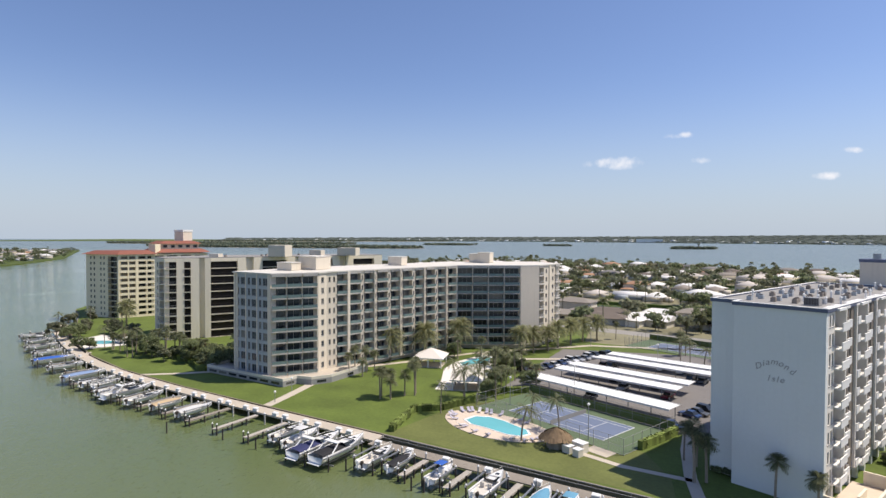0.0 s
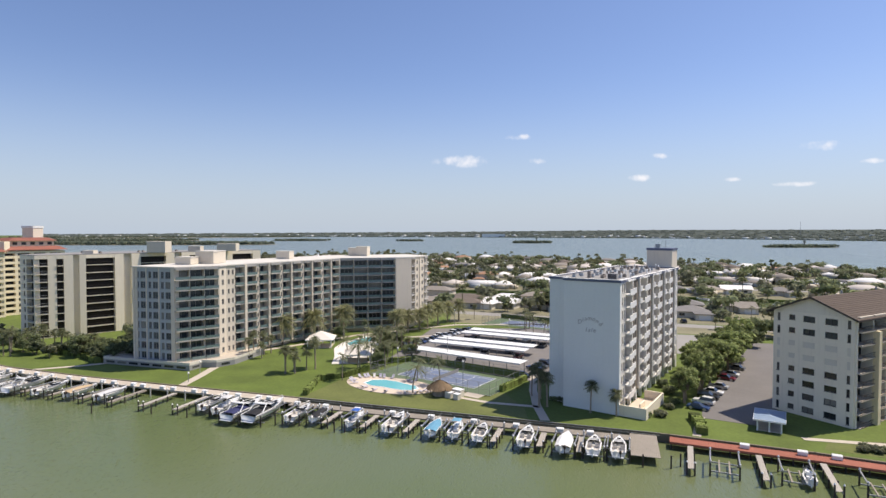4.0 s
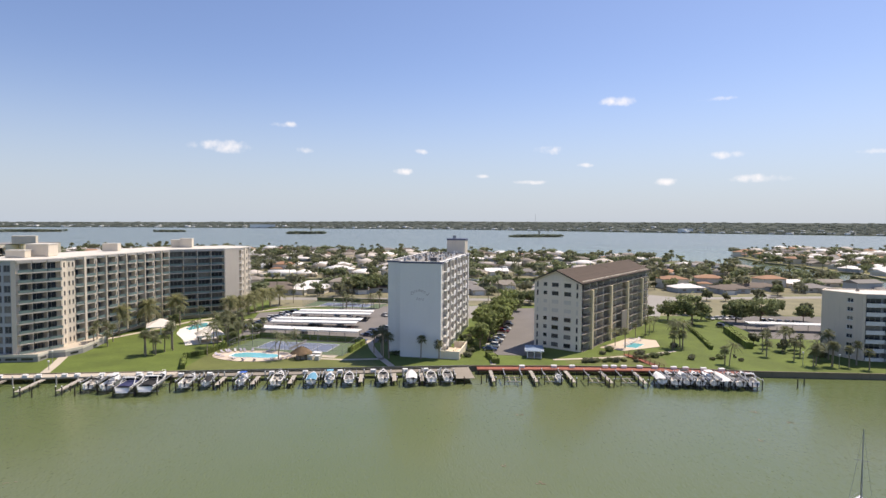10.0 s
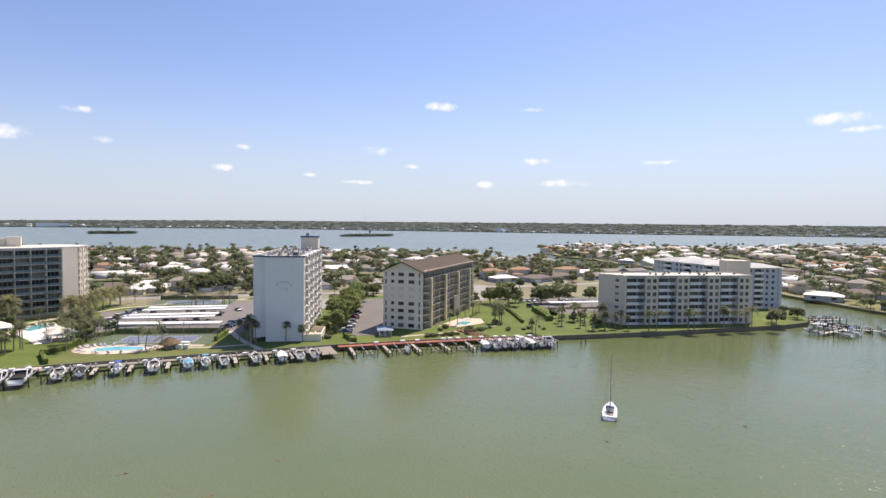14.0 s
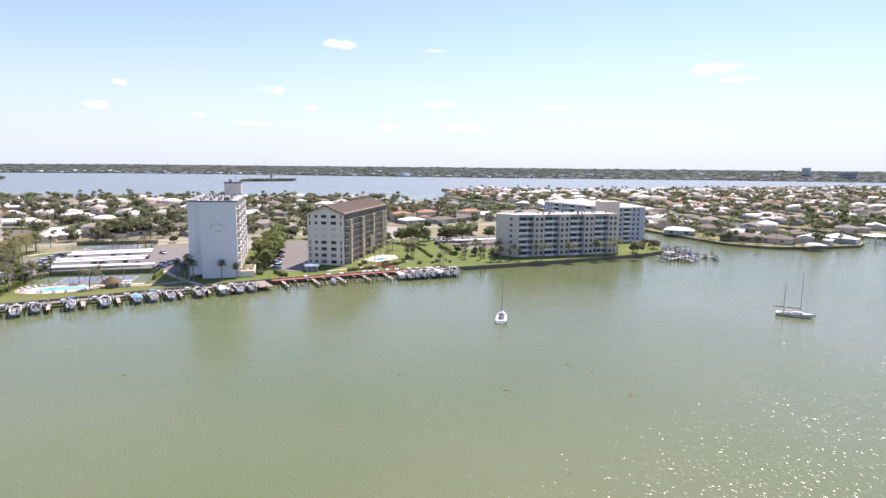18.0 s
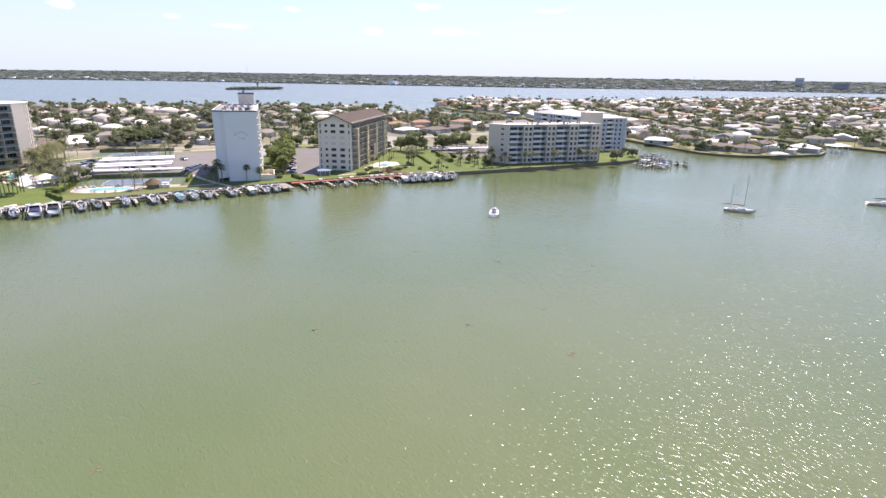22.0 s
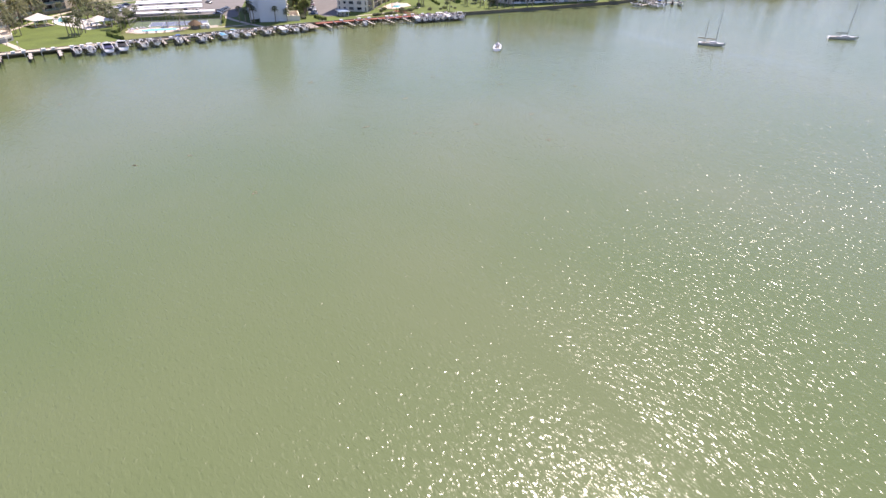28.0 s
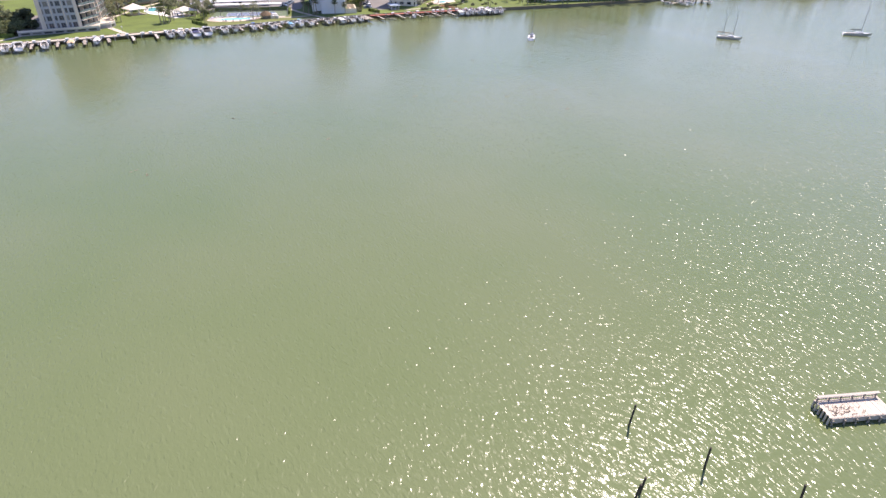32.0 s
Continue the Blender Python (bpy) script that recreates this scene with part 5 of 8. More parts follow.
def palm_proto(seed, height, kind, label, group):
    """A palm: ringed leaning trunk, drooping fronds with side leaflets."""
    r = random.Random(seed)
    t = thing("palm_tree", 0, 0, -60, 0, label, "palm tree", group)
    bm = bmesh.new()
    lean = Vector((r.uniform(-0.6, 0.6), r.uniform(-0.6, 0.6), 0)) * (1.6 if kind == "coconut" else 0.5)
    rad = {"cabbage": 0.19, "date": 0.30, "coconut": 0.15}[kind]
    prev, pr = Vector((0, 0, -0.2)), rad * 1.4
    steps = 7
    for i in range(1, steps + 1):
        k = i / steps
        p = Vector((lean.x * k * k, lean.y * k * k, height * k))
        limb(bm, prev, p, pr, rad * (1.0 - 0.15 * k), 7)
        prev, pr = p, rad * (1.12 - 0.15 * k)
    part("trunk", bm, M_PALMBARK, t)
    head = prev
    bm = bmesh.new()
    count, flen, drop, wide = {"cabbage": (54, 1.9, 0.9, 0.66), "date": (110, 4.6, 1.25, 0.62), "coconut": (26, 3.1, 1.5, 0.5)}[kind]
    for i in range(count):
        a = 2.399 * i + r.uniform(-0.2, 0.2)
        el = math.radians(r.uniform(-38, 72)) if kind != "coconut" else math.radians(r.uniform(-15, 65))
        d = Vector((math.cos(a) * math.cos(el), math.sin(a) * math.cos(el), math.sin(el)))
        side = Vector((-math.sin(a), math.cos(a), 0))
        pts = []
        for j in range(5):
            k = j / 4
            pts.append(head + d * flen * k * r.uniform(0.97, 1.03) + Vector((0, 0, -drop * flen * 0.36 * k * k)))
        ws = [0.10, 0.8, 1.0, 0.75, 0.06] if kind != "cabbage" else [0.06, 0.25, 1.0, 0.95, 0.25]
        for s in (-1, 1):
            for j in range(4):
                w0, w1 = ws[j] * wide, ws[j + 1] * wide
                sag = Vector((0, 0, -0.38))
                # leaflets in two separate blades for each stretch of the rib
                for u0, u1 in ((0.02, 0.42), (0.55, 0.95)):
                    q0, q1 = pts[j].lerp(pts[j + 1], u0), pts[j].lerp(pts[j + 1], u1)
                    ww = w0 + (w1 - w0) * (u0 + u1) / 2
                    tip = (q0 + q1) / 2 + side * s * ww + sag * ww + (pts[j + 1] - pts[j]) * 0.5
                    bm.faces.new([bm.verts.new(v) for v in (q0, q1, tip)])
    part("fronds", bm, M_FRONDGOLD if kind == "date" else M_FROND, t)
    if kind != "coconut":
        bm = bmesh.new()
        for i in range(16):
            a = r.uniform(0, 6.28)
            q = head + Vector((0, 0, -0.25))
            tip = q + Vector((math.cos(a) * 0.55, math.sin(a) * 0.55, -r.uniform(0.5, 1.2)))
            sd = Vector((-math.sin(a), math.cos(a), 0)) * 0.16
            bm.faces.new([bm.verts.new(v) for v in (q - sd, q + sd, tip)])
        part("dry_skirt", bm, M_THATCH, t, "hanging dry brown fronds")
    return t


OAKS = [tree_proto(11 + i, h, s, M_LEAF, "spreading green broadleaf tree with an uneven crown", "broadleaf trees", 40, 70, 0.33) for i, (h, s) in enumerate(((8.5, 5.2), (7.2, 4.4), (9.5, 5.8)))]
ROWOAKS = [tree_proto(21 + i, h, s, M_LIME, "upright yellow-green oak in a row along the drive", "oaks along the drive", 36, 64, 0.31) for i, (h, s) in enumerate(((9.6, 3.5), (8.8, 3.8), (10.4, 4.0)))]
DARKS = [tree_proto(31 + i, h, s, M_LEAFDARK, "dense dark green tree with a rounded uneven crown", "dark trees", 32, 54, 0.4) for i, (h, s) in enumerate(((8.0, 4.6), (6.0, 3.6)))]
OLIVES = [tree_proto(51 + i, h, s, M_OLIVE, "dusty olive-green tree with a loose crown", "olive-green trees", 18, 52, 0.44) for i, (h, s) in enumerate(((6.5, 3.8), (5.0, 3.0)))]
SHRUBS = [shrub_proto(71 + i, h, s, m, "low rounded garden shrub with dense leaves") for i, (h, s, m) in enumerate(((2.0, 1.4, M_LEAFDARK), (1.5, 1.3, M_OLIVE), (1.7, 1.5, M_LEAF)))]
PINE = tree_proto(91, 17, 3.2, M_LEAFDARK, "tall narrow dark pine above the houses", "tall pines", 12, 60, 0.5)
CABBAGE = [palm_proto(101 + i, h, "cabbage", "slim cabbage palm with a round fan crown", "cabbage palms") for i, h in enumerate((5.2, 6.4, 7.6))]
DATES = [palm_proto(121 + i, h, "date", "tall date palm with a full golden-green crown", "date palms") for i, h in enumerate((6.8, 8.0))]
COCOS = [palm_proto(141 + i, h, "coconut", "leaning coconut palm with long drooping fronds", "coconut palms") for i, h in enumerate((6.5, 8.0))]
PROTOS = OAKS + ROWOAKS + DARKS + OLIVES + SHRUBS + [PINE] + CABBAGE + DATES + COCOS
rv = random.Random(77)


def plant(proto, x, y, s=1.0, z=None):
    o = copy_thing(rv.choice(proto) if isinstance(proto, list) else proto, pose(x, y, LAND if z is None else z, 0, 0, rv.uniform(0, 360)))
    o.scale = (s * rv.uniform(0.92, 1.08), s * rv.uniform(0.92, 1.08), s * rv.uniform(0.9, 1.1))
    return o


# date palms along the V-shaped condominium
for x, y, s in ((-103.5, 181, 1.1), (-97.5, 191.5, 1.12), (-92, 203, 1.12), (-74, 210, 1.0), (-72, 216, 1.05), (-69.3, 221.5, 1.0), (-68.2, 228, 1.05), (-66.5, 236, 1.0), (-64.8, 244, 1.0), (-61.5, 250, 1.0)):
    plant(DATES, x, y, s * rv.uniform(0.95, 1.05))
for x, y in ((-101.5, 160), (-102, 163), (-100.5, 166), (-98.5, 162), (-100, 169)):
    plant(CABBAGE, x, y, 0.85)
# palms on the lawn and round the pools
for x, y in ((-81.5, 148), (-79.2, 149), (-80.4, 150.6), (-78.2, 153.2), (-76.4, 154.8), (-77.4, 156.6), (-82.8, 150.2)):
    plant(CABBAGE, x, y, 0.95)
for x, y in ((-63.9, 146.5), (-63.7, 156.5), (-61, 157.5), (-66, 160), (-70.5, 176), (-66.6, 177.4), (-62, 180), (-59, 168), (-73, 168), (-68, 171)):
    plant(COCOS, x, y, rv.uniform(0.8, 1.0))
plant(COCOS, -42.6, 140.6, 1.05)
for x, y, s in ((-38.5, 149.2, 0.9), (-31, 236, 0.9), (-29.5, 238, 0.8), (-17, 236, 1.0), (-14.5, 237.5, 1.0), (-12.8, 138.6, 1.1), (-11.2, 139.6, 1.0)):
    plant(CABBAGE[1:] + COCOS[:1], x, y, s)
plant(COCOS, -45.5, 152.0, 0.8)
for x, y in ((-26, 224), (-29, 226), (-22, 222), (-18, 228)):
    plant(COCOS, x, y, 0.9)
for x, y in ((-64, 173), (-66, 168), (-68, 184), (-62.5, 186), (-72, 192), (-66, 190), (-56, 176), (-61, 164), (-70, 181), (-84, 200), (-90, 196), (-78, 199)):
    plant(OAKS[1:2] + SHRUBS[2:], x, y, rv.uniform(0.45, 0.7))
    plant(CABBAGE, x + 2.2, y - 1.6, rv.uniform(0.8, 1.0))
# beside the white tower
for x, y, s in ((-15.6, 147, 0.85), (-13.4, 145.4, 0.9), (-2.0, 138.2, 0.85), (3.2, 137.4, 0.85), (24, 176, 0.9)):
    plant(CABBAGE[:2], x, y, s)
for i in range(13):
    k = i / 12
    plant(ROWOAKS, 17.0 + 22.6 * k + rv.uniform(-0.8, 0.8), 150.5 + 57 * k + rv.uniform(-1.5, 1.5), rv.uniform(0.8, 0.95) + 0.35 * k)
    if k > 0.4:
        plant(ROWOAKS, 12.0 + 23 * k + rv.uniform(-1, 1), 153 + 57 * k + rv.uniform(-1.5, 1.5), rv.uniform(0.75, 0.9))
for x, y in ((38, 216), (46, 224), (50, 238), (42, 232), (58, 244), (30, 210), (66, 236), (74, 244)):
    plant(OAKS + DARKS, x, y, rv.uniform(0.8, 1.0))
for i in range(14):
    plant(SHRUBS, -10.5 + i * 1.05, 145.2 - i * 0.42, 0.75)
for x, y in ((15, 158), (14, 164), (17, 168), (19, 178), (9, 139.4), (12, 140), (14, 146), (15.5, 150.5)):
    plant(SHRUBS, x, y, rv.uniform(0.7, 1.1))
# between the far blocks
for x, y, s in ((-142, 152, 1.0), (-139, 147, 0.95), (-145, 158, 1.05), (-136, 152, 0.9), (-149, 150, 0.8), (-141, 162, 1.0), (-134, 160, 0.9), (-144, 150, 1.1), (-138, 156, 1.0), (-147, 163, 1.0), (-152, 155, 0.9)):
    plant(OAKS[:2], x, y, s * 0.75)
for i in range(13):
    plant(CABBAGE[:2] + [COCOS[0]], -186 + i * 2.9, 155.5 - i * 0.25 + rv.uniform(-1.5, 1.5), rv.uniform(0.75, 0.95))
for x, y in ((-226, 152), (-231, 156), (-238, 160), (-247, 166), (-252, 160), (-243, 152), (-233, 147), (-258, 172), (-265, 168), (-222, 162), (-214, 161), (-205, 160)):
    plant(OLIVES + COCOS, x, y, rv.uniform(0.7, 0.95))
plant(DATES, -231, 172, 1.1)
plant(CABBAGE, -238, 174, 1.0)
for x, y in ((-168, 146), (-160, 144), (-175, 147), (-152, 147)):
    plant(DARKS[1:] + OLIVES, x, y, 0.8)
for i in range(9):
    plant(OAKS + DARKS, -181 + i * 3.6 + rv.uniform(-1, 1), 147.5 + rv.uniform(-1.5, 4), rv.uniform(0.5, 0.75))
for i in range(8):
    plant(CABBAGE + COCOS, -196 + i * 3.4 + rv.uniform(-1.5, 1.5), 143.5 + rv.uniform(-2, 3), rv.uniform(0.8, 1.0))
for x, y in ((-222, 146), (-225, 151), (-219, 160), (-230, 149), (-236, 155), (-201, 139.5), (-197, 141), (-146, 147), (-150, 151), (-143, 145)):
    plant(OAKS[1:] + DARKS, x, y, rv.uniform(0.5, 0.7))
for x, y, s in ((-141, 160, 1.2), (-136, 170, 1.2), (-146, 178, 1.2), (-133, 150, 0.9), (-148, 168, 1.2)):
    plant(DARKS + OAKS[2:], x, y, s)
# round the tan block, its pool and lawn
for x, y, s in ((61.4, 150.4, 0.85), (63.4, 147.4, 0.8), (79, 166, 0.8), (82, 169, 0.75), (86, 174, 0.85), (74, 163, 0.7)):
    plant([COCOS[0], CABBAGE[1]], x, y, s)
for x, y in ((79.2, 146.2), (81, 144.6), (77.6, 144.4), (83, 125.4)):
    plant(CABBAGE[:2], x, y, 0.9)
for x, y in ((44, 130.2), (46.4, 130.5), (50, 130.6), (53, 130.2), (56, 130.8), (59, 130), (70, 137), (72.5, 138), (68, 138), (76.5, 131.4), (82.5, 130.6), (86, 132), (80, 148), (66, 141), (63.5, 137.5), (61, 133), (53, 140), (57, 144), (73, 170), (90, 128.5), (78.6, 134.5), (45, 132), (48, 131.2), (51.6, 131.8), (55, 132), (64, 134.5), (67, 135)):
    plant(SHRUBS[1:], x, y, rv.uniform(0.6, 1.1))
for x, y, s in ((118, 198, 0.8), (98, 200, 0.7), (148, 206, 0.8), (152, 216, 0.9), (122, 208, 0.8), (160, 210, 0.8), (172, 206, 0.9)):
    plant(OAKS + OLIVES[:1], x + rv.uniform(-3, 3), y + rv.uniform(-3, 3), s * rv.uniform(0.8, 1.1))
for x, y, s in ((109, 188, 1.25), (128, 189, 1.25), (137, 187, 1.15), (103, 196, 0.9), (158, 190, 0.9), (168, 184, 0.9)):
    plant(OAKS, x, y, s)
for x, y, s in ((83.3, 148.6, 1.1), (81.8, 147.6, 1.25), (83.3, 123.7, 1.0), (117, 128.2, 1.0), (110.8, 139.3, 1.0), (113, 141, 1.1), (119.2, 134, 1.0), (120, 121.6, 0.95), (108, 122, 1.0), (112, 121, 1.0)):
    plant(CABBAGE + COCOS[:1], x, y, s)
# along the shore block
for x, y in ((106.3, 120.9), (111.5, 120.2), (115.8, 119.4), (119.0, 116.2), (104, 139), (101, 133), (106, 128), (111, 132), (115, 137), (119, 147), (109, 144), (113, 150)):
    plant(CABBAGE[:2], x, y, 0.85)
for x, y in ((116, 141), (110, 138), (118, 133), (112.5, 126), (108, 149)):
    plant(OLIVES, x, y, 0.75)
for k in (0.12, 0.17, 0.39, 0.43, 0.64, 0.68, 0.8, 0.84, 0.98):
    plant([COCOS[0], CABBAGE[1]], 120 + 58 * k - 0.9, 117.5 - 13.8 * k - 2.6, 1.15)
for x, y, s in ((185, 106, 1.0), (188, 110, 0.6), (206, 112, 0.8), (210, 116, 0.7), (214, 124, 0.6)):
    plant(OLIVES[:1] + DARKS[:1] + CABBAGE[2:], x, y, s)


def hedge(line, w, h, label):
    """A clipped hedge: a leafy, slightly uneven box along a line."""
    r = random.Random(int(abs(line[0][0]) * 10))
    bm = bmesh.new()
    for (xa, ya), (xb, yb) in zip(line, line[1:]):
        a, b = Vector((xa, ya, LAND)), Vector((xb, yb, LAND))
        n = max(2, int((b - a).length / 0.7))
        d = (b - a).normalized()
        s = Vector((-d.y, d.x, 0))
        for i in range(n):
            c = a.lerp(b, (i + 0.5) / n)
            quad_box(bm, -0.4, 0.4, -w / 2 + 0.1, w / 2 - 0.1, 0, h - 0.15 + r.uniform(-0.06, 0.06), Matrix.Translation(c) @ pose(0, 0, 0, 0, 0, math.degrees(math.atan2(d.y, d.x))))
            for _ in range(16):
                p = c + d * r.uniform(-0.45, 0.45) + s * r.uniform(-w / 2, w / 2) + Vector((0, 0, h * r.uniform(0.25, 1.0)))
                leaf_cards(bm, r, p, 0.12, 1, 0.22)
    solid("hedge", bm, M_HEDGE, label, "hedge")


hedge([(-65.8, 131.6), (-67.6, 138), (-69.5, 144.5), (-64.9, 148.8), (-62, 158), (-60.5, 166)], 1.3, 1.5, "clipped green hedge between lawn and pool garden")
hedge([(-60, 167.5), (-54.5, 171.6)], 1.4, 1.6, "clipped green hedge at the carport end")
hedge([(-23, 148), (-20.5, 155), (-19, 160)], 1.2, 1.7, "tall clipped hedge beside the tennis court")
hedge([(112.6, 171), (103, 143.8)], 2.4, 2.2, "long clipped green hedge on the lawn")
hedge([(104, 185), (97, 163), (90, 143.4)], 1.0, 1.2, "low dark hedge along the lawn edge")
hedge([(18.6, 131), (18.8, 136), (18.2, 140.6)], 2.2, 1.5, "clipped hedge beside the concrete steps")
hedge([(-168, 150), (-150, 147), (-140, 142.6)], 2.0, 1.6, "clipped hedge along the lawn of the far block")


# ---- docks, lifts and boats ----
def pile(bm, x, y, z0, z1, r=0.14, lean=(0, 0)):
    limb(bm, Vector((x, y, z0)), Vector((x + lean[0], y + lean[1], z1)), r, r * 0.92, 7)
    vs = [bm.verts.new((x + lean[0] + r * 0.92 * math.cos(2 * math.pi * i / 7), y + lean[1] + r * 0.92 * math.sin(2 * math.pi * i / 7), z1)) for i in range(7)]
    bm.faces.new(vs)


def pile_mesh(h, mat, r=0.15, capped=False):
    def make():
        bm = bmesh.new()
        pile(bm, 0, 0, -1.2, h, r)
        n = len(bm.faces)
        if capped:
            geo = bmesh.ops.create_cone(bm, cap_ends=True, segments=8, radius1=r * 1.3, radius2=0.04, depth=0.28)
            bmesh.ops.translate(bm, verts=geo["verts"], vec=(0, 0, h + 0.13))
        me = finish("pile", bm, [mat, M_TRIM])
        for q in me.polygons[n:]:
            q.material_index = 1
        return me
    return shared(("pile", h, mat.name, r, capped), make)


def cap_mesh(r=0.19):
    def make():
        bm = bmesh.new()
        bmesh.ops.create_cone(bm, cap_ends=True, segments=8, radius1=r, radius2=0.04, depth=0.28)
        return finish("pile_cap", bm, M_TRIM)
    return shared(("cap", r), make)


def finger(x, y, rz, length, width=1.1, mat=None, z=1.25, label="weathered wooden finger pier on dark piles"):
    t = thing("finger_pier", x, y, 0, rz, label, "pier", "finger piers")
    bm = bmesh.new()
    n = int(length / 0.3)
    for i in range(n):
        quad_box(bm, -width / 2, width / 2, -length * (i + 1) / n + 0.012, -length * i / n - 0.012, z - 0.06, z)
    tagged(part("deck_planking", bm, mat or M_WOODPALE, t), kind="stuff")
    bm = bmesh.new()
    for s in (-1, 1):
        quad_box(bm, s * width * 0.42 - 0.06, s * width * 0.42 + 0.06, -length, 0, z - 0.28, z - 0.065)
    part("stringer", bm, M_WOOD, t)
    for k, h in ((0.33, z + 0.1), (0.66, z + 0.1), (1.0, z + 0.9)):
        for s in (-1, 1):
            o = part("post", pile_mesh(round(h, 2), M_PILE, capped=k == 1.0), None, t)
            o.location = (s * (width / 2 + 0.12), -length * k + 0.3, 0)
    return t


def hull_bm(L, B, H, flare=0.9):
    bm = bmesh.new()
    rings = []
    N = 9
    for i in range(N):
        s = i / (N - 1)
        half = B / 2 * (1 - max(0.0, (s - 0.42) / 0.58) ** 2.1) * (0.94 + 0.06 * min(1, s / 0.3))
        half = max(half, 0.02)
        sheer = H * (0.86 + 0.30 * s * s)
        keel = H * 0.55 * max(0.0, (s - 0.6) / 0.4) ** 2
        chine = keel + (sheer - keel) * 0.38
        y = -L / 2 + L * s
        row = [(-half, y, sheer), (-half * flare, y, chine), (0, y, keel), (half * flare, y, chine), (half, y, sheer)]
        rings.append([bm.verts.new(p) for p in row])
    for a, b in zip(rings, rings[1:]):
        for j in range(4):
            bm.faces.new((a[j], a[j + 1], b[j + 1], b[j]))
    bm.faces.new(rings[0])
    return bm, N


def deck_bm(L, B, H, y0, y1, drop=0.0, inset_by=0.06):
    """A deck between two stations, following the sheer."""
    bm = bmesh.new()
    prev = None
    for i in range(7):
        s = y0 + (y1 - y0) * i / 6
        half = max(0.02, B / 2 * (1 - max(0.0, (s - 0.42) / 0.58) ** 2.1) - inset_by)
        z = H * (0.86 + 0.30 * s * s) - drop
        y = -L / 2 + L * s
        row = [bm.verts.new((-half, y, z)), bm.verts.new((0, y, z + 0.06 * (drop == 0))), bm.verts.new((half, y, z))]
        if prev:
            for j in range(2):
                bm.faces.new((prev[j], prev[j + 1], row[j + 1], row[j]))
        prev = row
    return bm


COVERS = {}


def canvas(color):
    if color not in COVERS:
        COVERS[color] = material("boat_canvas", color, 0.8, 0.12, 2.0)
    return COVERS[color]


M_SEAT = material("boat_upholstery", (0.62, 0.57, 0.5), 0.7, 0.1)
M_SOLE = material("cockpit_floor", (0.55, 0.52, 0.47), 0.8, 0.15)


def motorboat(x, y, rz, L, B, style, color=None, z=0.75, label="white motorboat on a lift"):
    t = thing("motorboat", x, y, z, rz, label, "motorboat", "boats in the slips")
    H = 0.32 * B + 0.45
    bm, _ = hull_bm(L, B, H)
    part("hull", bm, M_GEL, t, "white gelcoat hull", True)
    part("foredeck", deck_bm(L, B, H, 0.56, 1.0), M_GEL, t, "white foredeck")
    part("cockpit_sole", deck_bm(L, B, H, 0.02, 0.57, 0.5, 0.12), M_SOLE, t, "grey-tan cockpit floor")
    for s in (-1, 1):
        bm = bmesh.new()
        quad_box(bm, s * (B / 2 - 0.1) - 0.11, s * (B / 2 - 0.1) + 0.11, -L * 0.49, L * 0.06, H * 0.84, H * 0.92)
        part("gunwale", bm, M_GEL, t)
    # grey rubbing strake round the hull
    for s in (-1, 1):
        bm = bmesh.new()
        prev = None
        for i in range(9):
            u = i / 8
            half = max(0.02, B / 2 * (1 - max(0.0, (u - 0.42) / 0.58) ** 2.1) * (0.94 + 0.06 * min(1, u / 0.3)))
            c = Vector((s * (half + 0.015), -L / 2 + L * u, H * (0.86 + 0.3 * u * u) - 0.1))
            ring = [bm.verts.new(c + Vector(o)) for o in ((s * 0.05, 0, -0.05), (s * 0.05, 0, 0.05), (-s * 0.03, 0, 0.05), (-s * 0.03, 0, -0.05))]
            if prev:
                for j in range(4):
                    bm.faces.new((prev[j], prev[(j + 1) % 4], ring[(j + 1) % 4], ring[j]))
            prev = ring
        part("rubbing_strake", bm, M_GREYTRIM, t, "grey rubbing strake")
    if style in ("cruiser", "cuddy"):
        for sx in (-1, 1):
            o = part("seat", box_mesh("seat", M_SEAT, (-0.32, 0.32, -0.3, 0.3, 0, 0.45), (-0.32, 0.32, -0.36, -0.26, 0.45, 0.95)), None, t, "tan cockpit seat")
            o.location = (sx * B * 0.22, -L * 0.12, H * 0.42)
        o = part("hatch", box_mesh("hatch", M_CARGLASS, (-0.3, 0.3, -0.3, 0.3, 0, 0.05)), None, t, "smoked deck hatch")
        o.location = (0, L * 0.29, H * 1.06 + 0.03)
        bm = bmesh.new()
        k = 0.42 if style == "cruiser" else 0.34
        pts = [(-B * k, -L * 0.02, H * 1.0), (B * k, -L * 0.02, H * 1.0), (B * k * 0.8, L * 0.2, H * 1.08), (-B * k * 0.8, L * 0.2, H * 1.08)]
        hh = 0.65 if style == "cruiser" else 0.45
        low = [bm.verts.new(p) for p in pts]
        top = [bm.verts.new((p[0] * 0.86, p[1] - 0.25, p[2] + hh - (0.3 if i > 1 else 0))) for i, p in enumerate(pts)]
        for i in range(4):
            bm.faces.new((low[i], low[(i + 1) % 4], top[(i + 1) % 4], top[i]))
        part("windscreen", bm, M_CARGLASS, t, "dark raked windscreen")
        bm = bmesh.new()
        quad_box(bm, -B * 0.36, B * 0.36, -L * 0.5 - 0.55, -L * 0.49, 0.28, 0.38)
        part("swim_platform", bm, M_GEL, t)
    if style == "cruiser":
        bm = bmesh.new()
        for s in (-1, 1):
            limb(bm, Vector((s * B * 0.44, -L * 0.30, H * 0.9)), Vector((s * B * 0.38, -L * 0.16, H * 0.9 + 1.35)), 0.13, 0.1, 6)
        quad_box(bm, -B * 0.4, B * 0.4, -L * 0.20, -L * 0.12, H * 0.9 + 1.28, H * 0.9 + 1.42)
        part("radar_arch", bm, M_GEL, t)
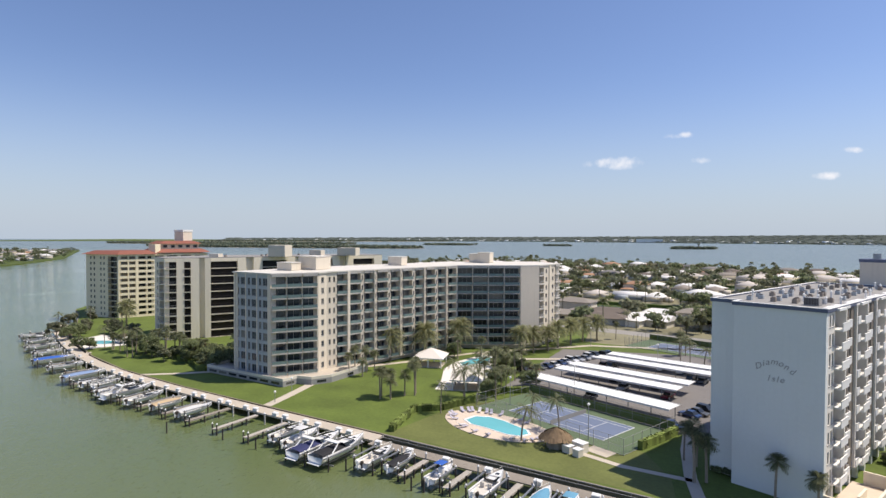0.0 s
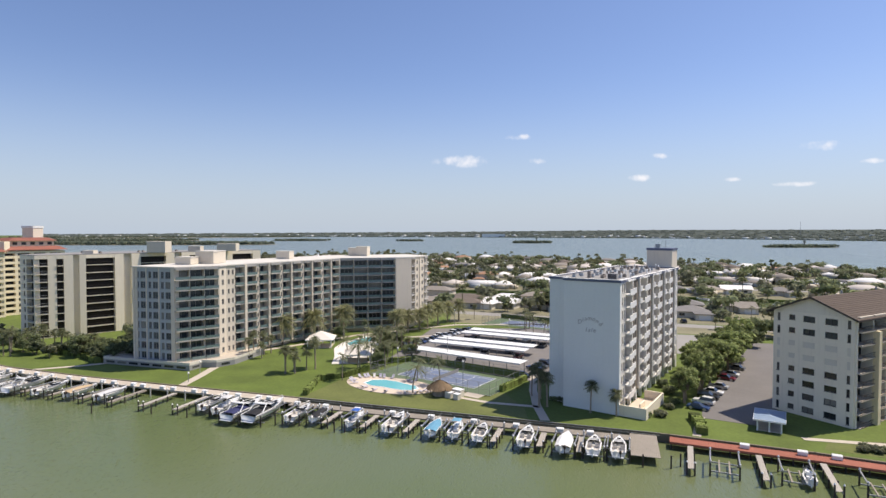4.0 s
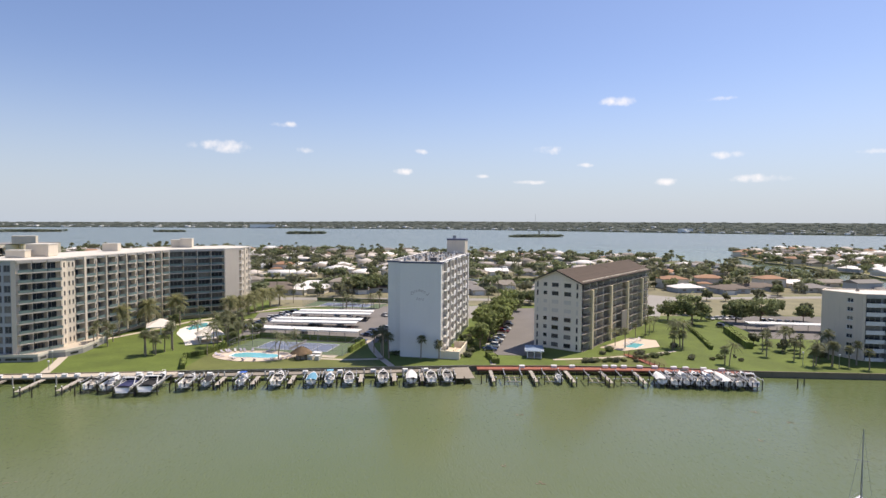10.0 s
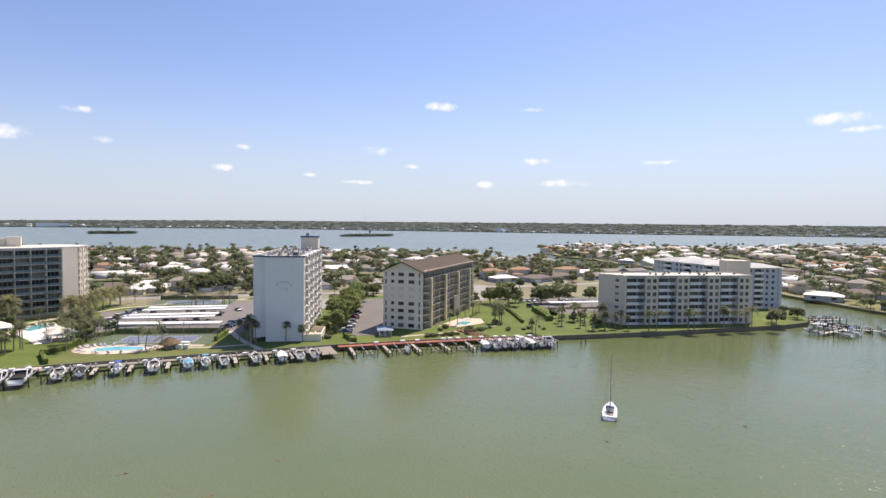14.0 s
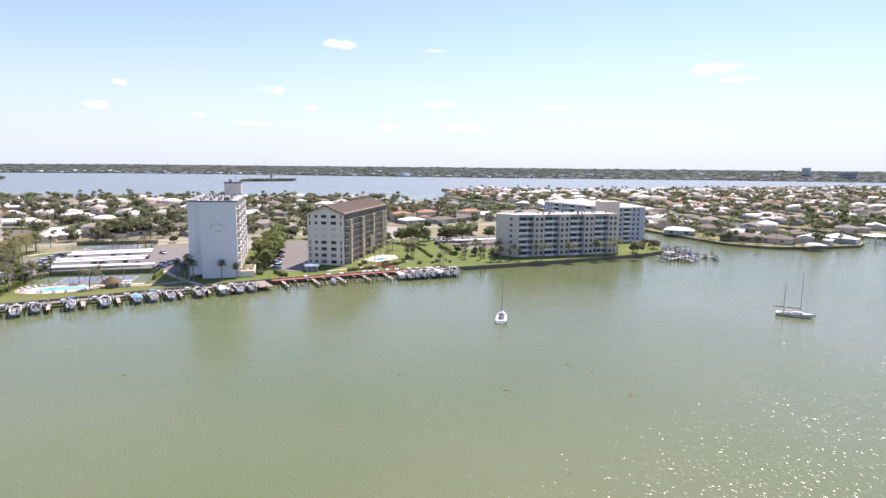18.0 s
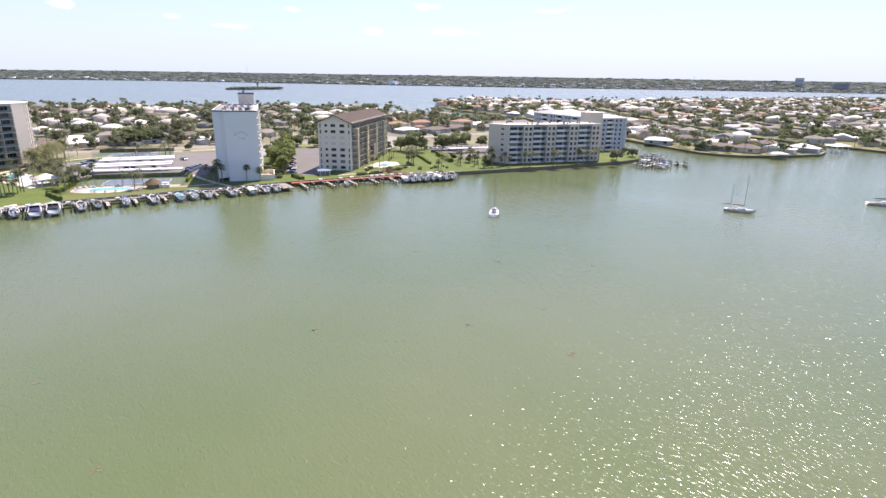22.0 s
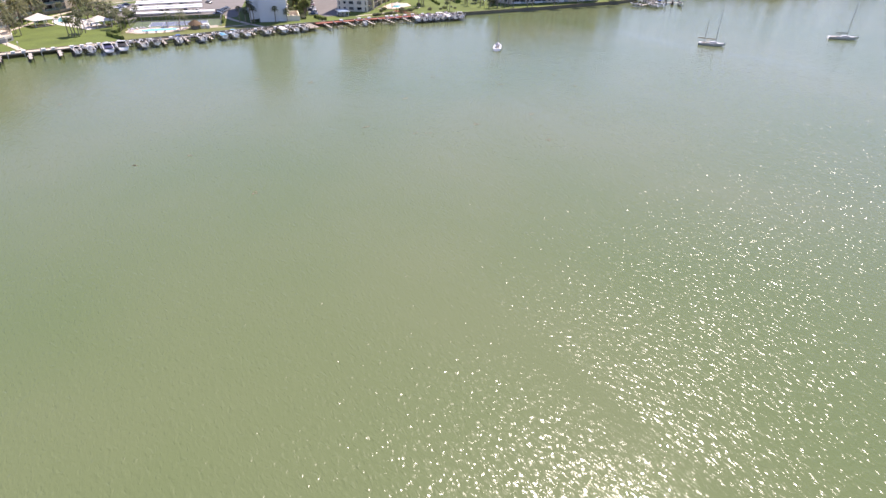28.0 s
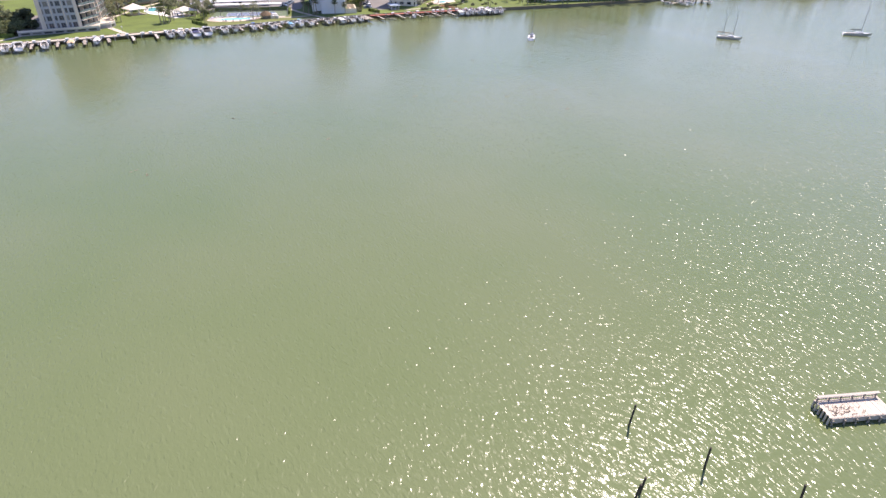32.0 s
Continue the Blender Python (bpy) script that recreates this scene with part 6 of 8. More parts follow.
    if color:
        bm = bmesh.new()
        span = {"cruiser": (-0.46, 0.0, 0.42), "cuddy": (-0.46, 0.04, 0.44), "console": (-0.16, 0.12, 0.36), "cover": (-0.5, 0.36, 0.47)}[style]
        zz = {"cruiser": H * 0.96, "cuddy": H * 0.95, "console": H + 1.35, "cover": H * 0.92}[style]
        rise = {"console": 0.12, "cover": 0.55}.get(style, 0.38)
        prev = None
        for i in range(5):
            s = span[0] + (span[1] - span[0]) * i / 4
            taper = 1 - max(0, (s + 0.5 - 0.42) / 0.58) ** 2.1
            w = B * span[2] * (taper if style == "cover" else 1)
            bulge = math.sin(math.pi * (0.15 + 0.7 * i / 4))
            row = [bm.verts.new(p) for p in ((-w, s * L, zz), (-w * 0.55, s * L, zz + rise * 0.8 * bulge), (0, s * L, zz + rise * bulge), (w * 0.55, s * L, zz + rise * 0.8 * bulge), (w, s * L, zz))]
            if prev:
                for j in range(4):
                    bm.faces.new((prev[j], prev[j + 1], row[j + 1], row[j]))
            prev = row
        part("canvas_top", bm, canvas(color), t, "stretched fabric top")
    if style == "console":
        bm = bmesh.new()
        quad_box(bm, -0.45, 0.45, -0.4, 0.5, H * 0.5, H + 0.45)
        bmesh.ops.bevel(bm, geom=bm.edges[:], offset=0.08, segments=2, affect="EDGES")
        part("console", bm, M_GEL, t)
        for sx in (-0.75, 0.75):
            for sy in (-0.8, 0.8):
                bm = bmesh.new()
                limb(bm, Vector((sx, sy, H * 0.6)), Vector((sx * 0.9, sy * 0.9, H + 1.4)), 0.035, 0.035, 5)
                part("top_post", bm, M_STEEL, t)
        bm = bmesh.new()
        quad_box(bm, -0.5, 0.5, -1.3, -0.8, H * 0.5, H * 0.5 + 0.55)
        part("seat", bm, M_TRIM, t)
    if style != "cruiser":
        for sx in ((-0.4, 0.4) if L > 7.4 else (0.0,)):
            bm = bmesh.new()
            quad_box(bm, sx - 0.2, sx + 0.2, -L * 0.5 - 0.75, -L * 0.5 - 0.05, H * 0.75, H * 0.75 + 0.6)
            bmesh.ops.bevel(bm, geom=bm.edges[:], offset=0.1, segments=2, affect="EDGES")
            quad_box(bm, sx - 0.07, sx + 0.07, -L * 0.5 - 0.5, -L * 0.5 - 0.25, 0.0, H * 0.8)
            part("outboard", bm, M_BROWN if sx > 0 else M_TRIM, t, "outboard engine")
    bm = bmesh.new()
    for s in (-1, 1):
        prev = None
        for i in range(5):
            u = 0.62 + 0.36 * i / 4
            half = max(0.03, B / 2 * (1 - ((u - 0.42) / 0.58) ** 2.1) - 0.1)
            p = Vector((s * half, -L / 2 + L * u, H * (0.86 + 0.3 * u * u) + 0.42))
            limb(bm, p - Vector((0, 0, 0.42)), p, 0.02, 0.02, 4)
            if prev:
                limb(bm, prev, p, 0.025, 0.025, 4)
            prev = p
    part("bow_rail", bm, M_STEEL, t)
    return t


def boat_lift(x, y, rz, L, B, boat=True):
    t = thing("boat_lift", x, y, 0, rz, "steel boat lift with four dark piles and a cradle", "boat lift", "boat lifts")
    hw = B / 2 + 0.55
    for sx in (-1, 1):
        for k in (-0.42, 0.25):
            o = part("post", pile_mesh(2.6, M_PILE, capped=True), None, t)
            o.location = (sx * hw, k * L, 0)
        bm = bmesh.new()
        quad_box(bm, sx * hw - 0.1, sx * hw + 0.1, -L * 0.46, L * 0.3, 2.3, 2.5)
        part("top_beam", bm, M_STEEL, t)
    for k in (-0.32, 0.16):
        bm = bmesh.new()
        quad_box(bm, -hw, hw, k * L - 0.1, k * L + 0.1, 0.45, 0.65)
        part("cradle_beam", bm, M_STEEL, t)
    bm = bmesh.new()
    for sx in (-1, 1):
        quad_box(bm, sx * B * 0.24 - 0.12, sx * B * 0.24 + 0.12, -L * 0.4, L * 0.25, 0.65, 0.8)
    part("bunk", bm, M_WOOD, t)
    return t


M_WHITEPILE = material("sleeved_pile", (0.50, 0.48, 0.44), 0.7, 0.25, 2.0, stain=0.3)
# promenade and grey dock in front of the seawall
walk_line = [(-262, 162.6), (-244, 152.6), (-228, 146.9), (-213.5, 141.9), (-192, 135.7), (-176, 132.4), (-156, 129.6), (-132, 128.3), (-103, 127.9), (-66, 127.9)]


def quay(x):
    """How far out the promenade lies at x along the shore."""
    for (xa, ya), (xb, yb) in zip(walk_line, walk_line[1:]):
        if x <= xb:
            return ya + (yb - ya) * (x - xa) / (xb - xa)
    return walk_line[-1][1]


bm = bmesh.new()
prism(bm, ribbon(walk_line, 3.2), 1.15, 1.5)
solid("promenade", bm, M_CONCRETE, "pale concrete promenade along the boat slips", "walkway", kind="structure")
bm = bmesh.new()
n = 236
for i in range(n):
    x0 = -66 + 71.6 * i / n
    quad_box(bm, x0 + 0.012, x0 + 71.6 / n - 0.012, 124.6, 127.3, 1.36, 1.44)
quad_box(bm, -66, 5.6, 124.8, 125.0, 1.1, 1.35), quad_box(bm, -66, 5.6, 126.9, 127.1, 1.1, 1.35)
tagged(solid("dock", bm, M_WOOD, "long grey timber dock with boat slips", "dock"), kind="structure")
bm = bmesh.new()
for i in range(16):
    quad_box(bm, 5.6 + 0.3 * i + 0.012, 5.6 + 0.3 * (i + 1) - 0.012, 117.4, 128.4, 1.36, 1.44)
tagged(solid("dock_platform", bm, M_WOOD, "square grey timber dock platform at the dock end", "dock"), kind="structure")
bm = bmesh.new()
quad_box(bm, -66, 11, 129.05, 129.15, 1.75, 1.85), quad_box(bm, -66, 11, 128.55, 128.63, 1.5, 1.56)
for i in range(39):
    quad_box(bm, -66 + 2 * i, -65.92 + 2 * i, 129.06, 129.14, 1.4, 1.75)
solid("service_rail", bm, M_GREYTRIM, "low grey service rail between dock and seawall", "railing", kind="structure")
for k in range(50):
    px = -240 + k * 5.05
    if px > 6:
        break
    py = quay(px) - 2.7
    o = thing("mooring_pile", px, py - 0.5, 0, 0, "round weathered white mooring pile with a cap", "pile", "mooring piles")
    part("post", pile_mesh(2.3, M_WHITEPILE, 0.17), None, o)
    part("cap", cap_mesh(0.22), None, o).location = (0, 0, 2.42)


def dock_box(x, y, rz=0, w=1.25):
    t = thing("dock_box", x, y, 1.5 if x < -66 else 1.46, rz, "white fibreglass dock box with a sloping lid", "dock box", "white dock boxes")
    hang(box_mesh("box", M_GEL, (-w / 2, w / 2, -0.33, 0.33, 0, 0.55)), "box", t, Matrix.Identity(4))
    def make():
        bm = bmesh.new()
        vs = [bm.verts.new(p) for p in ((-w / 2 - 0.05, -0.38, 0.56), (w / 2 + 0.05, -0.38, 0.56), (w / 2 + 0.05, 0.38, 0.56), (-w / 2 - 0.05, 0.38, 0.56), (-w / 2, -0.3, 0.66), (w / 2, -0.3, 0.66), (w / 2, 0.3, 0.78), (-w / 2, 0.3, 0.78))]
        for f in ((0, 3, 2, 1), (4, 5, 6, 7), (0, 1, 5, 4), (1, 2, 6, 5), (2, 3, 7, 6), (3, 0, 4, 7)):
            bm.faces.new([vs[i] for i in f])
        return finish("lid", bm, M_GEL)
    hang(shared(("lid", w), make), "lid", t, Matrix.Identity(4))


for x in (-160, -155, -150, -144, -138.5, -132, -127, -120.6, -117.1, -110.8, -107.9, -101.9, -98.7, -92.6, -89.6, -83.7, -80.4, -74.8, -72.1, -64, -57, -49.5, -41.5, -33, -24, -15.5, -7, -1.5):
    dock_box(x, quay(x) - 1.2 if x < -66 else 125.3)
for x in (-176, -188, -200, -214, -230):
    dock_box(x, quay(x) - 1.0, -14)
for x, y in ((24.9, 126.6), (33.7, 126.0), (38.7, 125.6), (47.7, 124.7), (50.1, 124.5), (52.8, 124.1), (57.1, 123.6), (61.1, 123.0), (66, 121.9), (69, 121.2), (73.5, 120.1), (78, 119.0)):
    dock_box(x, y, -8, 1.5)

for x, ln in ((-157.0, 10.5), (-145.4, 10.5), (-132.8, 10.5), (-124.0, 10.5), (-114.6, 10.5), (-106.0, 10.5), (-97.0, 10.6), (-88.0, 10.4), (-53.0, 7.6), (-44.6, 7.6), (-35.6, 7.6), (-18.4, 7.6), (-10.0, 7.4), (-3.0, 8.0)):
    finger(x, quay(x) - 2.4 if x < -66 else 124.6, 0, ln, 1.1, M_WOODPALE if x > -100 else M_WOOD)
for x in (-170, -183.5, -196, -210, -222, -236, -248):
    finger(x, quay(x) - 2.0, -12, 8.0, 1.0, M_WOOD)

NAVY, BLACK, BLUE, SKY, TAN, GREY = (0.03, 0.035, 0.10), (0.02, 0.02, 0.022), (0.03, 0.11, 0.42), (0.13, 0.32, 0.46), (0.48, 0.36, 0.22), (0.16, 0.16, 0.17)
FLEET = [
    (-241, 143.8, 9.5, 3.0, "cuddy", None), (-228, 139.6, 8.0, 2.6, "console", (0.6, 0.6, 0.6)), (-216, 135.0, 8.5, 2.7, "cuddy", None), (-203, 131.4, 7.5, 2.6, "console", None), (-190, 127.6, 10.5, 3.3, "cover", BLUE),
    (-178, 125.4, 8.5, 2.6, "cuddy", None), (-162, 122.6, 10.5, 3.2, "cover", (0.20, 0.28, 0.44)), (-152.5, 121.4, 8.5, 2.8, "cuddy", None), (-149, 121.6, 7.0, 2.3, "console", None), (-141, 119.8, 9.0, 2.9, "cuddy", None), (-136.5, 120.0, 11.5, 3.3, "cruiser", None),
    (-128.3, 119.6, 9.0, 2.8, "cuddy", None), (-119.3, 119.9, 8.0, 2.6, "cover", TAN), (-110.2, 120.0, 8.0, 2.6, "cover", (0.55, 0.55, 0.54)),
    (-82.5, 121.0, 8.0, 2.6, "cuddy", None), (-78.2, 120.2, 8.4, 2.7, "console", (0.6, 0.6, 0.6)), (-72.8, 118.6, 11.5, 3.6, "cruiser", NAVY), (-68.0, 119.6, 12.5, 3.8, "cruiser", BLACK),
    (-60.5, 120.6, 8.6, 2.8, "cuddy", None), (-55.8, 121.0, 6.8, 2.3, "cover", BLACK), (-47.5, 120.6, 6.6, 2.3, "console", BLUE), (-39.0, 121.0, 9.0, 2.9, "cuddy", None),
    (-30.6, 120.6, 7.4, 2.6, "cover", SKY), (-26.2, 120.6, 7.0, 2.4, "console", SKY), (-21.4, 120.6, 7.2, 2.5, "cuddy", None), (-12.8, 121.0, 8.2, 2.8, "cuddy", None), (-5.6, 120.0, 7.8, 2.8, "cover", (0.72, 0.72, 0.70)), (-0.6, 120.0, 7.2, 2.6, "cuddy", None), (3.6, 120.4, 7.6, 2.6, "cuddy", None),
]
NAMES_OF = {"cuddy": "white cuddy-cabin motorboat raised on a lift", "console": "white open centre-console boat with a top", "cover": "motorboat under a fitted fabric cover on a lift", "cruiser": "large white express cruiser with a dark cockpit cover"}
for x, y, L, B, st, col in FLEET:
    turn = rv.uniform(-3, 3) - (12 if x < -165 else 0)
    motorboat(x, y, turn, L, B, st, col, 0.85, NAMES_OF[st])
    boat_lift(x, y - L * 0.02, turn, L, B)

# the red dock with its angled fingers
red_line = [(12.6, 127.4), (36, 125.3), (61, 121.9), (84.5, 115.9)]
for i in range(3):
    a, b = Vector((*red_line[i], 0)), Vector((*red_line[i + 1], 0))
    d = (b - a)
    t = thing("red_dock", a.x, a.y, 0, math.degrees(math.atan2(d.y, d.x)), "brick-red painted timber dock along the seawall", "dock", "red dock sections")
    bm = bmesh.new()
    n = int(d.length / 0.4)
    for k in range(n):
        quad_box(bm, d.length * k / n + 0.01, d.length * (k + 1) / n - 0.01, -1.35, 1.35, 1.32, 1.4)
    tagged(part("deck_planking", bm, M_REDDECK, t), kind="stuff")
    bm = bmesh.new()
    for yy in (-1.38, 1.36):
        quad_box(bm, 0, d.length, yy, yy + 0.06, 1.05, 1.43)
    part("fascia", bm, M_REDDECK, t)
    for k in range(int(d.length / 3.2) + 1):
        part("post", pile_mesh(1.3, M_PILE), None, t).location = (0.3 + 3.2 * k, -1.2, 0)
RF = [(15.9, 125.4, 10.6), (26.6, 124.3, 10.8), (36.0, 123.5, 11.2), (45.2, 122.0, 11.0), (54.0, 120.8, 11.2), (60.5, 119.4, 10.5), (66.5, 117.9, 10.2), (73, 116.2, 10.0), (79.5, 114.4, 9.6)]
for i, (x, y, ln) in enumerate(RF):
    finger(x, y, -6 if i < 4 else -9, ln, 0.95, M_WOODPALE)
for x, y, L in ((20.4, 119.0, 8.5), (30.6, 118.4, 8.5), (41.4, 116.6, 8.0), (49.6, 115.5, 8.0)):
    boat_lift(x, y, -8, L, 3.2)
for x, y, L, st, col in ((57.6, 113.6, 7.0, "cover", (0.66, 0.66, 0.66)), (60.6, 113.4, 9.0, "cuddy", None), (63.9, 113.0, 8.5, "console", BLACK), (67.0, 112.4, 9.0, "cuddy", None), (69.9, 111.8, 8.5, "console", (0.7, 0.7, 0.7)), (73.0, 111.2, 9.5, "cover", (0.68, 0.67, 0.65)), (76.2, 110.8, 9.0, "cuddy", None), (79.6, 110.6, 10.0, "cruiser", None)):
    motorboat(x, y, -14 + rv.uniform(-5, 5), L, 2.8, st, col, 0.85, NAMES_OF[st])
    boat_lift(x, y, -12, L, 2.8)
motorboat(32.2, 117.2, -8, 4.6, 1.8, "console", None, 0.5, "small white open skiff beside the red dock")
for x, y in ((7.5, 116.2), (12.0, 117.0), (13.6, 118.4), (90.8, 107.0), (93.5, 108.2), (-106, 110.8), (-63.5, 116), (-50, 115.8), (-48, 116.3), (-93.2, 114.2), (-84, 114.4)):
    o = thing("mooring_pile", x, y, 0, 0, "lone dark mooring pile standing in the water", "pile", "mooring piles")
    part("post", pile_mesh(2.2, M_PILE), None, o)


M_RAMPRAIL = material("red_brown_rail", (0.20, 0.105, 0.075), 0.8, 0.15)
# timber ramp with rails from the tan block's pool to the red dock
t = thing("boardwalk_ramp", 63.0, 122.8, 0, 104, "red-brown timber ramp with railings down to the red dock", "ramp")
bm = bmesh.new()
for k in range(48):
    quad_box(bm, 0.32 * k, 0.32 * k + 0.29, -0.9, 0.9, 1.42 + min(k, 26) * 0.02, 1.48 + min(k, 26) * 0.02)
tagged(part("deck_planking", bm, M_REDDECK, t), kind="stuff")
for s in (-0.9, 0.9):
    bm = bmesh.new()
    for zz in (0.5, 0.95):
        limb(bm, Vector((0, s, 1.45 + zz)), Vector((15.4, s, 2.0 + zz)), 0.05, 0.05, 4)
    for k in range(9):
        quad_box(bm, 1.85 * k, 1.85 * k + 0.1, s - 0.05, s + 0.05, 1.3, 2.5 + k * 0.06)
    part("railing", bm, M_RAMPRAIL, t, "brown timber railing")


# ---- sailing boats at anchor ----
def sailboat(x, y, rz, L, B, masts, label, dark=None):
    t = thing("sailboat", x, y, -0.35, rz, label, "sailboat", "sailboats at anchor")
    H = 1.15 + 0.03 * L
    bm, _ = hull_bm(L, B, H, 0.8)
    part("hull", bm, M_GEL, t, "white hull", True)
    bm = bmesh.new()
    for s in (-1, 1):
        for i in range(8):
            u0, u1 = i / 8, (i + 1) / 8
            q = []
            for u in (u0, u1):
                half = max(0.02, B / 2 * (1 - max(0.0, (u - 0.42) / 0.58) ** 2.1) * (0.94 + 0.06 * min(1, u / 0.3)))
                q.append((s * (half + 0.015), -L / 2 + L * u, H * (0.86 + 0.3 * u * u)))
            vs = [bm.verts.new(p) for p in ((q[0][0], q[0][1], q[0][2] - 0.22), (q[1][0], q[1][1], q[1][2] - 0.22), (q[1][0], q[1][1], q[1][2] - 0.06), (q[0][0], q[0][1], q[0][2] - 0.06))]
            bm.faces.new(vs if s > 0 else vs[::-1])
    part("sheer_stripe", bm, canvas(dark or NAVY), t, "dark stripe along the hull")
    part("deck", deck_bm(L, B, H, 0.0, 1.0, 0.05), M_GEL, t, "off-white deck")
    bm = bmesh.new()
    quad_box(bm, -B * 0.26, B * 0.26, -L * 0.08, L * 0.2, H * 0.85, H * 0.9 + 0.5)
    bmesh.ops.bevel(bm, geom=bm.edges[:], offset=0.14, segments=2, affect="EDGES")
    part("cabin", bm, M_GEL, t)
    bm = bmesh.new()
    for s in (-1, 1):
        for k in range(3):
            quad_box(bm, s * B * 0.262 - 0.012, s * B * 0.262 + 0.012, -L * 0.05 + k * L * 0.08, -L * 0.05 + k * L * 0.08 + 0.55, H * 0.9 + 0.15, H * 0.9 + 0.36)
    part("cabin_window", bm, M_CARGLASS, t)
    bm = bmesh.new()
    quad_box(bm, -B * 0.24, B * 0.24, -L * 0.4, -L * 0.1, H * 0.84, H * 0.9)
    part("cockpit", bm, M_WOOD, t, "brown cockpit well")
    bm = bmesh.new()
    prev = None
    for i in range(3):
        row = [bm.verts.new((px, -L * 0.1 - 0.7 * i, H + 0.85 + 0.08 * (px == 0) - 0.12 * (i == 2))) for px in (-B * 0.28, 0, B * 0.28)]
        if prev:
            for j in range(2):
                bm.faces.new((prev[j], prev[j + 1], row[j + 1], row[j]))
        prev = row
    part("dodger", bm, canvas(dark or NAVY), t, "dark canvas spray hood")
    for k, mh in masts:
        my = -L / 2 + L * k
        bm = bmesh.new()
        limb(bm, Vector((0, my, H * 0.85)), Vector((0, my, H + mh)), 0.1, 0.06, 7)
        limb(bm, Vector((-0.9, my, H + mh * 0.6)), Vector((0.9, my, H + mh * 0.6)), 0.035, 0.035, 4)
        part("mast", bm, M_STEEL, t)
        bm = bmesh.new()
        limb(bm, Vector((0, my, H + 1.3)), Vector((0, my - mh * 0.32, H + 1.25)), 0.07, 0.06, 6)
        limb(bm, Vector((0, my - 0.1, H + 1.45)), Vector((0, my - mh * 0.31, H + 1.38)), 0.15, 0.11, 7)
        part("boom", bm, canvas(dark or NAVY), t, "boom with a furled sail under its cover")
        bm = bmesh.new()
        for p in ((B * 0.46, my, H), (-B * 0.46, my, H), (0, L / 2 - 0.1, H * 1.16), (0, -L / 2 + 0.1, H * 0.9)):
            limb(bm, Vector(p), Vector((0, my, H + mh * 0.97)), 0.018, 0.018, 4)
        part("rigging", bm, M_STEEL, t)
    bm = bmesh.new()
    for s in (-1, 1):
        prev = None
        for i in range(7):
            u = 0.04 + 0.92 * i / 6
            half = max(0.05, B / 2 * (1 - max(0.0, (u - 0.42) / 0.58) ** 2.1) - 0.08)
            p = Vector((s * half, -L / 2 + L * u, H * (0.86 + 0.3 * u * u) + 0.6))
            limb(bm, p - Vector((0, 0, 0.6)), p, 0.018, 0.018, 4)
            if prev:
                limb(bm, prev, p, 0.014, 0.014, 4)
            prev = p
    part("lifeline", bm, M_STEEL, t)
    bm = bmesh.new()
    limb(bm, Vector((0, L / 2 - 0.2, H * 1.12)), Vector((0, L / 2 + 4, -0.1)), 0.02, 0.02, 4)
    part("anchor_line", bm, M_GREYTRIM, t)


sailboat(53.6, 47.2, -41, 9.8, 3.2, [(0.58, 11.3)], "small white sailboat with one mast at anchor")
sailboat(129.7, 5.9, 205, 9.9, 3.1, [(0.62, 11.8), (0.2, 8.5)], "two-masted white ketch lying at anchor", (0.30, 0.24, 0.16))
sailboat(188.5, -16.2, 218, 11.2, 3.4, [(0.60, 13.5)], "white sloop with a dark cabin at anchor", BLACK)

# ---- old timber platform and piles on the near shore ----
t = thing("pier_platform", -48.1, -138.9, 0, -23.5, "weathered pale timber pier platform with a bleached rail", "pier")
for k in range(27):
    hang(box_mesh("plank", M_PIERDECK, (0.01, 0.27, -2.6, 0, 0.88, 0.95)), "plank", t, Matrix.Translation((0.28 * k, 0, rv.uniform(-0.012, 0.012))))
for yy in (-0.12, -1.3, -2.45):
    bm = bmesh.new()
    quad_box(bm, 0.05, 7.5, yy - 0.06, yy + 0.06, 0.6, 0.865)
    part("stringer", bm, M_WOOD, t)
for zz in (0.24, 0.47, 0.70):
    hang(box_mesh("fascia_board", M_PIERDECK, (0.1, 7.45, -2.69, -2.63, 0, 0.2)), "fascia_board", t, Matrix.Translation((0, rv.uniform(-0.01, 0.01), zz)))
for k in range(6):
    for yy in (0.14, -2.82):
        part("post", pile_mesh(0.9 if yy > 0 else 0.75, M_WOOD, 0.11), None, t).location = (0.2 + 1.42 * k, yy, 0)
for k in range(6):
    part("fender_post", pile_mesh(1.1, M_PIERDECK, 0.12), None, t).location = (-0.16, -0.1 - 0.5 * k, 0)
for k in range(6):
    hang(box_mesh("rail_post", M_WOOD, (-0.06, 0.06, -0.06, 0.06, 0.955, 1.62)), "rail_post", t, Matrix.Translation((0.12 + 1.42 * k, -0.12, 0)))
hang(box_mesh("rail", M_WOODPALE, (-0.1, 7.5, -0.17, 0.17, 1.625, 1.68)), "rail", t, Matrix.Translation((0, -0.12, 0)))
hang(box_mesh("lower_rail", M_WOODPALE, (0, 7.4, -0.03, 0.03, 1.15, 1.29)), "lower_rail", t, Matrix.Translation((0, -0.02, 0)))
bm = bmesh.new()
rr = random.Random(4)
m = t.matrix_world
for k in range(46):
    a = Vector((0.7 + rr.uniform(0, 1.9) + (1.6 if k % 4 == 0 else 0), -1.7 + rr.uniform(-0.7, 0.6), 0.985))
    limb(bm, m @ a, m @ (a + Vector((rr.uniform(-0.5, 0.5), rr.uniform(-0.4, 0.4), rr.uniform(0, 0.22)))), 0.035, 0.025, 4)
solid("rope_heap", bm, M_BARK, "heap of old rope and sticks on the pier", "rope")
